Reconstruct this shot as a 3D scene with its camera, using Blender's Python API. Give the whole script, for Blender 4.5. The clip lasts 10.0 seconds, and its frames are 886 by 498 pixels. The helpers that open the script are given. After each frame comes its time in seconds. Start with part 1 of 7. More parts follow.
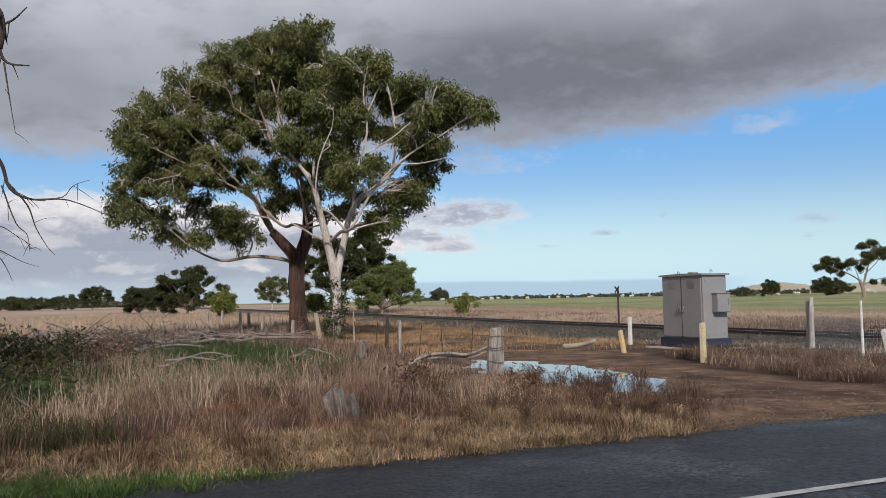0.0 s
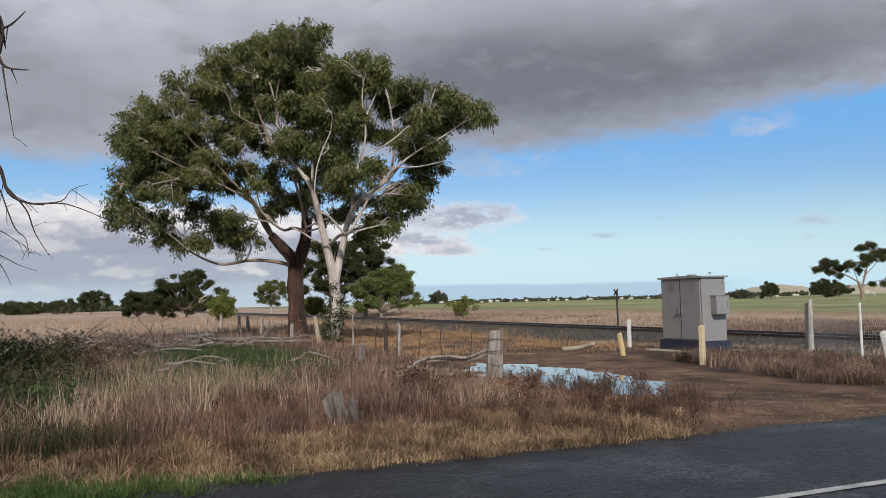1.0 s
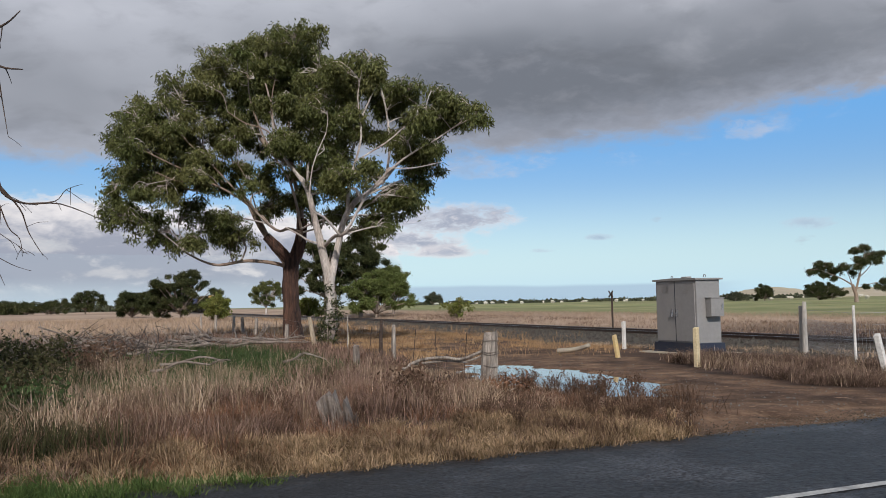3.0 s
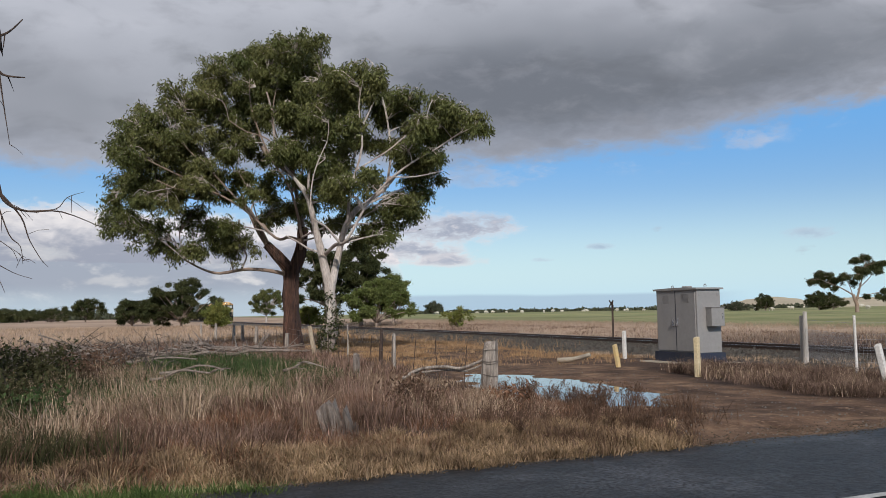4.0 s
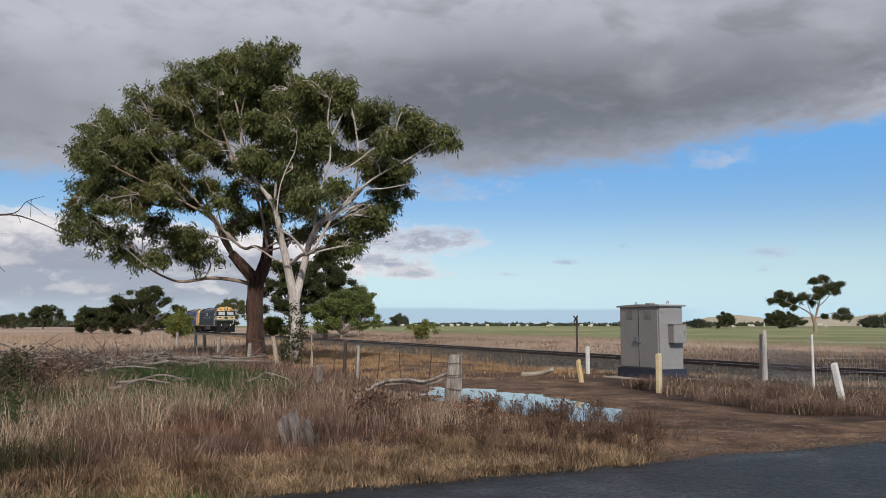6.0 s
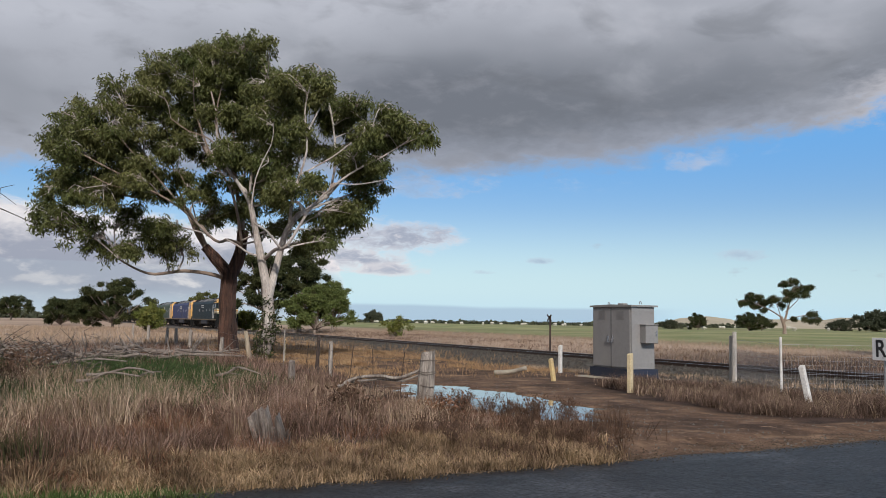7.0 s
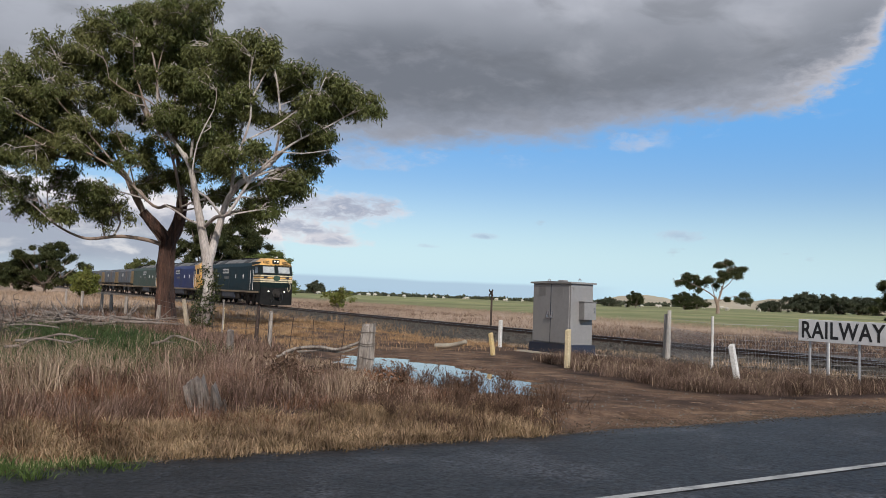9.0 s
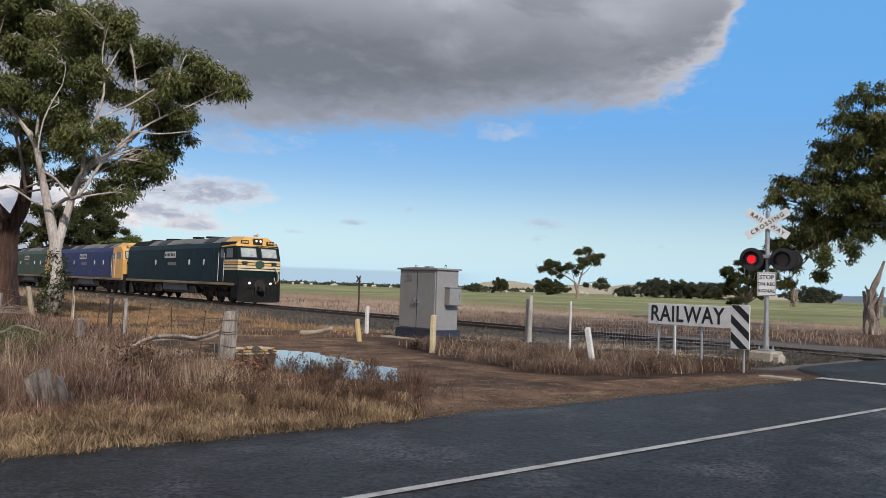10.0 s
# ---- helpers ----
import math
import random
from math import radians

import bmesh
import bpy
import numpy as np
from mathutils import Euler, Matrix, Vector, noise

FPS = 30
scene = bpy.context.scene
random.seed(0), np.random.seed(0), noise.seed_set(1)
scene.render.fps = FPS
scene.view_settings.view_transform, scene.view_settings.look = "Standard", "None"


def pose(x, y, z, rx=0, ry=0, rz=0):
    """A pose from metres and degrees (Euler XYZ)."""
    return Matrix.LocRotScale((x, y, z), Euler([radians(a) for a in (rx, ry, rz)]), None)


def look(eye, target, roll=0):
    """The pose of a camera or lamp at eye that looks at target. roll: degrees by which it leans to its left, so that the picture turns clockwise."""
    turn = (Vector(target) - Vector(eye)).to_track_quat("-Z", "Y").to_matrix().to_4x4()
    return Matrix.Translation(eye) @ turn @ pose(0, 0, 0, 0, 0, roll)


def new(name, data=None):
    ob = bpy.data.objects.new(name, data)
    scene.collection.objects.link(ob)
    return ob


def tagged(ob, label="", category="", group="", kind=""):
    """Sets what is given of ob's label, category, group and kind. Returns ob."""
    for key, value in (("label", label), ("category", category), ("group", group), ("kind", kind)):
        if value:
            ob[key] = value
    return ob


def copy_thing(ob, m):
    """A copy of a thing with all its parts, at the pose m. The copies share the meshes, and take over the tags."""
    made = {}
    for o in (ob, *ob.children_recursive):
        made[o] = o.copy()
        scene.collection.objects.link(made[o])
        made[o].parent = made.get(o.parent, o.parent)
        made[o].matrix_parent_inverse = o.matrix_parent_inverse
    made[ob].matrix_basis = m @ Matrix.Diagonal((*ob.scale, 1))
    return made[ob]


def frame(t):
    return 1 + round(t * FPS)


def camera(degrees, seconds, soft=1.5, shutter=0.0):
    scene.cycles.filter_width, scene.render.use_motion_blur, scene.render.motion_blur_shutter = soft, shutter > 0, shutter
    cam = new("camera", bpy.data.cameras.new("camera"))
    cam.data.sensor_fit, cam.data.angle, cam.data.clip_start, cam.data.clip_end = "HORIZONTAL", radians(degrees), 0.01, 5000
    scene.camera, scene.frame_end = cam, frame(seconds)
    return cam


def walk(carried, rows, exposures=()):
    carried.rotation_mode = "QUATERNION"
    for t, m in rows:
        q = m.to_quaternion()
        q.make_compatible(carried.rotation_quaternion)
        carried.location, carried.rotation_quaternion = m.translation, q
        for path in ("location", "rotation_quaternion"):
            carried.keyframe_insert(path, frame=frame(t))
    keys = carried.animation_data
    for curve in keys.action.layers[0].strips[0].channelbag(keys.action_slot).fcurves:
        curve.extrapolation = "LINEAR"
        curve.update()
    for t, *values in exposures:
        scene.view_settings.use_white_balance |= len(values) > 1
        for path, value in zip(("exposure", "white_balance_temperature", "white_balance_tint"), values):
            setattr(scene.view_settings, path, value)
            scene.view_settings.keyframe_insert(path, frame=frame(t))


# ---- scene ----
cam = camera(57.48, 10.0, soft=0.65)
walk(cam, [
    (0.0, pose(0.000, -0.000, 1.55, 93.594, 1.132, -22.000)),
    (0.5, pose(0.000, -0.000, 1.55, 93.726, 1.209, -22.010)),
    (1.0, pose(0.000, -0.000, 1.55, 93.813, 1.288, -22.067)),
    (1.5, pose(0.001, -0.000, 1.55, 93.828, 1.252, -22.166)),
    (2.0, pose(0.001, -0.001, 1.55, 93.857, 1.271, -22.282)),
    (2.5, pose(0.002, -0.001, 1.55, 93.806, 1.199, -22.388)),
    (4.0, pose(0.002, -0.001, 1.55, 94.531, 0.950, -22.391)),
    (4.5, pose(0.003, -0.001, 1.55, 94.979, 0.849, -22.536)),
    (5.0, pose(0.005, -0.002, 1.55, 95.283, 0.648, -23.045)),
    (5.5, pose(0.009, -0.004, 1.55, 95.429, 0.397, -23.864)),
    (7.0, pose(0.023, -0.011, 1.55, 95.230, -0.854, -26.649)),
    (7.5, pose(0.026, -0.012, 1.55, 94.920, -1.205, -27.220)),
    (8.0, pose(0.029, -0.013, 1.55, 94.440, -1.426, -27.711)),
    (8.5, pose(0.033, -0.016, 1.55, 93.918, -1.777, -28.618)),
    (9.0, pose(0.043, -0.021, 1.55, 93.442, -2.145, -30.706)),
    (9.5, pose(0.061, -0.033, 1.55, 93.096, -2.269, -34.506)),
    (10.0, pose(0.085, -0.051, 1.55, 92.797, -1.930, -40.005)),
], exposures=[(0.0, 0.0, 6250, 10), (2.5, -0.02, 6250, 10), (4.5, -0.06, 6250, 10), (8.0, -0.06, 6250, 10), (9.5, 0.0, 6200, 10), (10.0, 0.0, 6200, 10)])

# ---- sky and sun ----
world = bpy.data.worlds.new("sky")
scene.world = world
world.use_nodes = True


def build_sky(wt):
    nodes, link = wt.nodes, wt.links.new
    nodes.clear()

    def math_(op, a, b=None, c=None, clamp=False):
        m = nodes.new("ShaderNodeMath")
        m.operation, m.use_clamp = op, clamp
        for i, v in enumerate((a, b, c)):
            if v is None:
                continue
            if isinstance(v, (int, float)):
                m.inputs[i].default_value = v
            else:
                link(v, m.inputs[i])
        return m.outputs[0]

    def step(v, lo, hi):
        r = nodes.new("ShaderNodeMapRange")
        r.interpolation_type = "SMOOTHSTEP"
        link(v, r.inputs[0])
        r.inputs[1].default_value, r.inputs[2].default_value = lo, hi
        return r.outputs[0]

    def curve(v, pts, lo, hi):
        """a smooth function of v given by points, v from lo to hi"""
        r = nodes.new("ShaderNodeFloatCurve")
        link(math_("DIVIDE", math_("SUBTRACT", v, lo), hi - lo, clamp=True), r.inputs["Value"])
        c = r.mapping.curves[0]
        for i, (x, y) in enumerate(pts):
            q = ((x - lo) / (hi - lo), y / 40.0)
            if i < 2:
                c.points[i].location = q
            else:
                c.points.new(*q)
        r.mapping.update()
        return math_("MULTIPLY", r.outputs[0], 40.0)

    def noise_(vec, scale, detail, rough=0.55, dist=0.0):
        n = nodes.new("ShaderNodeTexNoise")
        link(vec, n.inputs["Vector"])
        n.inputs["Scale"].default_value, n.inputs["Detail"].default_value = scale, detail
        n.inputs["Roughness"].default_value, n.inputs["Distortion"].default_value = rough, dist
        return n.outputs["Fac"]

    def mix(f, a, b):
        m = nodes.new("ShaderNodeMix")
        m.data_type = "RGBA"
        link(f, m.inputs["Factor"])
        for s, v in (("A", a), ("B", b)):
            sock = [i for i in m.inputs if i.name == s and i.type == "RGBA"][0]
            if isinstance(v, tuple):
                sock.default_value = (*v, 1)
            else:
                link(v, sock)
        return [o for o in m.outputs if o.type == "RGBA"][0]

    tc = nodes.new("ShaderNodeTexCoord")
    sep = nodes.new("ShaderNodeSeparateXYZ")
    link(tc.outputs["Generated"], sep.inputs[0])
    x, y, z = sep.outputs
    az = math_("MULTIPLY", math_("ARCTAN2", x, y), 180 / math.pi)
    el = math_("MULTIPLY", math_("ARCSINE", z), 180 / math.pi)
    flat = nodes.new("ShaderNodeCombineXYZ")
    link(math_("MULTIPLY", az, 0.1), flat.inputs[0])
    link(math_("MULTIPLY", el, 0.22), flat.inputs[1])
    v = flat.outputs[0]

    sky = nodes.new("ShaderNodeTexSky")
    sky.sky_type, sky.sun_disc = "NISHITA", False
    sky.sun_elevation, sky.sun_rotation = radians(SUN_EL), radians(SUN_AZ)
    sky.air_density, sky.dust_density, sky.ozone_density = 1.0, 0.6, 1.5
    blue = nodes.new("ShaderNodeMix")
    blue.data_type, blue.blend_type = "RGBA", "MULTIPLY"
    blue.inputs["Factor"].default_value = 1.0
    cols = [i for i in blue.inputs if i.type == "RGBA"]
    link(sky.outputs[0], cols[0])
    cols[1].default_value = (SKY_GAIN, SKY_GAIN, SKY_GAIN, 1)
    blue = [o for o in blue.outputs if o.type == "RGBA"][0]
    # pale air low over the land
    haze = math_("SUBTRACT", 1.0, step(el, -2.0, 8.5))
    blue = mix(math_("MULTIPLY", step(el, 2, 14), 0.8), blue, (0.155, 0.44, 0.86))
    blue = mix(math_("MULTIPLY", haze, 0.95), blue, (0.56, 0.82, 0.97))

    big = noise_(v, 0.9, 6, 0.55, 0.3)
    fine = noise_(v, 2.6, 7, 0.6, 0.2)
    soft = noise_(v, 0.45, 3)
    wob = math_("ADD", math_("MULTIPLY", math_("SUBTRACT", big, 0.5), 2.4), math_("MULTIPLY", math_("SUBTRACT", fine, 0.5), 1.6))
    wob = math_("ADD", wob, math_("MULTIPLY", math_("SUBTRACT", noise_(v, 7.0, 6, 0.6, 0.4), 0.5), 1.5))

    ragged = math_("ADD", 1.0, math_("MULTIPLY", step(az, 44, 57), 1.0))
    # the long grey cloud bank overhead, with its lower edge as a function of the bearing
    base = curve(az, [(-60, 8.5), (-4, 9.7), (0, 9.6), (14, 10.0), (22, 10.4), (30, 10.7), (36, 11.2), (46, 12.1), (54, 13.4), (58.5, 15.4), (61, 20), (68, 21), (90, 24), (140, 30)], -60, 140)
    over = math_("ADD", math_("SUBTRACT", el, base), math_("MULTIPLY", wob, ragged))
    bank = step(over, -0.8, 1.1)
    depth = step(over, -0.2, 3.6)
    grey = mix(depth, (0.37, 0.39, 0.45), (0.187, 0.20, 0.228))
    lift = math_("ADD", math_("MULTIPLY", step(el, 14.0, 23.5), 0.85), math_("MULTIPLY", math_("SUBTRACT", soft, 0.5), 1.5))
    left = math_("SUBTRACT", 1.0, step(az, 4, 30))
    lift = math_("ADD", lift, math_("MULTIPLY", left, 0.45), clamp=True)
    core = math_("MULTIPLY", math_("MULTIPLY", step(az, 19, 29), math_("SUBTRACT", 1.0, step(az, 46, 57))), math_("SUBTRACT", 1.0, step(el, 14.5, 20)))
    lift = math_("MULTIPLY", lift, math_("SUBTRACT", 1.0, math_("MULTIPLY", core, 0.85)))
    grey = mix(lift, grey, (0.52, 0.53, 0.575))
    grey = mix(math_("MULTIPLY", step(fine, 0.48, 0.70), 0.35), grey, (0.34, 0.345, 0.38))
    grey = mix(math_("MULTIPLY", step(noise_(v, 1.5, 5, 0.5, 0.5), 0.52, 0.72), 0.4), grey, (0.15, 0.158, 0.176))
    streak = math_("MULTIPLY", step(big, 0.5, 0.75), step(el, 12.5, 20))
    grey = mix(math_("MULTIPLY", streak, 0.5), grey, (0.60, 0.60, 0.64))
    # darker grey added above the view, to weaken the fill light from overhead
    grey = mix(step(el, 26, 44), grey, (0.24, 0.25, 0.28))
    rim = math_("MULTIPLY", math_("SUBTRACT", 1.0, step(over, 0.2, 2.6)), step(az, 50, 58))
    grey = mix(math_("MULTIPLY", rim, 0.75), grey, (0.66, 0.62, 0.62))

    # the heaped clouds low on the western side
    top = curve(az, [(-60, 8.5), (-6, 7.4), (2, 7.2), (10, 7.0), (16, 6.4), (19, 5.0), (21, 0), (60, 0)], -60, 60)
    heap_h = math_("ADD", math_("SUBTRACT", top, el), math_("MULTIPLY", wob, 1.3))
    heap = math_("MULTIPLY", step(heap_h, -0.15, 0.7), step(math_("ADD", el, math_("MULTIPLY", wob, 0.25)), 3.2, 3.7))
    low = math_("MULTIPLY", step(heap_h, -0.1, 0.8), math_("SUBTRACT", 1.0, step(az, 16, 21)))
    heap = math_("MAXIMUM", heap, math_("MULTIPLY", low, 0.92))
    shade = step(math_("ADD", heap_h, math_("MULTIPLY", math_("SUBTRACT", big, 0.5), 5.0)), 0.5, 2.6)
    heap_c = mix(shade, (0.90, 0.85, 0.83), (0.38, 0.40, 0.47))
    heap_c = mix(math_("MULTIPLY", step(fine, 0.50, 0.68), 0.8), heap_c, (0.82, 0.775, 0.75))
    heap_c = mix(math_("MULTIPLY", step(noise_(v, 1.7, 5, 0.55, 0.6), 0.50, 0.66), 0.55), heap_c, (0.33, 0.36, 0.44))
    heap_c = mix(math_("SUBTRACT", 1.0, step(el, 0.6, 2.4)), heap_c, (0.52, 0.60, 0.66))

    # white scraps below the bank, small puffs, and the flat layer on the skyline
    scrap = math_("MULTIPLY", step(fine, 0.54, 0.78), math_("MULTIPLY", step(math_("SUBTRACT", el, base), -2.6, -0.6), step(az, 16, 24)))
    scrap = math_("MULTIPLY", scrap, math_("SUBTRACT", 1.0, math_("MULTIPLY", step(az, 30, 40), 0.75)))
    scrap = math_("MULTIPLY", scrap, math_("SUBTRACT", 1.0, step(az, 58, 64)))
    puff = math_("MULTIPLY", step(noise_(v, 1.9, 5, 0.5), 0.66, 0.76), math_("MULTIPLY", step(el, 2.4, 3.4), math_("SUBTRACT", 1.0, step(el, 6, 7.5))))
    layer = math_("MULTIPLY", math_("MULTIPLY", step(el, 0.0, 0.25), math_("SUBTRACT", 1.0, step(math_("ADD", el, math_("MULTIPLY", math_("SUBTRACT", soft, 0.5), 1.0)), 1.05, 1.35))), math_("SUBTRACT", 1.0, step(az, 38, 44)))

    out = mix(math_("MULTIPLY", layer, 0.75), blue, (0.42, 0.54, 0.66))
    out = mix(math_("MULTIPLY", puff, 0.7), out, (0.46, 0.49, 0.56))
    out = mix(heap, out, heap_c)
    out = mix(math_("MULTIPLY", scrap, 0.85), out, (0.72, 0.70, 0.72))
    # single heaped clouds: bearing, height, half width, half height
    def heaped(out, items, white, dark, k=0.5, full=0.0, thick=0.95):
        dens, lift_ = None, None
        for a0, e0, w, h in items:
            dx = math_("DIVIDE", math_("SUBTRACT", az, a0), w)
            dy = math_("DIVIDE", math_("SUBTRACT", el, e0), h)
            low_ = math_("MULTIPLY", math_("MINIMUM", dy, 0.0), 1.5)
            up_ = math_("MAXIMUM", dy, 0.0)
            q = math_("SUBTRACT", math_("SUBTRACT", math_("SUBTRACT", 1.0, math_("MULTIPLY", dx, dx)), math_("MULTIPLY", low_, low_)), math_("MULTIPLY", up_, up_))
            dens = q if dens is None else math_("MAXIMUM", dens, q)
        puffy = noise_(v, 7.5, 8, 0.62, 0.5)
        dens = math_("ADD", math_("ADD", dens, full), math_("ADD", math_("MULTIPLY", wob, k), math_("ADD", math_("MULTIPLY", math_("SUBTRACT", puffy, 0.5), 2.4), math_("MULTIPLY", math_("SUBTRACT", noise_(v, 3.1, 4, 0.5), 0.5), 2.6))))
        tone = step(math_("ADD", dens, math_("MULTIPLY", math_("SUBTRACT", big, 0.5), 2.5)), 0.45, 1.7)
        tone = math_("MULTIPLY", tone, math_("SUBTRACT", 1.0, math_("MULTIPLY", step(puffy, 0.5, 0.68), 0.6)))
        return mix(math_("MULTIPLY", step(dens, 0.0, 1.5), thick), out, mix(tone, white, dark))

    out = heaped(out, [(21.1, 5.56, 4.4, 1.56), (24.1, 5.95, 3.5, 1.11), (20.1, 4.48, 4.1, 1.48)], (0.84, 0.79, 0.79), (0.38, 0.41, 0.50), 0.35, 0.55)
    out = heaped(out, [(-5.0, 6.6, 7.0, 1.2), (5.0, 6.2, 5.0, 1.1), (13.0, 6.0, 5.0, 1.3)], (0.86, 0.81, 0.79), (0.40, 0.42, 0.50))
    out = heaped(out, [(-4.0, 4.2, 3.0, 0.7), (8.0, 3.6, 3.2, 0.7), (1.0, 2.4, 5.0, 0.5)], (0.66, 0.65, 0.65), (0.50, 0.53, 0.58), 0.5)
    out = heaped(out, [(23.1, 3.63, 3.0, 0.59)], (0.80, 0.76, 0.76), (0.45, 0.48, 0.56), 0.25, 0.4)
    out = heaped(out, [(26.2, 9.5, 4.4, 1.25), (43.4, 11.1, 1.7, 1.0)], (0.66, 0.63, 0.65), (0.40, 0.44, 0.53), 0.6, 0.0, 0.5)
    out = heaped(out, [(46.8, 4.7, 1.9, 0.6), (33.5, 4.4, 1.1, 0.3), (29.5, 3.6, 1.1, 0.22)], (0.56, 0.62, 0.71), (0.38, 0.46, 0.58), 0.35, 0.1, 0.7)
    out = mix(bank, out, grey)
    bg = nodes.new("ShaderNodeBackground")
    link(out, bg.inputs[0])
    bg.inputs[1].default_value = 1.0
    end = nodes.new("ShaderNodeOutputWorld")
    link(bg.outputs[0], end.inputs[0])


SUN_EL, SUN_AZ, SKY_GAIN = 33.0, 195.0, 0.10
build_sky(world.node_tree)

sun = new("sun", bpy.data.lights.new("sun", "SUN"))
sun.data.energy, sun.data.angle, sun.data.color = 3.5, radians(1.5), (1.0, 0.92, 0.84)
_a, _e = radians(SUN_AZ), radians(SUN_EL)
sun.matrix_world = look((30 * math.sin(_a) * math.cos(_e), 30 * math.cos(_a) * math.cos(_e), 30 * math.sin(_e) + 5), (0, 0, 5))
scene.view_settings.exposure = 0.0


# ---- materials ----
def surf(name, c1, c2, scale=3.0, rough=0.85, bump=0.2, metal=0.0, fine=0.25, island=0.0, piece=0.0, dirt=None, spec=0.5, stretch=(1, 1, 1), trans=0.0, grain=0.0):
    """Two colours mixed by noise at one scale, darkened and lightened at a finer one, with bump; island, piece: spread by loose piece or by object."""
    m = bpy.data.materials.new(name)
    m.use_nodes = True
    nodes, link = m.node_tree.nodes, m.node_tree.links.new
    b = nodes["Principled BSDF"]
    tc = nodes.new("ShaderNodeTexCoord")
    mp = nodes.new("ShaderNodeMapping")
    mp.inputs["Scale"].default_value = stretch
    link(tc.outputs["Object"], mp.inputs[0])

    def nz(s, d):
        n = nodes.new("ShaderNodeTexNoise")
        link(mp.outputs[0], n.inputs["Vector"])
        n.inputs["Scale"].default_value, n.inputs["Detail"].default_value, n.inputs["Roughness"].default_value = s, d, 0.6
        return n.outputs["Fac"]

    def mixc(f, a, c, mode="MIX"):
        x = nodes.new("ShaderNodeMix")
        x.data_type, x.blend_type = "RGBA", mode
        if isinstance(f, float):
            x.inputs["Factor"].default_value = f
        else:
            link(f, x.inputs["Factor"])
        ins = [i for i in x.inputs if i.type == "RGBA"]
        for s, v in zip(ins, (a, c)):
            if isinstance(v, tuple):
                s.default_value = (*v, 1)
            else:
                link(v, s)
        return [o for o in x.outputs if o.type == "RGBA"][0]

    def ramp(v, lo, hi, a=0.0, z=1.0):
        r = nodes.new("ShaderNodeMapRange")
        link(v, r.inputs[0])
        for i, q in enumerate((lo, hi, a, z)):
            r.inputs[i + 1].default_value = q
        return r.outputs[0]

    n1, n2 = nz(scale, 4), nz(scale * 7.3, 5)
    col = mixc(ramp(n1, 0.35, 0.65), c1, c2)
    grey = nodes.new("ShaderNodeCombineColor")
    g = ramp(n2, 0.25, 0.75, 1 - fine, 1 + fine)
    for i in range(3):
        link(g, grey.inputs[i])
    col = mixc(1.0, col, grey.outputs[0], "MULTIPLY")
    for amount, node, out in ((island, "ShaderNodeNewGeometry", "Random Per Island"), (piece, "ShaderNodeObjectInfo", "Random")):
        if amount:
            q = nodes.new(node)
            c = nodes.new("ShaderNodeCombineColor")
            h = ramp(q.outputs[out], 0, 1, 1 - amount, 1 + amount)
            link(h, c.inputs[0]), link(h, c.inputs[1])
            link(ramp(q.outputs[out], 0, 1, 1 - amount * 1.25, 1 + amount * 0.75), c.inputs[2])
            col = mixc(1.0, col, c.outputs[0], "MULTIPLY")
    if dirt:
        col = mixc(ramp(nz(scale * 0.45, 6), 0.52, 0.72), col, dirt)
    if grain:
        gc = nodes.new("ShaderNodeCombineColor")
        gv = ramp(nz(26, 3), 0.36, 0.66, 1 - grain, 1 + grain * 1.1)
        for i in range(3):
            link(gv, gc.inputs[i])
        col = mixc(1.0, col, gc.outputs[0], "MULTIPLY")
    link(col, b.inputs["Base Color"])
    link(ramp(n2, 0.2, 0.8, max(rough - 0.12, 0.03), min(rough + 0.1, 1.0)), b.inputs["Roughness"])
    b.inputs["Metallic"].default_value = metal
    b.inputs["Specular IOR Level"].default_value = spec
    if bump:
        bp = nodes.new("ShaderNodeBump")
        bp.inputs["Strength"].default_value, bp.inputs["Distance"].default_value = bump, 0.3 / scale
        link(n2, bp.inputs["Height"])
        link(bp.outputs[0], b.inputs["Normal"])
    if trans:
        t = nodes.new("ShaderNodeBsdfTranslucent")
        link(col, t.inputs[0])
        mx = nodes.new("ShaderNodeMixShader")
        mx.inputs[0].default_value = trans
        link(b.outputs[0], mx.inputs[1]), link(t.outputs[0], mx.inputs[2])
        link(mx.outputs[0], nodes["Material Output"].inputs["Surface"])
    return m


def glow(name, color, strength):
    m = bpy.data.materials.new(name)
    m.use_nodes = True
    b = m.node_tree.nodes["Principled BSDF"]
    b.inputs["Base Color"].default_value = (*color, 1)
    b.inputs["Emission Color"].default_value = (*color, 1)
    b.inputs["Emission Strength"].default_value = strength
    return m


def glassy(name, color, rough=0.06):
    m = bpy.data.materials.new(name)
    m.use_nodes = True
    b = m.node_tree.nodes["Principled BSDF"]
    b.inputs["Base Color"].default_value = (*color, 1)
    b.inputs["Roughness"].default_value = rough
    b.inputs["Specular IOR Level"].default_value = 0.8
    return m


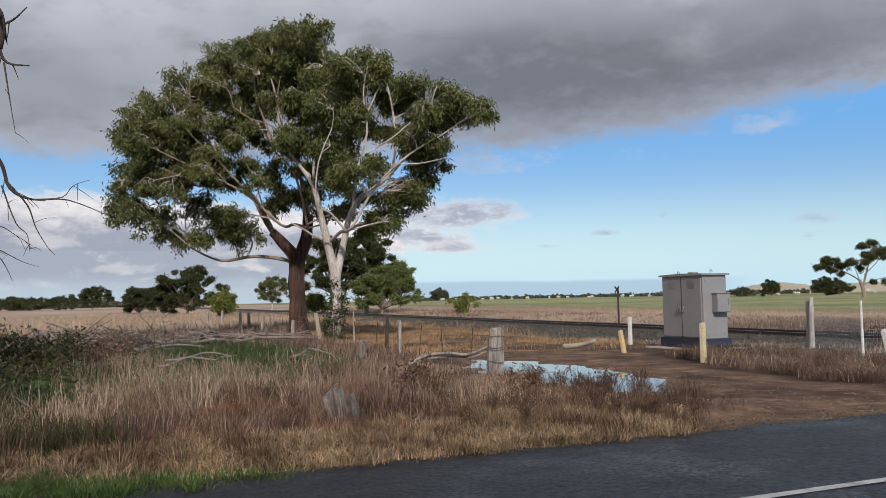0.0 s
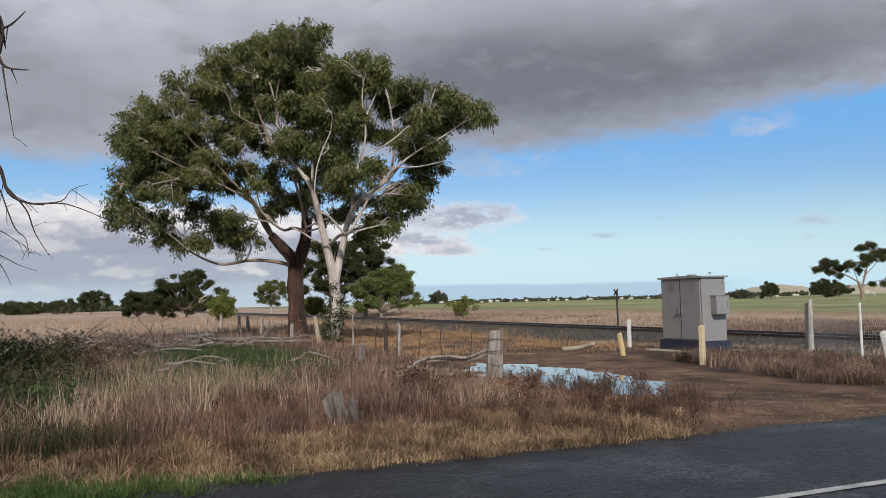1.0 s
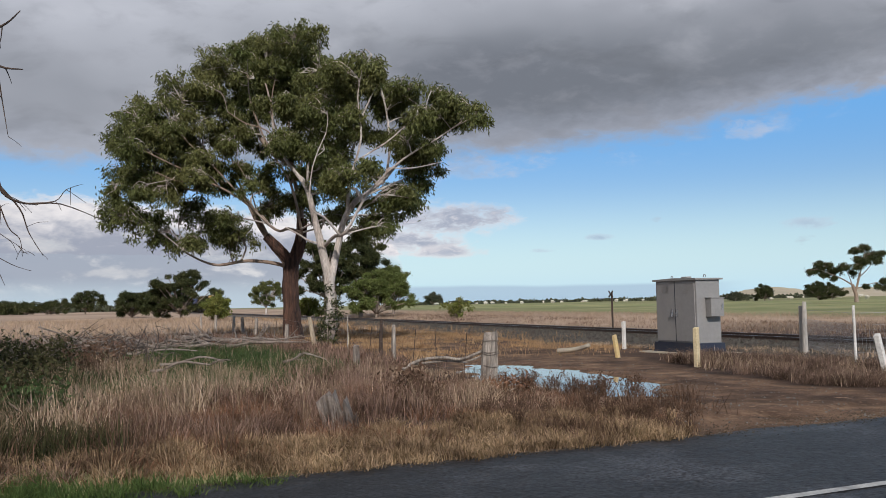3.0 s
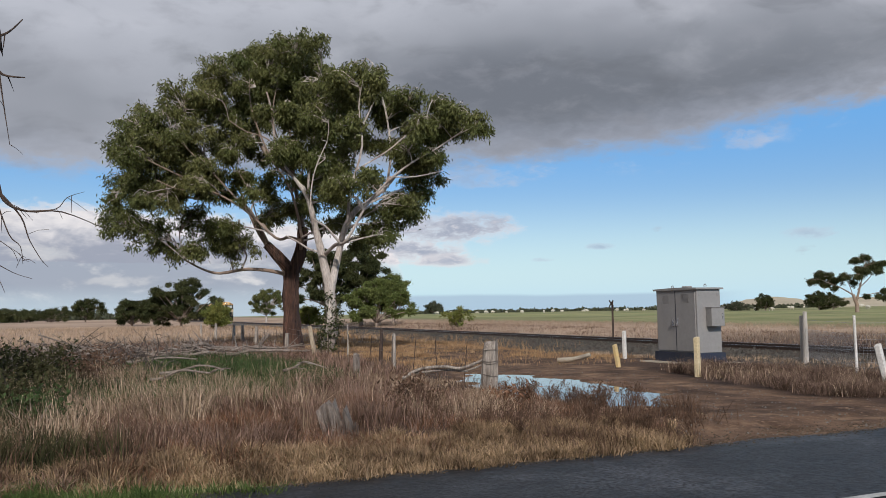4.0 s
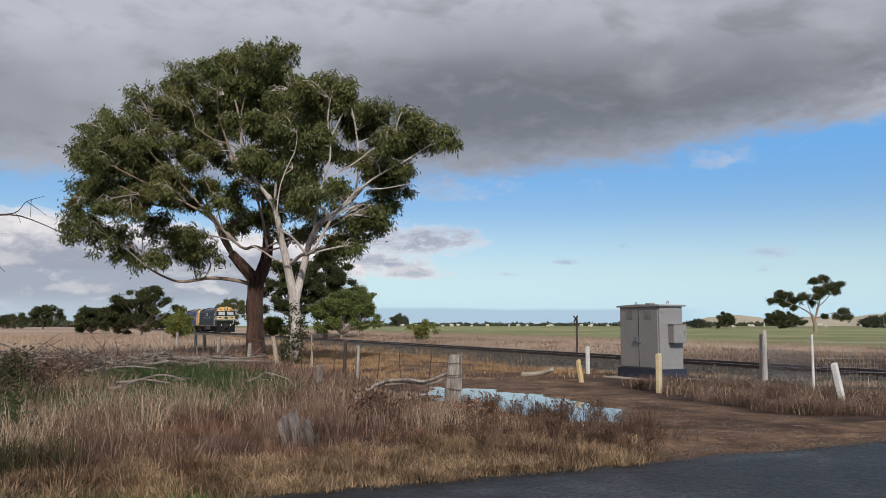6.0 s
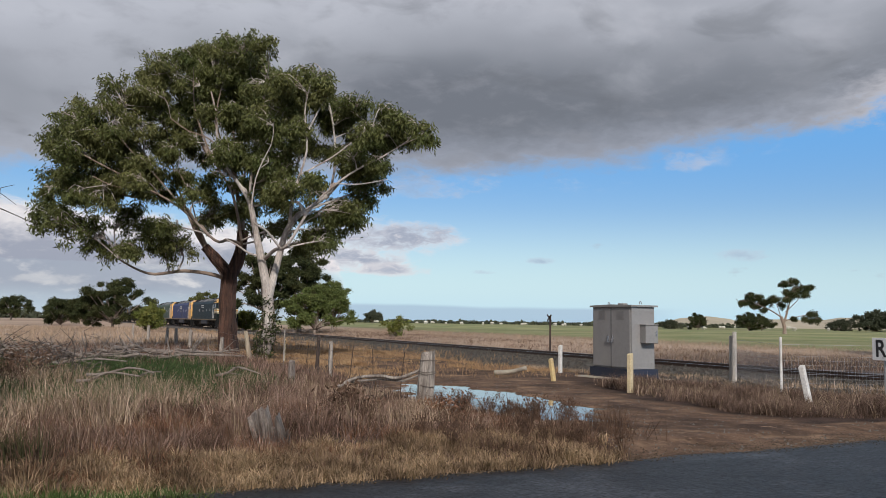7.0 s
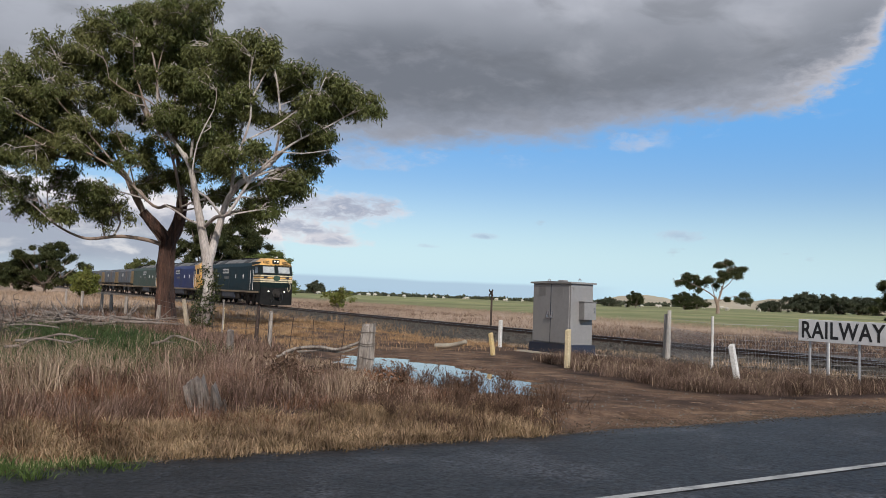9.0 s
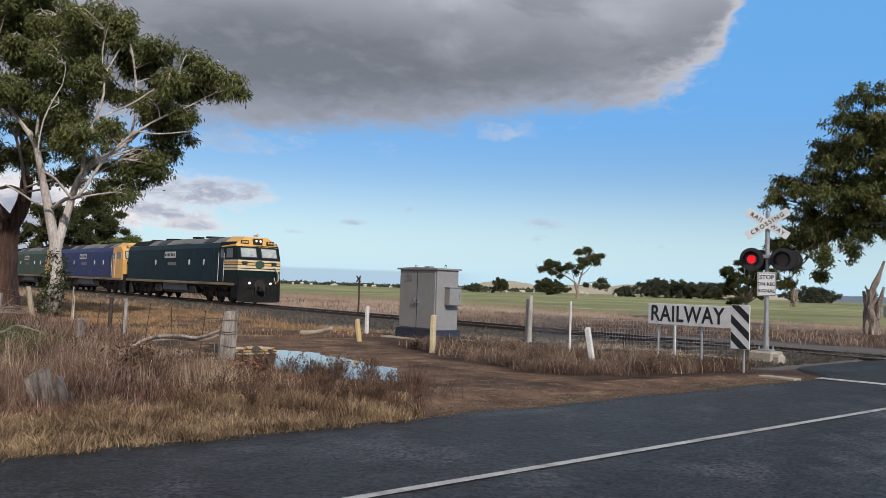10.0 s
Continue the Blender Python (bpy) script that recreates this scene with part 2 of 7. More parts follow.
M = dict(
    # asphalt: its dirt colour paints the road's bluish sheen as paler patches
    asphalt=surf("asphalt", (0.0135, 0.0145, 0.017), (0.027, 0.028, 0.032), 1.6, 0.56, 0.12, fine=0.55, dirt=(0.064, 0.066, 0.074), spec=0.3, grain=0.9),
    paint_line=surf("road_paint", (0.50, 0.50, 0.48), (0.36, 0.36, 0.35), 6, 0.7, 0.1, dirt=(0.20, 0.20, 0.20)),
    ballast=surf("ballast_stone", (0.066, 0.060, 0.057), (0.135, 0.120, 0.110), 5, 0.95, 0.8, fine=0.5, island=0.4, dirt=(0.13, 0.09, 0.066)),
    edge_chip=surf("edge_gravel", (0.15, 0.105, 0.078), (0.055, 0.046, 0.042), 4, 0.9, 0.0, island=0.6, spec=0.2),
    sleeper=surf("concrete_sleeper", (0.20, 0.185, 0.17), (0.13, 0.12, 0.11), 6, 0.9, 0.3, piece=0.15),
    rail=surf("rail_steel", (0.10, 0.062, 0.045), (0.07, 0.05, 0.04), 12, 0.6, 0.2, 0.4),
    rail_top=surf("rail_head", (0.42, 0.42, 0.44), (0.34, 0.34, 0.36), 20, 0.28, 0.0, 1.0),
    straw=surf("dry_grass", (0.57, 0.438, 0.352), (0.22, 0.148, 0.118), 1.4, 0.9, 0.0, island=0.55, spec=0.15, trans=0.22),
    mauve=surf("pinkish_dry_grass", (0.345, 0.232, 0.205), (0.080, 0.045, 0.039), 1.8, 0.9, 0.0, island=0.6, spec=0.15, trans=0.2),
    brush=surf("brown_brush", (0.25, 0.172, 0.150), (0.085, 0.055, 0.048), 1.5, 0.9, 0.0, island=0.55, spec=0.1, trans=0.12),
    pale_straw=surf("pale_paddock_straw", (0.49, 0.37, 0.285), (0.35, 0.255, 0.195), 0.15, 0.9, 0.0, island=0.3, spec=0.1, trans=0.25),
    # far leaves: greyed base colour stands in for haze over distance
    leaf_far=surf("hazy_far_leaf", (0.060, 0.070, 0.050), (0.095, 0.102, 0.070), 0.1, 0.7, 0.0, island=0.35, spec=0.1, trans=0.15),
    red_weed=surf("red_brown_weed", (0.26, 0.140, 0.094), (0.105, 0.052, 0.037), 1.5, 0.9, 0.0, island=0.5, spec=0.1, trans=0.12),
    dark_green=surf("dark_weed_green", (0.034, 0.044, 0.019), (0.080, 0.068, 0.037), 1.2, 0.8, 0.0, island=0.45, spec=0.15, trans=0.2),
    weed_green=surf("dark_green_leafy_weed", (0.040, 0.072, 0.027), (0.080, 0.108, 0.042), 1.1, 0.75, 0.0, island=0.4, spec=0.2, trans=0.25),
    tank_blue=surf("dusty_blue_tank_paint", (0.040, 0.050, 0.075), (0.030, 0.036, 0.052), 1.5, 0.6, 0.1, fine=0.25, dirt=(0.09, 0.08, 0.07)),
    dark_twig=surf("dark_dead_twig", (0.11, 0.088, 0.075), (0.06, 0.046, 0.04), 3, 0.9, 0.4),
    pile=surf("bleached_branch", (0.29, 0.245, 0.21), (0.15, 0.118, 0.096), 2, 0.9, 0.5, fine=0.4),
    yellow_grass=surf("yellow_cut_grass", (0.42, 0.298, 0.205), (0.14, 0.092, 0.066), 1.8, 0.9, 0.0, island=0.55, spec=0.15, trans=0.2),
    green_grass=surf("green_grass", (0.055, 0.098, 0.028), (0.090, 0.122, 0.040), 0.8, 0.8, 0.0, island=0.35, spec=0.2, trans=0.3),
    rust_grass=surf("rusty_dry_grass", (0.50, 0.335, 0.20), (0.30, 0.18, 0.105), 0.4, 0.9, 0.0, island=0.3, spec=0.1, trans=0.2),
    weed=surf("dead_weed", (0.085, 0.052, 0.038), (0.16, 0.10, 0.075), 0.8, 0.9, 0.0, island=0.35, spec=0.1),
    leaf=surf("gum_leaf", (0.086, 0.106, 0.036), (0.155, 0.155, 0.064), 0.35, 0.52, 0.0, island=0.5, spec=0.22, trans=0.25),
    leaf_dark=surf("dark_leaf", (0.042, 0.053, 0.025), (0.082, 0.086, 0.040), 0.3, 0.6, 0.0, island=0.6, spec=0.12, trans=0.22),
    leaf_bright=surf("bright_leaf", (0.105, 0.135, 0.042), (0.15, 0.175, 0.060), 0.5, 0.6, 0.0, island=0.4, spec=0.2, trans=0.25),
    leaf_yellow=surf("yellow_leaf", (0.17, 0.17, 0.045), (0.13, 0.16, 0.04), 0.6, 0.6, 0.0, island=0.35, spec=0.25, trans=0.25),
    bark_brown=surf("stringy_bark", (0.165, 0.083, 0.055), (0.018, 0.010, 0.008), 3.4, 0.95, 1.2, fine=0.6, stretch=(2.2, 2.2, 0.10), dirt=(0.10, 0.056, 0.040)),
    bark_white=surf("smooth_white_bark", (0.62, 0.56, 0.51), (0.38, 0.32, 0.28), 2.6, 0.85, 0.6, fine=0.4, stretch=(1.3, 1.3, 0.35), dirt=(0.26, 0.19, 0.15), spec=0.2),
    bark_tan=surf("tan_bark", (0.30, 0.225, 0.17), (0.22, 0.155, 0.115), 1.2, 0.85, 0.4, stretch=(1.3, 1.3, 0.35), dirt=(0.40, 0.34, 0.29)),
    bark_grey=surf("grey_dead_wood", (0.38, 0.31, 0.255), (0.15, 0.115, 0.092), 3, 0.9, 0.7, fine=0.5, stretch=(1.5, 1.5, 0.3)),
    old_wood=surf("weathered_post_wood", (0.46, 0.405, 0.35), (0.20, 0.168, 0.142), 6, 0.92, 0.6, fine=0.6, stretch=(2.4, 2.4, 0.18), dirt=(0.13, 0.105, 0.088)),
    pale_wood=surf("sun_bleached_timber", (0.52, 0.43, 0.31), (0.36, 0.28, 0.20), 4, 0.9, 0.6, fine=0.3, stretch=(2, 2, 0.2), dirt=(0.24, 0.18, 0.13)),
    rotten_wood=surf("rotted_grey_timber", (0.34, 0.29, 0.25), (0.13, 0.102, 0.086), 9, 0.92, 0.9, fine=0.55, stretch=(1.6, 1.6, 0.35), dirt=(0.06, 0.046, 0.039)),
    grey_post=surf("silver_grey_timber", (0.56, 0.52, 0.47), (0.40, 0.365, 0.325), 5, 0.9, 0.3, fine=0.35, stretch=(2, 2, 0.2), dirt=(0.30, 0.27, 0.235)),
    dark_wood=surf("dark_post_wood", (0.045, 0.030, 0.024), (0.09, 0.06, 0.045), 5, 0.9, 0.5, stretch=(2, 2, 0.3)),
    post_yellow=surf("faded_yellow_paint", (0.62, 0.46, 0.20), (0.56, 0.43, 0.24), 4, 0.7, 0.15, dirt=(0.40, 0.29, 0.14)),
    post_cream=surf("cream_paint", (0.62, 0.52, 0.33), (0.55, 0.44, 0.26), 4, 0.7, 0.15, dirt=(0.40, 0.32, 0.2)),
    post_white=surf("white_post_paint", (0.70, 0.68, 0.64), (0.60, 0.58, 0.55), 4, 0.6, 0.1, dirt=(0.45, 0.41, 0.36)),
    wire=surf("old_wire", (0.16, 0.13, 0.11), (0.22, 0.18, 0.15), 10, 0.6, 0.0, 0.5),
    galv=surf("galvanised_steel", (0.42, 0.42, 0.42), (0.33, 0.33, 0.34), 6, 0.5, 0.05, 0.55),
    cab_grey=surf("grey_cabinet_paint", (0.30, 0.29, 0.28), (0.265, 0.255, 0.247), 1.5, 0.5, 0.03, 0.15, fine=0.08, dirt=(0.31, 0.295, 0.275)),
    cab_roof=surf("cabinet_roof_paint", (0.30, 0.29, 0.275), (0.26, 0.25, 0.24), 2, 0.5, 0.03, 0.15, fine=0.1),
    plinth=surf("dark_blue_plinth", (0.012, 0.017, 0.036), (0.018, 0.024, 0.044), 3, 0.55, 0.1, dirt=(0.035, 0.032, 0.034)),
    concrete=surf("pale_concrete", (0.42, 0.37, 0.29), (0.34, 0.30, 0.24), 4, 0.9, 0.4, dirt=(0.25, 0.21, 0.17)),
    chrome=surf("steel_handle", (0.6, 0.6, 0.62), (0.5, 0.5, 0.52), 10, 0.25, 0.0, 1.0),
    sign_white=surf("sign_white", (0.76, 0.76, 0.75), (0.70, 0.70, 0.70), 3, 0.4, 0.0, fine=0.04, dirt=(0.60, 0.59, 0.57)),
    black=surf("matt_black", (0.012, 0.012, 0.013), (0.020, 0.020, 0.021), 4, 0.5, 0.0),
    sign_back=surf("bare_aluminium", (0.30, 0.30, 0.31), (0.25, 0.25, 0.26), 4, 0.5, 0.02, 0.5),
    red_on=glow("lit_red_lamp", (0.9, 0.010, 0.02), 1.15),
    red_off=glassy("unlit_red_lens", (0.05, 0.004, 0.004), 0.35),
    lamp=glow("headlamp", (1.0, 0.84, 0.55), 2.0),
    lamp_lo=glow("marker_lamp", (1.0, 0.92, 0.78), 3.0),
    glass=glassy("window_glass", (0.05, 0.06, 0.075), 0.05),
    # windscreen: the bright sky reflection is painted into the pale base colour
    screen=surf("painted_reflection_glass", (0.62, 0.64, 0.60), (0.42, 0.45, 0.46), 1.2, 0.15, 0.0, 0.3),
    loco_green=surf("dark_green_loco_paint", (0.005, 0.023, 0.033), (0.008, 0.032, 0.044), 1.2, 0.42, 0.04, fine=0.15, dirt=(0.018, 0.036, 0.044), spec=0.06),
    loco_nose=surf("sooty_green_nose_paint", (0.006, 0.013, 0.013), (0.010, 0.019, 0.018), 2.0, 0.5, 0.05, fine=0.25, dirt=(0.020, 0.022, 0.019), spec=0.1),
    loco_green2=surf("weathered_green_paint", (0.035, 0.070, 0.050), (0.050, 0.085, 0.062), 1.0, 0.5, 0.04, fine=0.15, dirt=(0.075, 0.085, 0.065), spec=0.2),
    loco_blue=surf("blue_loco_paint", (0.018, 0.034, 0.13), (0.024, 0.042, 0.16), 1.0, 0.45, 0.04, fine=0.12, dirt=(0.045, 0.05, 0.10), spec=0.15),
    loco_yellow=surf("orange_yellow_loco_paint", (0.76, 0.44, 0.13), (0.68, 0.38, 0.105), 1.5, 0.45, 0.03, fine=0.1, dirt=(0.42, 0.25, 0.08)),
    loco_cream=surf("cream_stripe_paint", (0.70, 0.60, 0.40), (0.62, 0.52, 0.34), 2, 0.5, 0.0, fine=0.1, dirt=(0.45, 0.36, 0.22)),
    loco_roof=surf("sooty_grey_roof", (0.20, 0.20, 0.196), (0.145, 0.146, 0.142), 1.5, 0.6, 0.1, fine=0.25, dirt=(0.08, 0.075, 0.07)),
    sooty=surf("sooty_black_roof", (0.012, 0.013, 0.013), (0.022, 0.021, 0.020), 2, 0.8, 0.1, spec=0.08),
    grime=surf("grimy_running_gear", (0.022, 0.020, 0.019), (0.05, 0.044, 0.039), 3, 0.85, 0.3, fine=0.4, dirt=(0.085, 0.066, 0.050), spec=0.15),
    wagon_grey=surf("grey_blue_wagon_paint", (0.085, 0.10, 0.115), (0.065, 0.078, 0.095), 0.7, 0.6, 0.06, fine=0.2, dirt=(0.14, 0.10, 0.07)),
    wagon_end=surf("tan_wagon_end", (0.27, 0.20, 0.12), (0.20, 0.15, 0.09), 1.2, 0.7, 0.05, dirt=(0.12, 0.085, 0.06)),
    tin=surf("number_board", (0.60, 0.60, 0.58), (0.5, 0.5, 0.49), 4, 0.5, 0.0),
    wool=surf("sheep_wool", (0.70, 0.66, 0.58), (0.6, 0.56, 0.49), 6, 0.95, 0.3),
    hill=surf("distant_hill", (0.50, 0.43, 0.31), (0.42, 0.36, 0.255), 0.004, 0.95, 0.0, fine=0.12),
    # the blue of distance haze is put into this base colour
    hill_far=surf("haze_tinted_hill", (0.16, 0.20, 0.25), (0.14, 0.18, 0.22), 0.003, 0.95, 0.0, fine=0.1),
)


# ---- mesh helpers ----
def mesh_of(name, bm, material, smooth=False):
    me = bpy.data.meshes.new(name)
    bm.to_mesh(me)
    bm.free()
    for m in material if isinstance(material, (list, tuple)) else [material]:
        me.materials.append(m)
    if smooth:
        me.polygons.foreach_set("use_smooth", [True] * len(me.polygons))
    return me


def part(name, bm, material, parent, label="", smooth=False):
    ob = new(name, mesh_of(name, bm, material, smooth) if isinstance(bm, bmesh.types.BMesh) else bm)
    ob.parent = parent
    if label:
        ob["label"] = label
    return ob


def box(cx, cy, cz, sx, sy, sz, bevel=0.0, bm=None, m=None):
    own = bmesh.new()
    bmesh.ops.create_cube(own, size=1.0)
    for v in own.verts:
        v.co = Vector((v.co.x * sx, v.co.y * sy, v.co.z * sz))
    if bevel:
        bmesh.ops.bevel(own, geom=own.edges[:], offset=bevel, segments=1, affect="EDGES")
    t = Matrix.Translation((cx, cy, cz))
    own.transform(t @ m if m else t)
    return merge(bm, own)


def merge(bm, own):
    if bm is None:
        return own
    me = bpy.data.meshes.new("t")
    own.to_mesh(me)
    own.free()
    bm.from_mesh(me)
    bpy.data.meshes.remove(me)
    return bm


def tube(points, radii, sides=8, bm=None, cap=True, wobble=0.0):
    """A tapered tube along points."""
    own = bmesh.new() if bm is None else bm
    rings = []
    pts = [Vector(p) for p in points]
    side = None
    for i, p in enumerate(pts):
        d = (pts[min(i + 1, len(pts) - 1)] - pts[max(i - 1, 0)]).normalized()
        ref = side if side is not None else (Vector((1, 0, 0)) if abs(d.x) < 0.8 else Vector((0, 1, 0)))
        a = (ref - d * ref.dot(d)).normalized()
        side = a
        b = d.cross(a)
        r = radii[i] if isinstance(radii, (list, tuple)) else radii
        ring = []
        for k in range(sides):
            q = r * (1 + wobble * noise.noise(Vector((k * 1.7, p.z * 1.3, p.x))))
            w = 2 * math.pi * k / sides
            ring.append(own.verts.new(p + a * math.cos(w) * q + b * math.sin(w) * q))
        rings.append(ring)
    for r0, r1 in zip(rings, rings[1:]):
        for k in range(sides):
            own.faces.new((r0[k], r0[(k + 1) % sides], r1[(k + 1) % sides], r1[k]))
    if cap:
        own.faces.new(rings[0][::-1])
        own.faces.new(rings[-1])
    return own


def disc(c, axis, r, depth, sides=20, bm=None):
    c, a = Vector(c), Vector(axis).normalized()
    return tube([c - a * depth / 2, c + a * depth / 2], r, sides, bm)


def prism(profile, y0, y1, axis="y", bm=None):
    """A closed outline of (x, z) drawn out along y, or of (y, z) along x."""
    own = bmesh.new() if bm is None else bm
    put = (lambda a, z, d: (a, d, z)) if axis == "y" else (lambda a, z, d: (d, a, z))
    r0 = [own.verts.new(put(a, z, y0)) for a, z in profile]
    r1 = [own.verts.new(put(a, z, y1)) for a, z in profile]
    n = len(profile)
    for k in range(n):
        own.faces.new((r0[k], r0[(k + 1) % n], r1[(k + 1) % n], r1[k]))
    own.faces.new(r0[::-1])
    own.faces.new(r1)
    bmesh.ops.recalc_face_normals(own, faces=own.faces[:])
    return own


def raw_mesh(name, co, loops, starts, totals, material):
    me = bpy.data.meshes.new(name)
    me.vertices.add(len(co))
    me.vertices.foreach_set("co", np.asarray(co, dtype=np.float32).ravel())
    me.loops.add(len(loops))
    me.loops.foreach_set("vertex_index", np.asarray(loops, dtype=np.int32))
    me.polygons.add(len(starts))
    me.polygons.foreach_set("loop_start", np.asarray(starts, dtype=np.int32))
    me.polygons.foreach_set("loop_total", np.asarray(totals, dtype=np.int32))
    me.materials.append(material)
    me.update(calc_edges=True)
    return me


def blades(name, base, height, width, lean, material, seed=1):
    """Bent grass blades, one loose piece each: base (n, 3), height and width per blade or as one number, lean as share of the height."""
    rng = np.random.default_rng(seed)
    n = len(base)
    h = np.broadcast_to(height, n) * rng.uniform(0.65, 1.25, n)
    w = np.broadcast_to(width, n) * rng.uniform(0.7, 1.3, n) * 0.5
    turn = rng.uniform(0, 2 * np.pi, n)
    side = np.stack([np.cos(turn), np.sin(turn), np.zeros(n)], 1)
    way = rng.uniform(0, 2 * np.pi, n)
    b = np.asarray(base)
    if b.shape[1] > 3:  # tufts: lean away from the middle of the tuft, taller and shorter tufts
        way = np.where(rng.random(n) < 0.75, np.arctan2(b[:, 4], b[:, 3]) + rng.normal(size=n) * 0.5, way)
        h = h * b[:, 5]
        b = b[:, :3]
    l = h * np.broadcast_to(lean, n) * rng.uniform(0.1, 1.3, n)
    out = np.stack([np.cos(way) * l, np.sin(way) * l, np.zeros(n)], 1)
    up = np.stack([np.zeros(n), np.zeros(n), h], 1)
    mid = b + up * 0.55 + out * 0.32
    tip = b + up * (1 - 0.25 * np.clip(l / h, 0, 1))[:, None] + out
    co = np.stack([b - side * w[:, None], b + side * w[:, None], mid + side * w[:, None] * 0.8, mid - side * w[:, None] * 0.8, tip], 1).reshape(-1, 3)
    i = np.arange(n)[:, None] * 5
    loops = np.concatenate([i, i + 1, i + 2, i + 3, i + 3, i + 2, i + 4], 1).ravel()
    starts = np.stack([np.arange(n) * 7, np.arange(n) * 7 + 4], 1).ravel()
    return raw_mesh(name, co, loops, starts, np.tile([4, 3], n), material)


def leaf_mesh(name, centres, length, width, droop, material, seed=1, spread=0.0):
    """Narrow leaves, folded once across, hanging by droop (0: any way, 1: straight down)."""
    rng = np.random.default_rng(seed)
    n = len(centres)
    d = rng.normal(size=(n, 3))
    d /= np.linalg.norm(d, axis=1)[:, None]
    d = d * (1 - droop) + np.array([0, 0, -1.0]) * droop
    d /= np.linalg.norm(d, axis=1)[:, None]
    s = np.cross(d, rng.normal(size=(n, 3)))
    s /= np.linalg.norm(s, axis=1)[:, None]
    l = length * rng.uniform(0.6, 1.3, n)[:, None]
    w = width * rng.uniform(0.7, 1.3, n)[:, None] * 0.5
    c = np.asarray(centres)
    co = np.stack([c, c + d * l * 0.45 + s * w, c + d * l + s * w * 0.15, c + d * l * 0.45 - s * w], 1).reshape(-1, 3)
    return raw_mesh(name, co, np.arange(4 * n), np.arange(n) * 4, np.full(n, 4), material)


def bar_text(text, size, material, parent, m, name="letter", extrude=0.002, spacing=1.0):
    cu = bpy.data.curves.new(name, "FONT")
    cu.body, cu.size, cu.extrude, cu.align_x, cu.align_y, cu.space_character = text, size, extrude, "CENTER", "CENTER", spacing
    cu.resolution_u, cu.offset = 3, size * 0.018
    tmp = bpy.data.objects.new("t", cu)
    me = bpy.data.meshes.new_from_object(tmp)
    bpy.data.objects.remove(tmp)
    me.transform(m)
    bm = bmesh.new()
    bm.from_mesh(me)
    bpy.data.meshes.remove(me)
    left = set(bm.verts)
    while left:  # one part for each letter
        todo = [left.pop()]
        group = []
        while todo:
            vert = todo.pop()
            group.append(vert)
            for edge in vert.link_edges:
                o = edge.other_vert(vert)
                if o in left:
                    left.discard(o)
                    todo.append(o)
        index = {vert: k for k, vert in enumerate(group)}
        faces = {f for vert in group for f in vert.link_faces}
        one = bpy.data.meshes.new(name)
        one.from_pydata([vert.co[:] for vert in group], [], [[index[q] for q in f.verts] for f in faces])
        one.materials.append(material)
        part(name, one, None, parent)
    bm.free()


def sstep(v, lo, hi):
    t = np.clip((np.asarray(v, dtype=float) - lo) / (hi - lo), 0, 1)
    return t * t * (3 - 2 * t)


def lumps(x, y, scale, seed=0):
    """Cheap smooth noise of the plan, about -1 to 1."""
    x, y = np.asarray(x) * scale, np.asarray(y) * scale
    k = seed * 1.7
    return (np.sin(x * 1.3 + 1.1 * np.sin(y * 0.9 + k) + k) + np.sin(y * 1.7 + 1.3 * np.sin(x * 0.7 - k) + 2 * k) + np.sin((x + y) * 2.3 + k * 3)) / 3


# ---- the lie of the land ----
ROAD_N, ROAD_S, LINE_Y = 7.5, 1.9, 4.71
RAIL_X, GAUGE = 23.0, 1.6
TRACK_X = RAIL_X + GAUGE / 2


def rail_z(y):
    return 0.08 + 0.0022 * (y - 10)


def land(x, y):
    x, y = np.asarray(x, dtype=float), np.asarray(y, dtype=float)
    d = np.hypot(x, y)
    z = 0.05 * lumps(x, y, 0.9, 1) * sstep(y, 8.2, 10) * (1 - sstep(x, 5.6, 6.6) * (1 - sstep(x, 14, 16))) * (1 - sstep(d, 60, 120))
    z = z - 0.33 * sstep(x, 14, 19) * (1 - sstep(x, 29, 36)) * sstep(y, 13, 32)
    z = z + 0.0045 * np.clip(d - 70, 0, 230) * 1.0
    z = z + 0.25 * sstep(d, 30, 120) * lumps(x, y, 0.025, 3)
    inside = puddle_in(x, y)
    z = z - 0.09 * inside
    z = np.where((y < ROAD_N + 1.2) & (y > ROAD_S - 2.0), np.minimum(z, 0) - 0.03, z)
    return z


def puddle_in(x, y):
    """1 within the long puddle, 0 outside."""
    x, y = np.asarray(x, dtype=float), np.asarray(y, dtype=float)
    mid = np.interp(y, [10.8, 12.5, 14.5, 16.5, 19.5], [8.3, 8.25, 8.35, 8.55, 8.7])
    half = np.interp(y, [10.6, 11.3, 13.0, 15.0, 17.0, 18.8, 19.4], [0.0, 0.7, 1.3, 1.3, 1.15, 0.5, 0.0])
    return sstep(half + 0.38 * lumps(x, y, 2.0, 5) - np.abs(x - mid), -0.06, 0.14)


def dirt_in(x, y):
    """1 on the bare dirt track, 0 off it."""
    x, y = np.asarray(x, dtype=float), np.asarray(y, dtype=float)
    left = np.interp(y, [7.5, 9, 11, 14, 19, 23, 40], [6.2, 6.9, 7.3, 7.0, 7.6, 10.6, 11.5])
    right = np.interp(y, [7.5, 8.6, 9.2, 10.5, 14, 18.5, 24, 32, 40], [16.5, 16.5, 11.6, 11.4, 11.7, 13.4, 13.4, 12.4, 10.0])
    w = 0.35 * lumps(x, y, 1.6, 7) + 0.15 * lumps(x, y, 5, 2)
    return sstep(np.minimum(x - left, right - x) + w, -0.2, 0.35) * (1 - sstep(y, 26, 38))


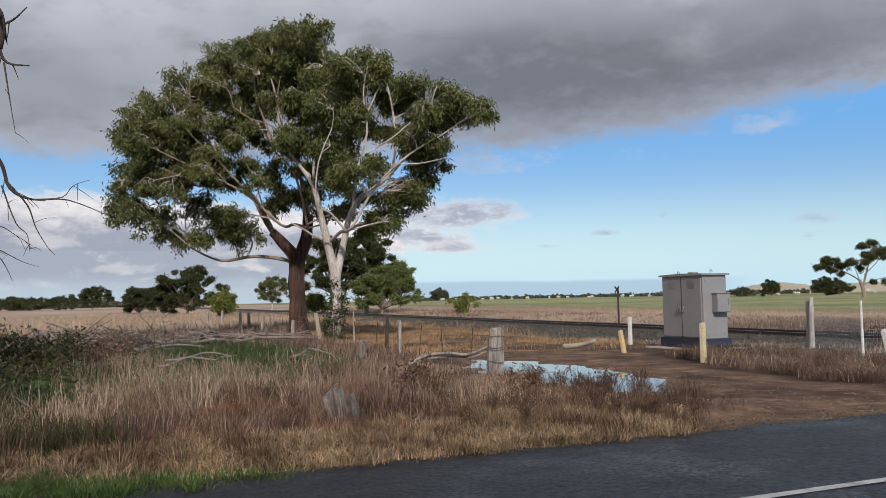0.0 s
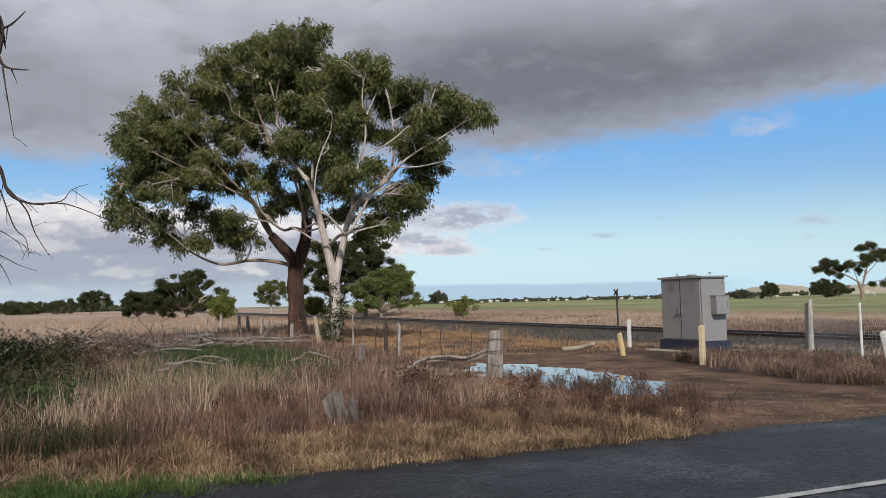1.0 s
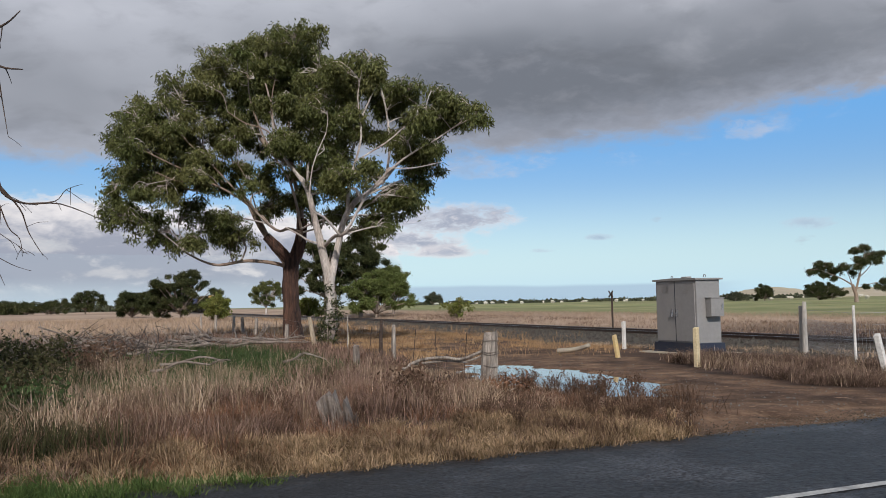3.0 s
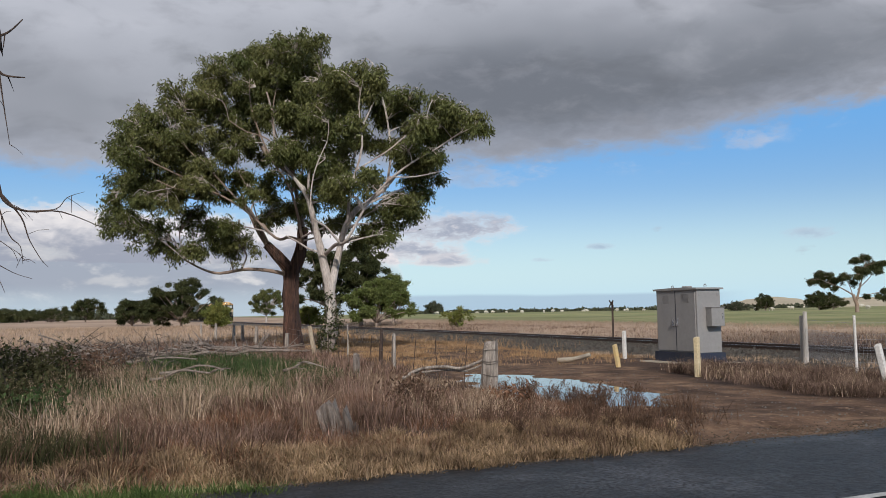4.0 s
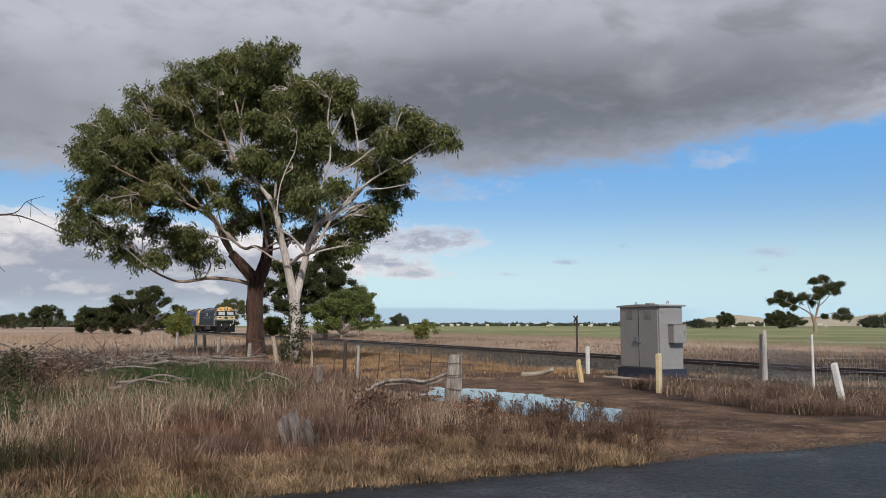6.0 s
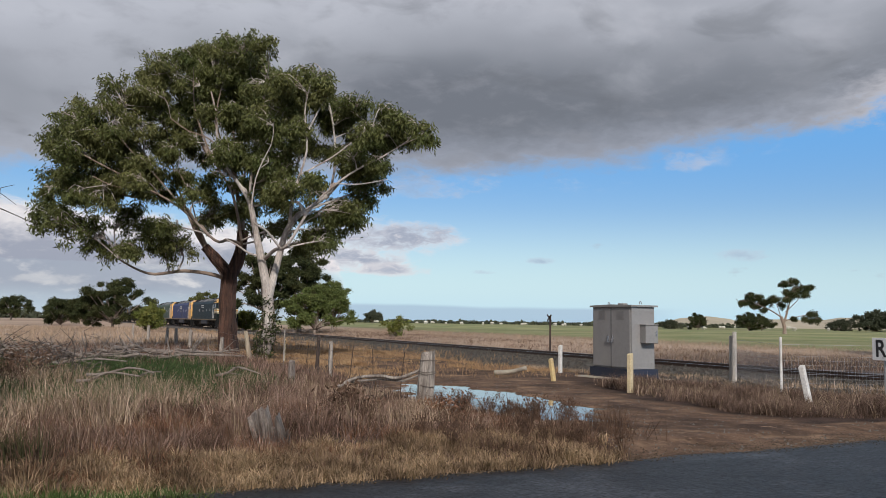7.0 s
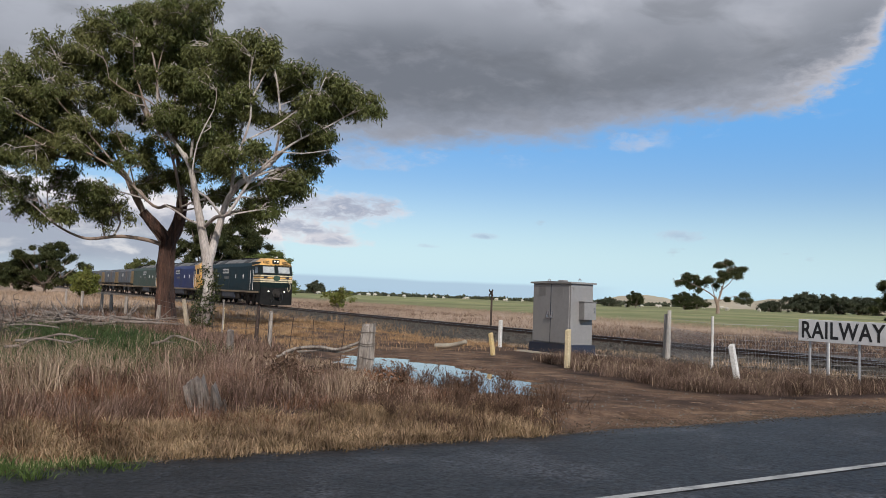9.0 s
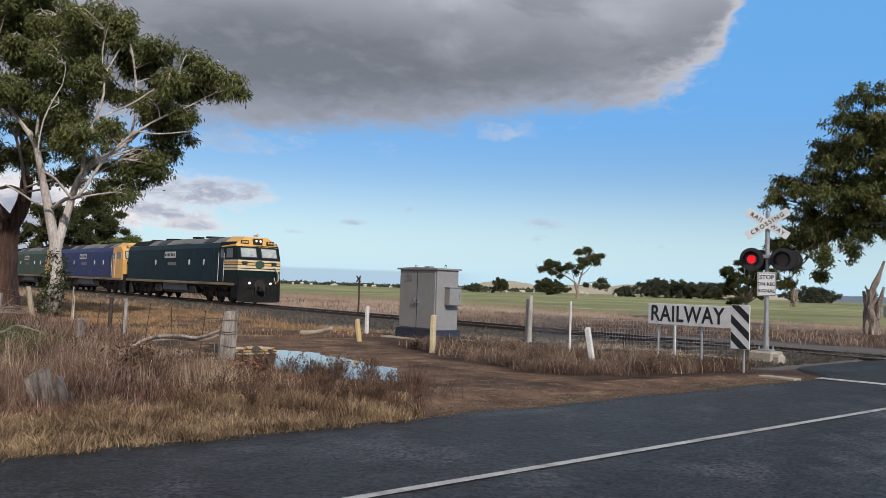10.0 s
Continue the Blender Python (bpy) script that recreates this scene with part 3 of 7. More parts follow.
def soil_material():
    m = bpy.data.materials.new("soil")
    m.use_nodes = True
    nodes, link = m.node_tree.nodes, m.node_tree.links.new
    b = nodes["Principled BSDF"]
    tc = nodes.new("ShaderNodeTexCoord")
    at = nodes.new("ShaderNodeVertexColor")
    at.layer_name = "cover"
    sep = nodes.new("ShaderNodeSeparateColor")
    link(at.outputs[0], sep.inputs[0])

    def nz(s, d):
        n = nodes.new("ShaderNodeTexNoise")
        link(tc.outputs["Object"], n.inputs["Vector"])
        n.inputs["Scale"].default_value, n.inputs["Detail"].default_value, n.inputs["Roughness"].default_value = s, d, 0.62
        return n.outputs["Fac"]

    def mixc(f, a, c):
        x = nodes.new("ShaderNodeMix")
        x.data_type = "RGBA"
        link(f, x.inputs["Factor"])
        for s, v in zip([i for i in x.inputs if i.type == "RGBA"], (a, c)):
            if isinstance(v, tuple):
                s.default_value = (*v, 1)
            else:
                link(v, s)
        return [o for o in x.outputs if o.type == "RGBA"][0]

    def ramp(v, lo, hi):
        r = nodes.new("ShaderNodeMapRange")
        link(v, r.inputs[0])
        r.inputs[1].default_value, r.inputs[2].default_value = lo, hi
        return r.outputs[0]

    mid, fine = nz(1.6, 6), nz(14, 5)
    straw = mixc(ramp(mid, 0.35, 0.65), (0.085, 0.054, 0.041), (0.032, 0.020, 0.015))
    field = mixc(ramp(nz(0.03, 5), 0.4, 0.6), (0.46, 0.345, 0.255), (0.33, 0.24, 0.178))
    green = mixc(ramp(nz(0.09, 7), 0.38, 0.62), (0.21, 0.245, 0.10), (0.37, 0.355, 0.175))
    dirt = mixc(ramp(mid, 0.35, 0.68), (0.085, 0.052, 0.035), (0.20, 0.122, 0.076))
    dirt = mixc(ramp(fine, 0.55, 0.8), dirt, (0.30, 0.205, 0.135))
    dirt = mixc(ramp(nz(0.9, 5), 0.55, 0.68), dirt, (0.31, 0.20, 0.125))
    dirt = mixc(ramp(nz(0.55, 5), 0.52, 0.64), dirt, (0.062, 0.038, 0.026))
    dirt = mixc(ramp(nz(3.3, 6), 0.60, 0.72), dirt, (0.34, 0.225, 0.145))
    col = mixc(sep.outputs[2], straw, field)
    col = mixc(sep.outputs[1], col, green)
    col = mixc(sep.outputs[0], col, dirt)
    stone = mixc(ramp(nz(22, 4), 0.35, 0.65), (0.085, 0.08, 0.077), (0.20, 0.18, 0.165))
    col = mixc(at.outputs["Alpha"], col, stone)
    link(col, b.inputs["Base Color"])
    b.inputs["Roughness"].default_value = 0.92
    b.inputs["Specular IOR Level"].default_value = 0.2
    bp = nodes.new("ShaderNodeBump")
    bp.inputs["Strength"].default_value, bp.inputs["Distance"].default_value = 0.6, 0.05
    add = nodes.new("ShaderNodeMath")
    link(mid, add.inputs[0]), link(fine, add.inputs[1])
    link(add.outputs[0], bp.inputs["Height"])
    link(bp.outputs[0], b.inputs["Normal"])
    return m


def cover(x, y):
    """How much bare dirt, green and open paddock there is."""
    dirt = dirt_in(x, y)
    d = np.hypot(x, y)
    right = sstep(x + 5 * lumps(x, y, 0.06, 4), 46, 58) * sstep(d, 45, 70)
    green = np.maximum.reduce([
        right * np.clip(0.85 + 0.3 * lumps(x, y, 0.03, 9), 0, 1),
        green_patch(x, y) * 0.8,
        0.9 * sstep(2.0 - x + 0.5 * lumps(x, y, 1.5, 4), 0, 1.5) * (1 - sstep(y, 8.4, 9.0)) * sstep(x, -30, -20),
    ])
    rusty = 0.75 * sstep(x + 0.5 * lumps(x, y, 0.6, 3), 6.8, 8.2) * (1 - sstep(x, 17.2, 18.4)) * sstep(y, 17, 22) * (1 - sstep(y, 60, 75))
    dirt = np.maximum(dirt, rusty * (0.75 + 0.25 * lumps(x, y, 1.1, 5)))
    field = sstep(d, 40, 60) * (1 - right)
    return dirt, green, field


def gravel_in(x, y):
    """1 on the spilt ballast between the brush and the rails"""
    return sstep(x + 0.35 * lumps(x, y, 1.3, 8), 16.3, 17.4) * (1 - sstep(x, 29, 30)) * sstep(y, 8.6, 9.2) * (1 - sstep(y, 24, 34))


def green_patch(x, y):
    a = ((x - 1.3 - 0.10 * (y - 22)) / 4.2) ** 2 + ((y - 21.0) / 8.0) ** 2
    return sstep(1.15 - a + 0.35 * lumps(x, y, 0.8, 6), 0, 0.5)


def build_ground():
    def axis(near, lo, hi, stepn):
        core = np.arange(near[0], near[1] + 1e-6, stepn)
        up = near[1] + np.cumsum(stepn * 1.13 ** np.arange(1, 80))
        dn = near[0] - np.cumsum(stepn * 1.13 ** np.arange(1, 80))
        return np.concatenate([dn[dn > lo][::-1], core, up[up < hi]])

    xs, ys = axis((-6, 20), -3500, 3500, 0.16), axis((7, 26), -1200, 4500, 0.16)
    X, Y = np.meshgrid(xs, ys)
    Z = land(X, Y)
    nx, ny = len(xs), len(ys)
    co = np.stack([X, Y, Z], 2).reshape(-1, 3)
    i = (np.arange(ny - 1)[:, None] * nx + np.arange(nx - 1)[None, :]).ravel()
    loops = np.stack([i, i + 1, i + nx + 1, i + nx], 1).ravel()
    k = len(i)
    me = raw_mesh("ground", co, loops, np.arange(k) * 4, np.full(k, 4), soil_material())
    at = me.color_attributes.new("cover", "FLOAT_COLOR", "POINT")
    a, b, c = cover(X, Y)
    at.data.foreach_set("color", np.stack([a, b, c, gravel_in(X, Y)], 2).astype(np.float32).ravel())
    me.polygons.foreach_set("use_smooth", [True] * k)
    return tagged(new("ground", me), "dry grassland with bare dirt, damp patches and green paddock", "ground", kind="structure")


build_ground()


def build_puddle():
    m = bpy.data.materials.new("muddy_water")
    m.use_nodes = True
    nt = m.node_tree
    b = nt.nodes["Principled BSDF"]
    b.inputs["Base Color"].default_value = (0.16, 0.12, 0.085, 1)
    b.inputs["Roughness"].default_value = 0.0
    b.inputs["Specular IOR Level"].default_value = 1.0
    b.inputs["IOR"].default_value = 1.8
    n = nt.nodes.new("ShaderNodeTexNoise")
    n.inputs["Scale"].default_value = 5
    bp = nt.nodes.new("ShaderNodeBump")
    bp.inputs["Strength"].default_value, bp.inputs["Distance"].default_value = 0.02, 0.02
    nt.links.new(n.outputs["Fac"], bp.inputs["Height"])
    nt.links.new(bp.outputs[0], b.inputs["Normal"])
    bm = bmesh.new()
    vs = [bm.verts.new((x, y, -0.022)) for x, y in ((6.2, 9.5), (10.6, 9.5), (10.6, 20.2), (6.2, 20.2))]
    bm.faces.new(vs)
    tagged(new("water", mesh_of("water", bm, m)), "still muddy puddle mirroring the sky on the dirt track", "puddle", kind="structure")


build_puddle()


def build_road():
    xs = np.concatenate([np.arange(-120, -8, 4.0), np.arange(-8, 26, 0.5), np.arange(26, 130, 4.0)])
    bm = bmesh.new()
    rows = []
    for x in xs:
        apron = 1.5 * float(sstep(x, 16.6, 18.4)) * float(1 - sstep(x, 28.5, 31))
        top = ROAD_N + apron + 0.07 * float(lumps(x, 0, 3.1, 3)) + 0.05 * float(lumps(x, 0, 11, 5))
        zc = 0.012 + (rail_z(5) - 0.035) * float(sstep(x, 15, 22.5)) * float(1 - sstep(x, 25.5, 33))
        crown = [(ROAD_S - 0.15, zc - 0.16), (ROAD_S, zc), (LINE_Y - 0.2, zc + 0.05), (ROAD_N - 0.6, zc + 0.02), (top, zc), (top + 0.12, zc - 0.16)]
        rows.append([bm.verts.new((x, y, z)) for y, z in crown])
    for a, b in zip(rows, rows[1:]):
        for k in range(5):
            bm.faces.new((a[k], b[k], b[k + 1], a[k + 1]))
    me = mesh_of("road", bm, M["asphalt"], True)
    road = tagged(new("road", me), "worn grey bitumen road with a white centre line", "road", kind="structure")
    line = bmesh.new()
    for x0 in np.arange(-60, 19.0, 1.0):
        za = 0.012 + 0.05 + 0.002
        y0, y1 = LINE_Y - 0.055, LINE_Y + 0.055
        zz = lambda x: za + (rail_z(5) - 0.035) * float(sstep(x, 15, 22.5))
        q = [line.verts.new((x0 + dx, y, zz(x0 + dx) - (0.004 if y > LINE_Y else 0) + 0.004)) for dx, y in ((0, y0), (1.0, y0), (1.0, y1), (0, y1))]
        line.faces.new(q)
    part("line_marking", line, M["paint_line"], road, "worn white painted centre line")
    stop = bmesh.new()
    for y0, y1, x0, x1 in ((5.4, 7.45, 15.95, 16.3),):
        for k in range(6):
            a, b = y0 + (y1 - y0) * k / 6, y0 + (y1 - y0) * (k + 1) / 6
            hz = lambda x, y: 0.024 + (rail_z(5) - 0.035) * float(sstep(x, 15, 22.5)) + 0.012 + 0.022 * (7.5 - y) / 2
            stop.faces.new([stop.verts.new((x, y, hz(x, y))) for x, y in ((x0, a), (x1, a), (x1, b), (x0, b))])
    part("stop_line", stop, M["paint_line"], road, "white painted stop line")
    slab = box(15.75, 8.05, -0.012, 0.28, 0.75, 0.05, 0.01)
    tagged(new("concrete_slab", mesh_of("concrete_slab", slab, M["concrete"])), "pale flat concrete strip at the road edge", "slab")


build_road()


# ---- railway track ----
def build_track():
    y0, y1 = -160.0, 760.0
    ys = np.concatenate([np.arange(y0, 0, 8.0), np.arange(0, 90, 1.0), np.arange(90, y1 + 1, 10.0)])
    bm = bmesh.new()
    rows = []
    for y in ys:
        z = rail_z(y) - 0.17
        over = 1.0 - float(sstep(y, 9, 12)) if y > 5 else 1.0 - float(1 - sstep(y, -1, 1.5))
        w = 0.5 * float(lumps(0, y, 0.8, 2)) * 0.25
        prof = [(18.0 + w, z - 0.55), (19.8 + w, z - 0.27), (21.6, z - 0.01), (22.4, z), (25.2, z), (26.0, z - 0.01), (27.6, z - 0.26), (29.4 - w, z - 0.5)]
        rows.append([bm.verts.new((x, y, q - 0.12 * over)) for x, q in prof])
    for a, b in zip(rows, rows[1:]):
        for k in range(7):
            bm.faces.new((a[k], a[k + 1], b[k + 1], b[k]))
    bed = tagged(new("track_bed", mesh_of("track_bed", bm, M["ballast"], True)), "grey crushed-stone ballast bank under the railway line", "track bed", kind="structure")
    # loose stones on the near shoulder and between the sleepers
    rng = np.random.default_rng(4)
    n = 34000
    y = 9.5 + 75 * rng.random(n) ** 1.6
    x = rng.uniform(np.where(y < 20, 16.8, 18.2), 25.6, n)
    zb = np.interp(x, [18.0, 19.8, 21.6, 22.4, 25.2, 26], [-0.55, -0.27, -0.01, 0, 0, -0.01])
    z = rail_z(y) - 0.17 + zb
    z -= 0.12 * (1 - sstep(y, 9, 12))
    z = np.maximum(z, land(x, y))
    r = rng.uniform(0.025, 0.065, n) * (1 + y / 90)
    c = np.stack([x, y, z], 1)
    tet = np.array([[1, 0, -0.5], [-0.5, 0.9, -0.5], [-0.5, -0.9, -0.5], [0.1, 0.1, 0.9]])
    j = rng.normal(size=(n, 4, 3)) * 0.35
    co = (c[:, None] + (tet[None] + j) * r[:, None, None]).reshape(-1, 3)
    f = np.array([0, 1, 3, 1, 2, 3, 2, 0, 3])
    loops = (np.arange(n)[:, None] * 4 + f[None]).ravel()
    me = raw_mesh("loose_stones", co, loops, np.arange(3 * n) * 3, np.full(3 * n, 3), M["ballast"])
    tagged(new("loose_ballast", me), "loose grey ballast stones beside the rails", "gravel", kind="stuff")
    # rails: foot, web and head
    track = tagged(new("railway_track"), "rusty steel rails on concrete sleepers, polished on top", "railway track", kind="structure")
    for x in (RAIL_X, RAIL_X + GAUGE):
        foot = [(-0.07, -0.16), (0.07, -0.16), (0.07, -0.145), (0.012, -0.125), (0.012, -0.045), (0.035, -0.035), (0.035, -0.006), (-0.035, -0.006), (-0.035, -0.035), (-0.012, -0.045), (-0.012, -0.125), (-0.07, -0.145)]
        b = prism([(x + a, z) for a, z in foot], y0, y1)
        for v in b.verts:
            v.co.z += rail_z(v.co.y)
        rail = part("rail", b, M["rail"], track)
        h = prism([(x - 0.032, -0.006), (x + 0.032, -0.006), (x + 0.026, 0), (x - 0.026, 0)], y0, y1)
        for v in h.verts:
            v.co.z += rail_z(v.co.y)
        part("rail_head", h, M["rail_top"], rail, "polished steel running surface")
    me = mesh_of("sleeper", box(0, 0, 0, 2.6, 0.24, 0.2, 0.02), M["sleeper"])
    for k in range(170):
        y = 9.6 + 0.66 * k
        s = part("sleeper", me, None, track)
        s.location = (TRACK_X, y, rail_z(y) - 0.252)


build_track()


# ---- the train: local axes, nose at y = 0 pointing to -y, z = 0 on the rail ----
def bogie(y, parent, axles=3, base=1.75):
    half = base * (axles - 1) / 2
    b = bmesh.new()
    for sx in (-1.02, 1.02):
        prism([(y - half - 0.75, 0.55), (y - half - 0.35, 0.72), (y + half + 0.35, 0.72), (y + half + 0.75, 0.55), (y + half + 0.3, 0.42), (y + 0.4, 0.36), (y - 0.4, 0.36), (y - half - 0.3, 0.42)], sx - 0.07, sx + 0.07, "x", b)
        for k in range(axles):
            yy = y - half + base * k
            box(sx * 1.07, yy, 0.5, 0.16, 0.34, 0.34, 0.03, b)
            for o in (-0.38, 0.38):
                tube([(sx * 1.09, yy + o, 0.4), (sx * 1.09, yy + o, 0.74)], 0.075, 8, b)
        tube([(sx * 1.12, y - half, 0.82), (sx * 1.12, y + half, 0.82)], 0.035, 6, b)
    box(0, y, 0.6, 2.0, 0.5, 0.24, 0.02, b)
    frame_ob = part("bogie", b, M["grime"], parent, "grimy black bogie frame")
    wm = bmesh.new()
    disc((0, 0, 0), (1, 0, 0), 0.5, 0.12, 24, wm)
    disc((0.05, 0, 0), (1, 0, 0), 0.54, 0.03, 24, wm)
    me = mesh_of("wheel", wm, M["grime"])
    for k in range(axles):
        for sx in (-1, 1):
            w = part("wheel", me, None, frame_ob)
            w.location = (sx * 0.8, y - half + base * k, 0.52)
            w.scale = (-sx, 1, 1)


def locomotive(label, body, cab, roof, front_stripes, lamps_on, length=20.0):
    e = new("locomotive")
    tagged(e, label, "locomotive", group="train locomotives")
    # long hood and cab, the side walls
    walls = [(-1.47, 1.22), (-1.47, 3.32), (-1.30, 3.64), (1.30, 3.64), (1.47, 3.32), (1.47, 1.22)]
    part("body", prism(walls, 2.55, length - 0.35), body, e)
    top = [(-1.31, 3.63), (-0.74, 4.0), (0, 4.08), (0.74, 4.0), (1.31, 3.63)]
    part("roof", prism(top, 2.3, length - 0.5), roof, e)
    # the cab: sides, raked windscreen face, nose
    c = bmesh.new()
    side = [(0.02, 1.1), (0.0, 2.62), (0.32, 3.42), (0.62, 3.66), (2.56, 3.66), (2.56, 1.1)]
    prism(side, -1.46, 1.46, "x", c)
    part("cab", c, cab if not front_stripes else M["loco_nose"], e)
    # brow above the windscreen: yellow, sloping back to the roof
    brow = bmesh.new()
    ring0 = [(-1.47, 0.30, 3.40), (1.47, 0.30, 3.40), (1.47, 0.42, 3.5), (0.78, 0.52, 3.98), (-0.78, 0.52, 3.98), (-1.47, 0.42, 3.5)]
    ring1 = [(-1.48, 2.4, 3.36), (1.48, 2.4, 3.36), (1.40, 2.4, 3.56), (0.76, 2.4, 4.04), (-0.76, 2.4, 4.04), (-1.40, 2.4, 3.56)]
    a, b = [brow.verts.new(p) for p in ring0], [brow.verts.new(p) for p in ring1]
    for k in range(6):
        brow.faces.new((a[k], a[(k + 1) % 6], b[(k + 1) % 6], b[k]))
    brow.faces.new(a[::-1]), brow.faces.new(b)
    bmesh.ops.recalc_face_normals(brow, faces=brow.faces[:])
    brow_ob = part("brow", brow, M["loco_yellow"], e, "orange-yellow cab brow")
    box0 = box(0, 0.36, 3.72, 0.62, 0.2, 0.34, 0.03)
    hb = part("headlamp_box", box0, M["black"], brow_ob)
    for sx in (-0.14, 0.14):
        part("headlamp", disc((sx, 0.25, 3.74), (0, 1, 0.0), 0.06, 0.03, 16), M["lamp"] if lamps_on else M["glass"], hb, "lit headlamp" if lamps_on else "")
    for sx in (-0.88, 0.88):
        nb = part("number_board", box(sx, 0.36, 3.66, 0.52, 0.1, 0.2, 0.02), M["black"], brow_ob)
        for k in range(4):
            part("number_bar", box(sx - 0.165 + 0.11 * k, 0.30, 3.66, 0.07, 0.02, 0.11), M["loco_yellow"], nb)
    # windscreens in rubber frames
    rake = Matrix.Rotation(math.atan2(0.32, 0.8), 4, "X")
    for sx in (-0.70, 0.70):
        fr = part("windscreen_frame", box(sx, 0.155, 3.02, 1.16, 0.06, 0.70, 0.03, None, rake.inverted()), M["black"], e)
        part("windscreen", box(sx, 0.125, 3.03, 1.02, 0.03, 0.56, 0.02, None, rake.inverted()), M["screen"], fr)
        part("wiper", tube([(sx * 0.4, 0.02, 2.72), (sx * 0.9, 0.06, 2.98)], 0.012, 5), M["black"], fr)
    # bands across the nose and round the cab sides
    if front_stripes:
        for z, h, m in ((2.53, 0.12, M["loco_cream"]), (2.37, 0.11, M["loco_yellow"]), (2.20, 0.15, M["loco_cream"]), (2.03, 0.09, M["loco_cream"])):
            part("stripe", box(0, 0.0, z, 2.9, 0.02, h), m, e)
            for sx in (-1.468, 1.468):
                part("stripe", box(sx, 0.95, z, 0.012, 1.9, h), m, e)
        part("emblem", prism([(-0.3, 2.30), (-0.22, 2.52), (0.05, 2.58), (0.3, 2.5), (0.34, 2.24), (0.1, 2.12), (-0.18, 2.14)], -0.035, -0.012), M["loco_green2"], e, "dark green emblem plate")
    else:
        part("nose_band", box(0, -0.005, 1.9, 2.8, 0.02, 1.2), M["loco_yellow"], e)
        for sx in (-1.468, 1.468):
            part("cab_side", box(sx, 1.3, 2.3, 0.014, 2.5, 2.1), M["loco_yellow"], e, "orange-yellow cab side")
    for sx in (-1.0, 1.0):
        ml = part("marker_light", box(sx, -0.03, 2.42, 0.34, 0.08, 0.18, 0.02), M["black"], e)
        part("lens", disc((sx * 1.06, -0.08, 2.42), (0, 1, 0), 0.05, 0.02, 12), M["glass"], ml)
    # lower front: beam, lights, coupler, hoses, plough
    beam = part("buffer_beam", prism([(-1.42, 0.95), (-1.42, 1.55), (1.42, 1.55), (1.42, 0.95)], -0.16, 0.1), M["sooty"], e)
    for sx in (-0.72, 0.72):
        part("ditch_light", disc((sx, -0.20, 1.24), (0, 1, 0), 0.052, 0.06, 16), M["lamp_lo"] if lamps_on else M["grime"], beam, "lit white ditch light" if lamps_on else "")
    cp = bmesh.new()
    box(0, -0.3, 0.92, 0.34, 0.5, 0.34, 0.05, cp), box(0.06, -0.58, 0.92, 0.26, 0.2, 0.3, 0.06, cp)
    disc((0, -0.14, 1.12), (0, 1, 0), 0.36, 0.08, 14, cp)
    part("coupler", cp, M["grime"], beam)
    for sx, bow in ((-0.42, 0.1), (0.4, 0.12), (0.95, 0.16), (1.08, 0.12)):
        z0 = 2.2 if sx > 0.9 else 1.3
        part("hose", tube([(sx, -0.1, z0), (sx + bow, -0.26, z0 - 0.35), (sx + bow, -0.3, z0 - 0.75), (sx, -0.22, z0 - 0.95), (sx - bow, -0.18, z0 - 0.6)], 0.028, 6), M["loco_cream"] if sx > 1 else M["black"], beam)
    plough = bmesh.new()
    prism([(-1.45, 0.16), (-1.45, 0.98), (1.45, 0.98), (1.45, 0.16), (0.9, 0.12), (-0.9, 0.12)], -0.12, -0.04, "y", plough)
    part("pilot_plate", plough, M["sooty"], e, "black pilot plate")
    for sx in (-1.45, 1.45):
        part("front_step", box(sx * 0.96, 0.4, 0.75, 0.12, 0.9, 0.9, 0.02), M["sooty"], e)
    # running gear
    sill = part("sill", box(0, length / 2 + 0.1, 1.14, 2.98, length - 0.5, 0.16, 0.02), M["wagon_end"], e, "dusty tan side sill")
    part("underframe", box(0, length / 2, 0.98, 2.4, length - 1.0, 0.2), M["grime"], e)
    part("traction_motor", box(0, 3.6, 0.62, 1.3, 4.6, 0.6, 0.05), M["sooty"], e)
    part("traction_motor", box(0, length - 3.6, 0.62, 1.3, 4.6, 0.6, 0.05), M["sooty"], e)
    tank = [(-1.25, 0.45), (-1.4, 0.62), (-1.4, 1.05), (1.4, 1.05), (1.4, 0.62), (1.25, 0.45)]
    part("fuel_tank", prism(tank, length / 2 - 2.2, length / 2 + 2.2), M["tank_blue"], e, "dusty blue-grey fuel tank")
    bogie(3.6, e)
    bogie(length - 3.6, e)
    for sx in (-1.3, 1.3):
        for y, l, z, h in ((6.9, 1.1, 0.72, 0.5), (length - 6.9, 1.2, 0.7, 0.55), (length - 1.0, 0.5, 0.6, 0.8)):
            part("equipment_box", box(sx, y, z, 0.22, l, h, 0.03), M["grime"], e)
        for yb in (3.6, length - 3.6):
            part("air_pipe", tube([(sx * 1.02, yb - 2.6, 1.0), (sx * 1.02, yb, 0.93), (sx * 1.02, yb + 2.6, 1.0)], 0.045, 6), M["grime"], e)
            for o in (-1.75, 0, 1.75):
                part("brake_cylinder", tube([(sx * 0.98, yb + o - 0.3, 0.86), (sx * 0.98, yb + o + 0.3, 0.86)], 0.1, 8), M["grime"], e)
    # side details on both flanks
    for sx in (-1, 1):
        x = sx * 1.475
        for y in (2.75, 3.4, 9.6):
            part("door_seam", box(x, y, 2.35, 0.02, 0.035, 2.15), M["black"], e)
        dr = part("cab_door", box(x, 2.2, 2.3, 0.03, 0.62, 1.95, 0.01), body if front_stripes else M["loco_yellow"], e)
        part("door_glass", box(x + sx * 0.02, 2.2, 2.95, 0.012, 0.40, 0.5), M["glass"], dr)
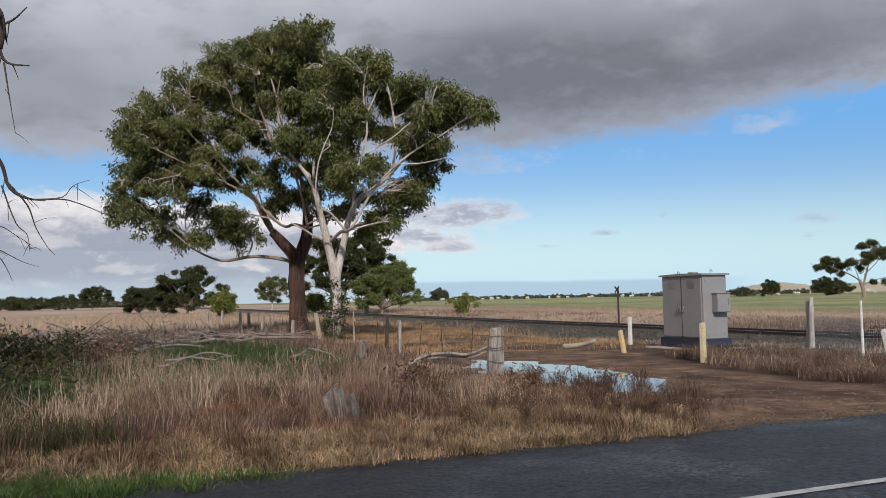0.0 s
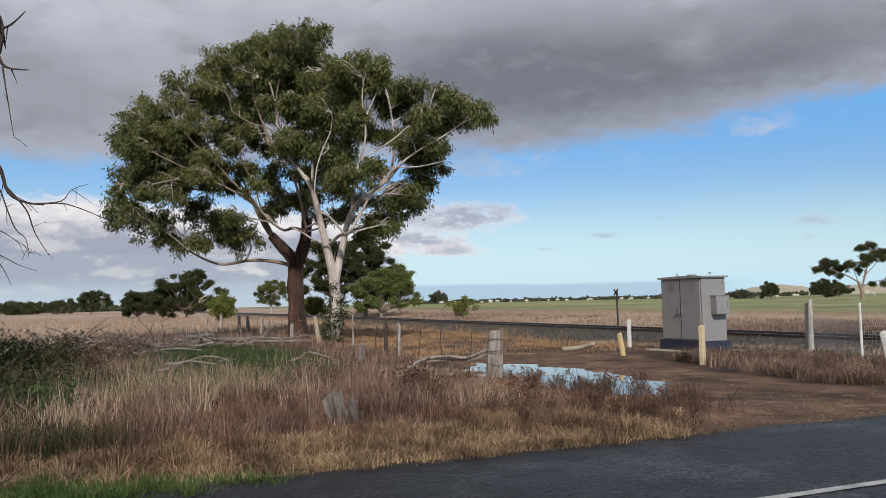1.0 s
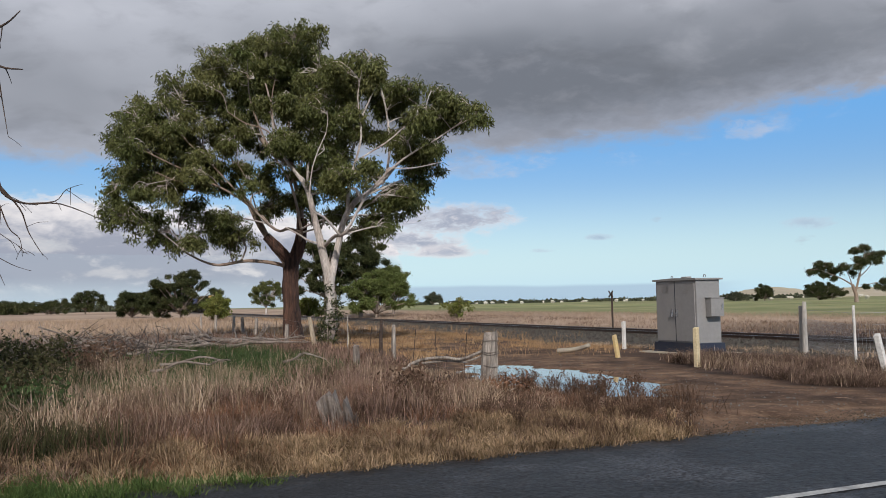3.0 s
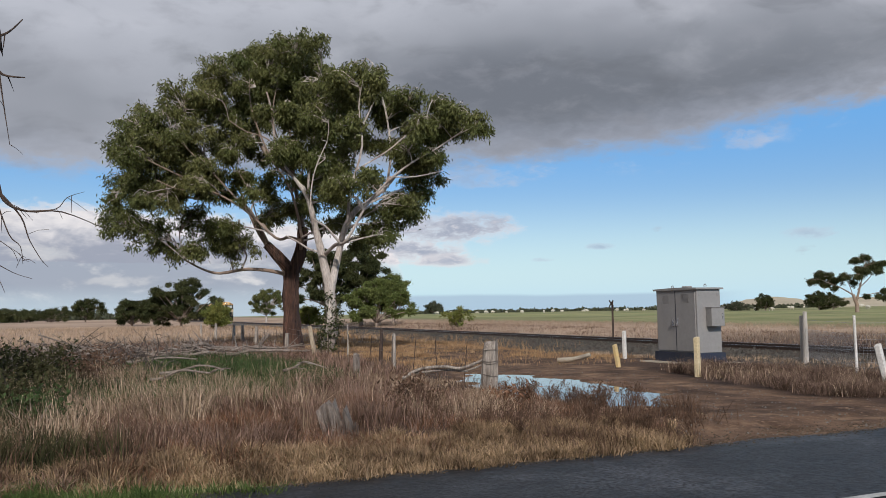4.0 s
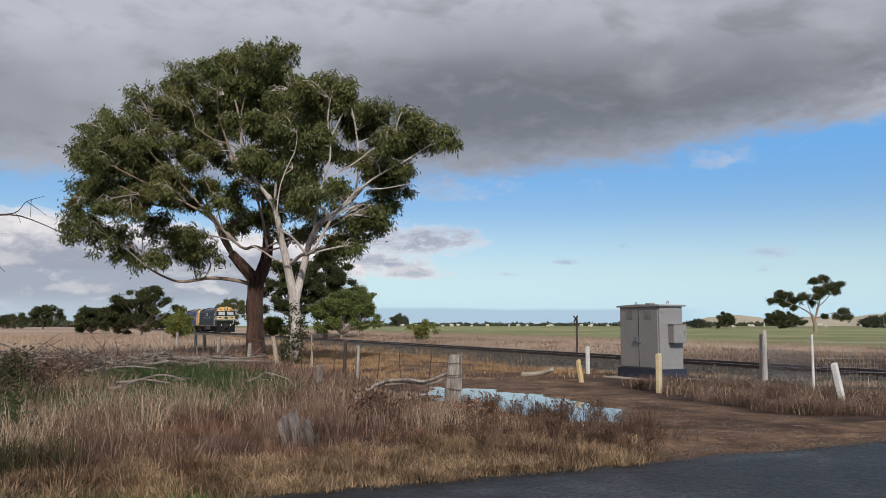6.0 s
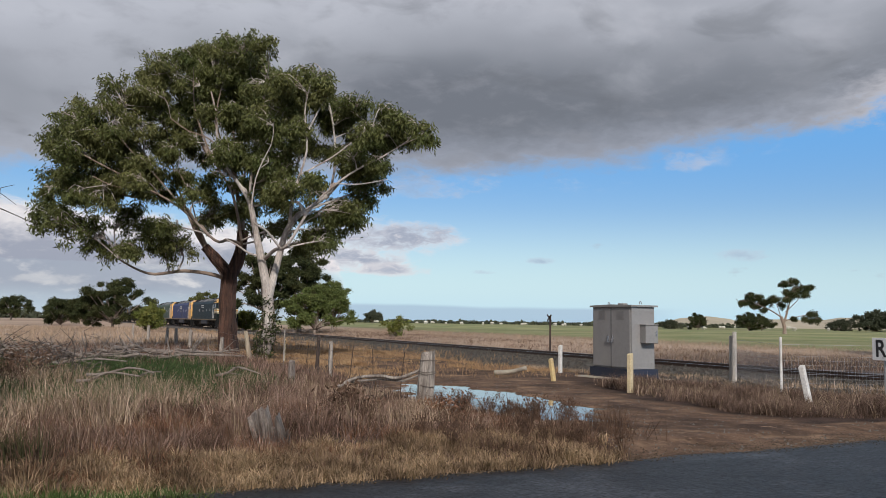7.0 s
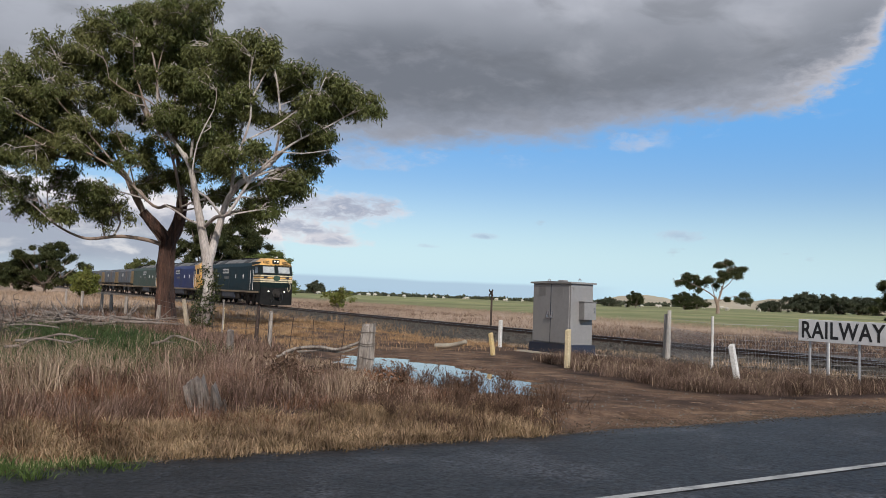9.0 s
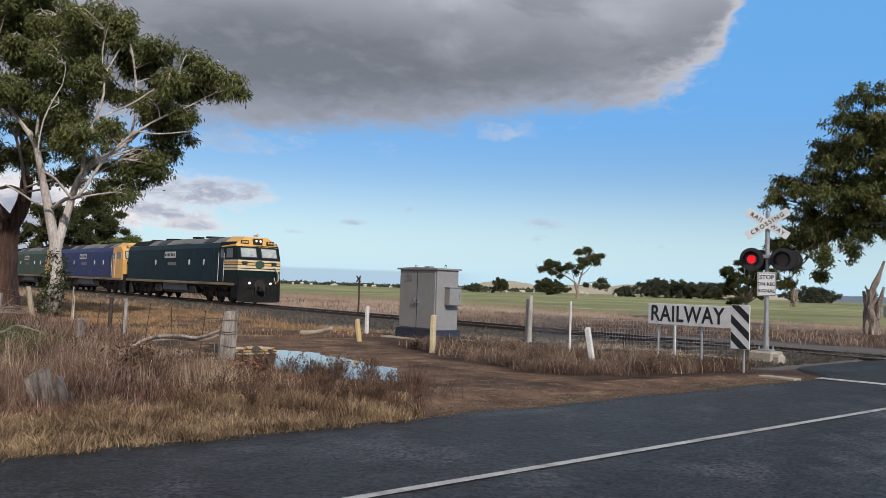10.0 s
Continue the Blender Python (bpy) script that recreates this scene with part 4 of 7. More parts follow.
        part("side_window", box(x, 1.15, 2.98, 0.03, 0.9, 0.56, 0.02), M["glass"], e)
        for y in (5.0, 7.4, 13.6):
            part("porthole", box(x, y, 2.45, 0.03, 0.16, 0.34, 0.04), M["tin"], e)
        for yy in (1.82, 2.62):
            part("handrail", tube([(x + sx * 0.06, yy, 1.3), (x + sx * 0.06, yy, 3.0)], 0.018, 6), M["tin"], e)
        plate = part("name_board", box(x, 10.9, 2.95, 0.02, 2.0, 0.42), M["tin"], e, "white board with dark bars")
        for k in range(7):
            part("letter_bar", box(x + sx * 0.012, 10.1 + 0.27 * k, 2.95, 0.012, 0.16, 0.2), M["loco_green"], plate)
        part("small_plate", box(x, 10.5, 2.35, 0.02, 1.5, 0.22), M["loco_roof"], e)
        # sloping roof edge: grilles and dark patches
        slope = Matrix.Rotation(sx * math.atan2(0.38, 0.56), 4, "Y")
        for y0_, w, m in ((4.2, 1.5, M["black"]), (8.2, 2.6, M["loco_roof"]), (12.3, 1.7, M["black"]), (15.8, 3.6, M["sooty"])):
            part("roof_grille", box(sx * 1.02, y0_ + w / 2, 3.845, 0.62, w, 0.05, 0.01, None, slope), m, e)
    for y, w in ((6.5, 1.4), (13.4, 1.6), (17.0, 1.2)):
        part("fan", disc((0, y, 4.1), (0, 0, 1), w / 2, 0.08, 20), M["sooty"], e)
    part("exhaust", box(0, 9.5, 4.14, 0.5, 0.9, 0.14, 0.02), M["sooty"], e)
    part("horn", tube([(0.2, 1.4, 4.1), (0.2, 0.7, 4.12)], [0.03, 0.08], 8), M["tin"], e)
    e.scale = (1, 1, 1.06)
    part("rear_coupler", box(0, length - 0.05, 0.92, 0.34, 0.8, 0.3, 0.04), M["grime"], e)
    return e


def hopper_wagon():
    e = new("hopper_wagon")
    tagged(e, "grey-blue grain hopper wagon with tan ends, streaked with dust", "wagon", group="train wagons")
    L = 14.6
    b = bmesh.new()
    sec = [(-1.2, 1.5), (-1.42, 1.75), (-1.42, 3.45), (-1.15, 3.75), (1.15, 3.75), (1.42, 3.45), (1.42, 1.75), (1.2, 1.5)]
    prism(sec, 1.7, L - 1.7, "y", b)
    hull = part("body", b, M["wagon_grey"], e)
    for sgn, y in ((-1, 1.7), (1, L - 1.7)):
        s = bmesh.new()
        prism([(y, 3.5), (y + sgn * 1.25, 3.5), (y + sgn * 0.15, 1.6), (y, 1.6)], -1.38, 1.38, "x", s)
        part("sloping_end", s, M["wagon_end"], e, "tan sloping end sheet")
        part("end_ladder", box(1.3, y + sgn * 1.3, 2.5, 0.3, 0.05, 2.0), M["wagon_end"], e)
    me = mesh_of("rib", box(0, 0, 2.6, 0.06, 0.1, 1.75), M["wagon_grey"])
    for k in range(7):
        for sx in (-1.44, 1.44):
            r = part("rib", me, None, hull)
            r.location = (sx, 2.2 + k * (L - 4.4) / 6, 0)
    part("hatch_strip", box(0, L / 2, 3.86, 0.8, L - 4, 0.2, 0.03), M["loco_roof"], hull)
    part("sill", box(0, L / 2, 1.2, 2.7, L - 0.6, 0.28, 0.02), M["wagon_end"], e)
    for y in (L * 0.36, L * 0.64):
        h = bmesh.new()
        prism([(y - 1.5, 1.5), (y + 1.5, 1.5), (y + 0.4, 0.5), (y - 0.4, 0.5)], -1.0, 1.0, "x", h)
        part("discharge_chute", h, M["wagon_grey"], e)
    plate = part("plate", box(-1.43, L * 0.6, 2.9, 0.02, 1.3, 0.5), M["tin"], e)
    bogie(2.3, e, 2, 1.8)
    bogie(L - 2.3, e, 2, 1.8)
    part("coupler", box(0, L / 2, 0.9, 0.3, L + 0.6, 0.26), M["grime"], e)
    return e


TRAIN = []
TRAIN.append((0.0, locomotive("dark green diesel locomotive with orange-yellow brow and cream stripes", M["loco_green"], M["loco_green"], M["loco_roof"], True, True)))
TRAIN.append((20.8, locomotive("blue diesel locomotive with an orange-yellow cab end", M["loco_blue"], M["loco_yellow"], M["loco_roof"], False, False)))
TRAIN.append((41.6, locomotive("faded green diesel locomotive with a yellow cab end", M["loco_green2"], M["loco_yellow"], M["loco_roof"], False, False)))
_w = hopper_wagon()
for _k in range(17):
    TRAIN.append((62.6 + 15.4 * _k, _w if _k == 0 else copy_thing(_w, pose(0, 0, 0))))


# ---- level crossing: flashing lights, signs, cabinet, posts ----
def crossing_mast():
    e = tagged(new("crossing_signal"), "steel level-crossing mast with crossbuck and one lit red lamp", "crossing signal")
    e.location = (19.4, 10.3, 0.0)
    part("pole", tube([(0, 0, 0.2), (0, 0, 3.78)], 0.055, 14), M["galv"], e)
    part("pole_sleeve", tube([(0, 0, 0.25), (0, 0, 0.62)], 0.075, 14), M["galv"], e)
    base = part("footing", box(0, 0, 0.08, 0.62, 0.62, 0.36, 0.04), M["concrete"], e, "pale concrete footing")
    part("footing_block", box(-0.1, -0.38, 0.06, 0.3, 0.26, 0.3, 0.06), M["concrete"], base)
    part("base_flange", box(0, 0, 0.28, 0.32, 0.32, 0.04, 0.005), M["galv"], base)
    me = mesh_of("anchor_bolt", tube([(0, 0, 0), (0, 0, 0.1)], 0.018, 6), M["galv"])
    for dx in (-0.12, 0.12):
        for dy in (-0.12, 0.12):
            part("anchor_bolt", me, None, base).location = (dx, dy, 0.28)
    # local picture plane: u to the viewer's right is -y, facing -x
    face = Matrix(((0, 0, -1, 0), (-1, 0, 0, 0), (0, 1, 0, 0), (0, 0, 0, 1)))
    turn = Matrix.Rotation(radians(24), 4, "Z")
    for k, (words, ang) in enumerate((("RAIL   WAY", -33), ("CROSSING", 33))):
        m = turn @ Matrix.Translation((0, 0, 3.45)) @ face @ Matrix.Rotation(radians(ang), 4, "Z") @ Matrix.Translation((0, 0, 0.085 + 0.022 * k))
        b = box(0, 0, 0, 1.16, 0.2, 0.016, 0.004)
        b.transform(m)
        board = part("crossbuck_board", b, M["sign_white"], e, "white board with black lettering")
        bar_text(words, 0.15, M["black"], board, m @ Matrix.Translation((0, 0, 0.011)), spacing=1.25 if k == 0 else 1.35)
    part("light_bracket", box(0, 0, 2.62, 0.2, 0.62, 0.1, 0.02, None, turn), M["galv"], e)
    for sx, lit in ((-0.36, True), (0.36, False)):
        m = turn @ Matrix.Translation((0, 0, 2.55)) @ face @ Matrix.Translation((sx, 0, 0.12))
        b = bmesh.new()
        disc((0, 0, 0), (0, 0, 1), 0.29, 0.03, 28, b)
        b.transform(m)
        target = part("target_disc", b, M["black"], e, "round black target board")
        b = bmesh.new()
        for i in range(17):
            w0, w1 = [radians(-40 + 260 * (i + d) / 17) for d in (0, 1)]
            q = []
            for w, zz in ((w0, 0.0), (w1, 0.0), (w1, 0.12 + 0.22 * max(math.sin(w1), 0)), (w0, 0.12 + 0.22 * max(math.sin(w0), 0))):
                q.append(b.verts.new((0.19 * math.cos(w), 0.19 * math.sin(w), zz)))
            b.faces.new(q)
        bmesh.ops.solidify(b, geom=b.faces[:], thickness=0.012)
        b.transform(m)
        part("visor", b, M["black"], target)
        b = disc((0, 0, -0.1), (0, 0, 1), 0.2, 0.2, 20)
        b.transform(m)
        part("lamp_housing", b, M["black"], target)
        b = disc((0, 0, 0.02), (0, 0, 1), 0.14, 0.02, 24)
        b.transform(m)
        lens = part("lens", b, M["red_off"], target, "dark red lens of a lit lamp" if lit else "unlit red lens")
        if lit:  # the lit cluster in the lens
            b = disc((0, 0, 0.034), (0, 0, 1), 0.03, 0.012, 8)
            for ring, many in ((0.055, 7), (0.092, 11)):
                for k in range(many):
                    a = 2 * math.pi * (k + 0.3 * many) / many
                    disc_at = disc((ring * math.cos(a), ring * math.sin(a), 0.034), (0, 0, 1), 0.021, 0.012, 8)
                    merge(b, disc_at)
            b.transform(m)
            part("light_cluster", b, M["red_on"], lens, "glowing red light cluster")
        # the pair that faces the other way along the road
        m2 = turn @ Matrix.Translation((0, 0, 2.55)) @ face @ Matrix.Translation((sx + 0.18, 0, -0.35))
        b = disc((0, 0, 0), (0, 0, 1), 0.27, 0.03, 24)
        disc((0, 0, 0.1), (0, 0, 1), 0.2, 0.2, 20, b)
        b.transform(m2)
        part("rear_lamp", b, M["black"], e)
    m = turn @ Matrix.Translation((0, 0, 1.93)) @ face @ Matrix.Translation((0, 0, 0.07))
    b = box(0, 0, 0, 0.44, 0.60, 0.012, 0.004)
    b.transform(m)
    plate = part("stop_plate", b, M["sign_white"], e, "white plate with black words")
    b = bmesh.new()
    for cx, cy, sx, sy in ((0, 0.28, 0.41, 0.012), (0, -0.28, 0.41, 0.012), (-0.2, 0, 0.012, 0.56), (0.2, 0, 0.012, 0.56)):
        box(cx, cy, 0.008, sx, sy, 0.004, 0, b)
    b.transform(m)
    part("plate_border", b, M["black"], plate)
    for k, w in enumerate(("STOP", "ON RED", "SIGNAL")):
        bar_text(w, 0.145 if k == 0 else 0.115, M["black"], plate, m @ Matrix.Translation((0, 0.17 - 0.17 * k, 0.009)))
    return e


crossing_mast()


def railway_sign():
    e = tagged(new("railway_sign"), "long white RAILWAY board with a black-striped marker end on steel posts", "road sign")
    e.location = (15.85, -0.08, 0)
    face = Matrix(((0, 0, -1, 0), (-1, 0, 0, 0), (0, 1, 0, 0), (0, 0, 0, 1)))

    def flat(b, y, z, x=0.0):
        b.transform(Matrix.Translation((x, y, z)) @ face)
        return b

    board = part("board", flat(box(0, 0, 0, 2.10, 0.47, 0.02, 0.006), 10.31, 1.14), M["sign_white"], e)
    back = part("chevron_panel", flat(box(0, 0, 0, 0.43, 0.93, 0.024, 0.006), 9.05, 0.95), M["sign_white"], e, "white panel with black diagonal stripes")
    bar_text("RAILWAY", 0.44, M["black"], board, Matrix.Translation((-0.012, 10.36, 1.135)) @ face @ Matrix.Diagonal((0.93, 1.14, 1, 1)), spacing=1.08)
    # diagonal bands clipped to the panel
    for k in range(4):
        lo = 0.62 - 0.36 * k
        poly = [(-0.205, lo - 0.18), (-0.205, lo), (0.205, lo - 0.37), (0.205, lo - 0.55)]
        clip = []
        for i in range(4):
            (x0, z0), (x1, z1) = poly[i], poly[(i + 1) % 4]
            for t in np.linspace(0, 1, 12, endpoint=False):
                clip.append((x0 + (x1 - x0) * t, min(max(z0 + (z1 - z0) * t, -0.455), 0.455)))
        out = [clip[0]]
        for q in clip[1:]:
            if math.hypot(q[0] - out[-1][0], q[1] - out[-1][1]) > 1e-3:
                out.append(q)
        if max(z for _, z in out) - min(z for _, z in out) > 0.02 and len(out) > 3:
            s = bmesh.new()
            s.faces.new([s.verts.new((x, z, 0.0145)) for x, z in out])
            part("stripe", flat(s, 9.05, 0.95), M["black"], back)
    for y, top, x in ((11.12, 1.36, 0.06), (11.0, 0.95, 0.5), (10.0, 1.36, 0.06), (9.0, 1.38, 0.06)):
        part("post", tube([(x, y, -0.05), (x, y, top)], 0.027, 10), M["galv"], e)
    me = mesh_of("bolt", disc((0, 0, 0), (1, 0, 0), 0.012, 0.012, 8), M["galv"])
    for y in (11.12, 10.0):
        for z in (1.32, 0.96):
            part("bolt", me, None, board).location = (-0.014, y, z)


railway_sign()


def equipment_cabinet():
    e = tagged(new("equipment_cabinet"), "grey steel two-door trackside cabinet on a dark blue plinth", "cabinet")
    e.location = (15.35, 18.42, 0.0)
    W, D = 1.82, 0.84  # along y, along x
    pl = prism([(-0.10, -0.06), (W + 0.10, -0.06), (W + 0.03, 0.30), (-0.03, 0.30)], -0.08, D + 0.08, "x")
    part("plinth", pl, M["plinth"], e, "dark blue flared plinth")
    part("slab", box(D / 2, W / 2, -0.03, D + 0.9, W + 0.7, 0.1, 0.02), M["concrete"], e)
    part("body", box(D / 2, W / 2, 1.21, D, W, 1.82, 0.012), M["cab_grey"], e)
    roof = bmesh.new()
    prism([(-0.07, 2.10), (-0.07, 2.15), (W / 2, 2.175), (W + 0.07, 2.15), (W + 0.07, 2.10)], -0.07, D + 0.07, "x", roof)
    top = part("roof", roof, M["cab_roof"], e)
    me = mesh_of("lifting_eye", tube([(0, 0.045 * math.cos(a), 0.045 * math.sin(a)) for a in np.linspace(-0.6, math.pi + 0.6, 10)], 0.012, 6), M["galv"])
    for y in (0.12, W - 0.25):
        part("lifting_eye", me, None, top).location = (D / 2, y, 2.21)
    part("vent_cap", box(D / 2, W * 0.5, 2.19, 0.2, 0.26, 0.06, 0.02), M["cab_roof"], top)
    for k, y in enumerate((0.05 + W * 0.235, W * 0.75 - 0.03)):
        door = part("door", box(-0.013, y, 1.2, 0.03, W * 0.465, 1.72, 0.008), M["cab_grey"], e, "grey steel door with louvres")
        lv = mesh_of("louvre", box(0, 0, 0, 0.008, 0.34, 0.016, 0.003), M["cab_grey"])
        for j in range(9):
            part("louvre", lv, None, door).location = (-0.030, y, 1.74 + 0.03 * j)
        hy = W / 2 + (0.1 if k else -0.1)
        hb = part("handle", box(-0.045, hy, 1.16, 0.04, 0.05, 0.22, 0.01), M["chrome"], door, "chrome lever handle")
        part("lever", box(-0.08, hy, 1.11, 0.03, 0.03, 0.12, 0.006), M["chrome"], hb)
    part("door_gap", box(-0.02, W / 2, 1.2, 0.02, 0.02, 1.74), M["plinth"], e)
    sb = part("meter_box", box(0.54, -0.12, 1.31, 0.46, 0.24, 0.52, 0.012), M["cab_roof"], e, "small grey side box")
    part("box_lid", box(0.54, -0.125, 1.585, 0.50, 0.27, 0.025, 0.008), M["cab_roof"], sb)
    part("box_latch", box(0.68, -0.25, 1.33, 0.03, 0.03, 0.16, 0.006), M["chrome"], sb)
    cm = mesh_of("corner_cap", box(0, 0, 0, 0.06, 0.014, 0.06, 0.003), M["cab_roof"])
    for x in (0.1, D - 0.1):
        for z in (0.45, 1.95):
            part("corner_cap", cm, None, e).location = (x, -0.008, z)


equipment_cabinet()


def marker_post(x, y, h, w, material, label, tilt=(0, 0), cat="post"):
    b = box(0, 0, h / 2 - 0.1, w, w * 0.8, h + 0.2, 0.012)
    for v in b.verts:
        if v.co.z > h - 0.05:
            v.co.z += 0.03 * (v.co.x / w)
    ob = tagged(new("marker_post", mesh_of("marker_post", b, material)), label, cat, group="posts beside the track")
    ob.matrix_basis = pose(x, y, float(land(x, y)), tilt[0], tilt[1], 22)
    return ob


marker_post(12.45, 15.0, 0.90, 0.13, M["post_cream"], "cream-painted square timber post beside the cabinet")
marker_post(12.85, 18.7, 0.62, 0.12, M["post_yellow"], "faded yellow leaning timber post by the dirt track", (-5, -7))
marker_post(15.3, 21.9, 0.88, 0.12, M["post_white"], "white-painted timber post near the ballast")
marker_post(13.8, 11.2, 0.82, 0.13, M["post_white"], "white timber post leaning over in dry brush", (-8, -7))


def old_post(x, y, h, r, material, label, tilt=(0, 0), seed=0, name="fence_post", group="fence posts", sides=9):
    rng = random.Random(seed)
    pts = [(0, 0, -0.2 + (h + 0.2) * k / 6) for k in range(7)]
    b = tube(pts, [r * (1.06 - 0.12 * k / 6) for k in range(7)], sides, wobble=0.25)
    for v in b.verts:
        if v.co.z > h - 0.01:
            v.co.z += rng.uniform(-0.12, 0.04) * min(1, r / 0.12)
    if r > 0.1:  # drying cracks
        for k in range(5):
            a = rng.uniform(0, 6.28)
            box(math.cos(a) * r * 0.97, math.sin(a) * r * 0.97, h * rng.uniform(0.4, 0.7), r * 0.16, r * 0.1, h * 0.5, 0, b)
    ob = tagged(new(name, mesh_of(name, b, material)), label, "post", group=group)
    ob.matrix_basis = pose(x, y, float(land(x, y)), tilt[0], tilt[1], rng.uniform(0, 90))
    return ob



# ---- fence along the track side ----
strainer = old_post(6.85, 14.3, 1.0, 0.155, M["old_wood"], "thick weathered grey strainer post with wire wrapped round it", (2, -3), 3, "strainer_post", "", 12)
for _z in (0.34, 0.58, 0.62, 0.83):
    part("wire_wrap", tube([(0.168 * math.cos(a), 0.168 * math.sin(a), _z + 0.015 * math.sin(2 * a + _z * 9)) for a in np.linspace(0, 6.28, 19)], 0.006, 5), M["wire"], strainer)


def split_stump():
    """A rotted post stub: one block, deeply grooved, with a torn sloping top."""
    rr = random.Random(12)
    b = bmesh.new()
    bmesh.ops.create_grid(b, x_segments=16, y_segments=4, size=0.5)
    ext = bmesh.ops.extrude_face_region(b, geom=b.faces[:])
    top = {v for v in ext["geom"] if isinstance(v, bmesh.types.BMVert)}
    groove = [rr.uniform(-0.03, 0.03) + (0.06 if c in (4, 9, 10) else 0.0) for c in range(17)]
    torn = [rr.uniform(-0.04, 0.02) - (0.24 if c in (9, 10) else 0.12 if c in (11, 14) else 0.0) for c in range(17)]
    for v in b.verts:
        c = round((v.co.x + 0.5) * 16)
        high = v in top
        u = c / 16
        h = 0.52 - 0.34 * max(u - 0.62, 0) / 0.38 - 0.08 * max(0.2 - u, 0) / 0.2 + torn[c] + 0.03 * noise.noise(Vector((u * 9, v.co.y * 4, 2)))
        v.co = Vector(((u - 0.5) * (0.46 if high else 0.40), v.co.y * 0.2 + groove[c] * (1 if v.co.y < 0 else -0.4), h if high else -0.12))
    side = [e for e in b.edges if abs(e.verts[0].co.z - e.verts[1].co.z) > 0.3]
    bmesh.ops.subdivide_edges(b, edges=side, cuts=5, use_grid_fill=True)
    for v in b.verts:
        v.co.y += 0.035 * noise.noise(Vector((v.co.x * 16, v.co.z * 3.0, 1)))
        v.co.x += 0.02 * noise.noise(Vector((v.co.z * 7, v.co.y * 5, 4)))
    bmesh.ops.recalc_face_normals(b, faces=b.faces[:])
    ob = tagged(new("timber_stump", mesh_of("timber_stump", b, M["rotten_wood"])), "short split grey timber stump in dry grass", "stump")
    ob.matrix_basis = pose(2.75, 10.1, -0.05, 4, -9, -24)


split_stump()
old_post(5.55, 19.0, 0.6, 0.085, M["rotten_wood"], "leaning weathered grey fence post in tall grass", (0, -12), 6)
old_post(7.1, 21.9, 1.15, 0.05, M["dark_wood"], "dark slim leaning steel fence post", (0, 3), 7)
old_post(7.25, 21.2, 1.0, 0.06, M["old_wood"], "pale grey timber fence post beside a dark stake", (0, 1), 8)
old_post(6.85, 24.4, 1.25, 0.022, M["old_wood"], "thin pale timber fence stake", (0, 0), 9)
old_post(7.3, 30.6, 1.2, 0.085, M["pale_wood"], "leaning pale timber post beside the gum trees", (0, -14), 10)
old_post(8.1, 28.8, 0.9, 0.03, M["post_cream"], "thin pale timber stake in dry grass", (0, 4), 11)
for _i, (_x, _y, _h) in enumerate(((7.0, 34.5, 0.8), (6.7, 40.3, 1.05), (6.6, 44.0, 1.1), (6.6, 47.5, 1.1), (6.5, 55.0, 1.1), (6.5, 64.0, 1.1))):
    old_post(_x, _y, _h, 0.085, M["old_wood"], "grey-yellow timber fence post in dry grass", (0, 2 - 2 * (_i % 3)), 20 + _i)


def wire_fence():
    e = tagged(new("wire_fence"), "sagging rusty wire fence with thin droppers along the track", "fence")
    rng = random.Random(8)
    line = [(6.85, 14.3), (7.1, 21.9), (6.85, 24.4), (7.4, 31.0), (7.0, 34.5), (6.7, 40.3), (6.6, 47.5), (6.5, 64.0)]
    for h in (0.25, 0.55, 0.85, 1.05):
        pts = []
        for (x0, y0), (x1, y1) in zip(line, line[1:]):
            for k in range(6):
                t = k / 6
                x, y = x0 + (x1 - x0) * t, y0 + (y1 - y0) * t
                pts.append((x, y, float(land(x, y)) + h - 0.12 * math.sin(math.pi * t) + rng.uniform(-0.02, 0.02)))
        part("wire", tube(pts, 0.004, 4), M["wire"], e)
    b = mesh_of("dropper", tube([(0, 0, -0.1), (0, 0, 0.95)], 0.009, 5), M["dark_wood"])
    for k in range(16):
        y = 15.6 + k * 1.75 + rng.uniform(-0.2, 0.2)
        x = float(np.interp(y, [q[1] for q in line], [q[0] for q in line]))
        d = part("dropper", b, None, e)
        d.matrix_basis = pose(x, y, float(land(x, y)), rng.uniform(-6, 6), rng.uniform(-6, 6), 0)


wire_fence()


def mesh_fence():
    e = tagged(new("mesh_fence"), "short run of pale woven wire mesh on steel and timber posts", "fence")
    a, b = Vector((15.1, 13.0, 0)), Vector((17.4, 11.6, 0))
    for p, h, r in ((a, 1.35, 0.03), (b, 1.1, 0.027)):
        part("post", tube([(p.x, p.y, -0.1), (p.x, p.y, h)], r, 8), M["post_white"], e)
    c = Vector((18.8, 18.0, -0.05))
    part("timber_post", tube([(c.x, c.y, -0.2), (c.x, c.y, 1.3)], [0.085, 0.07], 9, wobble=0.2), M["grey_post"], e, "split grey timber post")
    part("timber_post", tube([(c.x - 0.1, c.y - 0.18, -0.2), (c.x - 0.08, c.y - 0.2, 1.42)], [0.08, 0.06], 9, wobble=0.2), M["grey_post"], e, "split grey timber post")
    w = bmesh.new()
    for p, q in ((c, a), (a, b), (b, Vector((19.0, 10.9, 0)))):
        n = int((q - p).length / 0.075)
        for k in range(n + 1):
            m = p.lerp(q, k / n)
            tube([(m.x, m.y, 0.12), (m.x, m.y, 0.92)], 0.0022, 3, w, False)
        for k in range(9):
            z = 0.12 + 0.1 * k
            tube([(p.x, p.y, z), (q.x, q.y, z)], 0.0022, 3, w, False)
        tube([(p.x, p.y, 1.18), (q.x, q.y, 1.18)], 0.004, 3, w, False)
    part("wire_mesh", w, M["galv"], e)


mesh_fence()


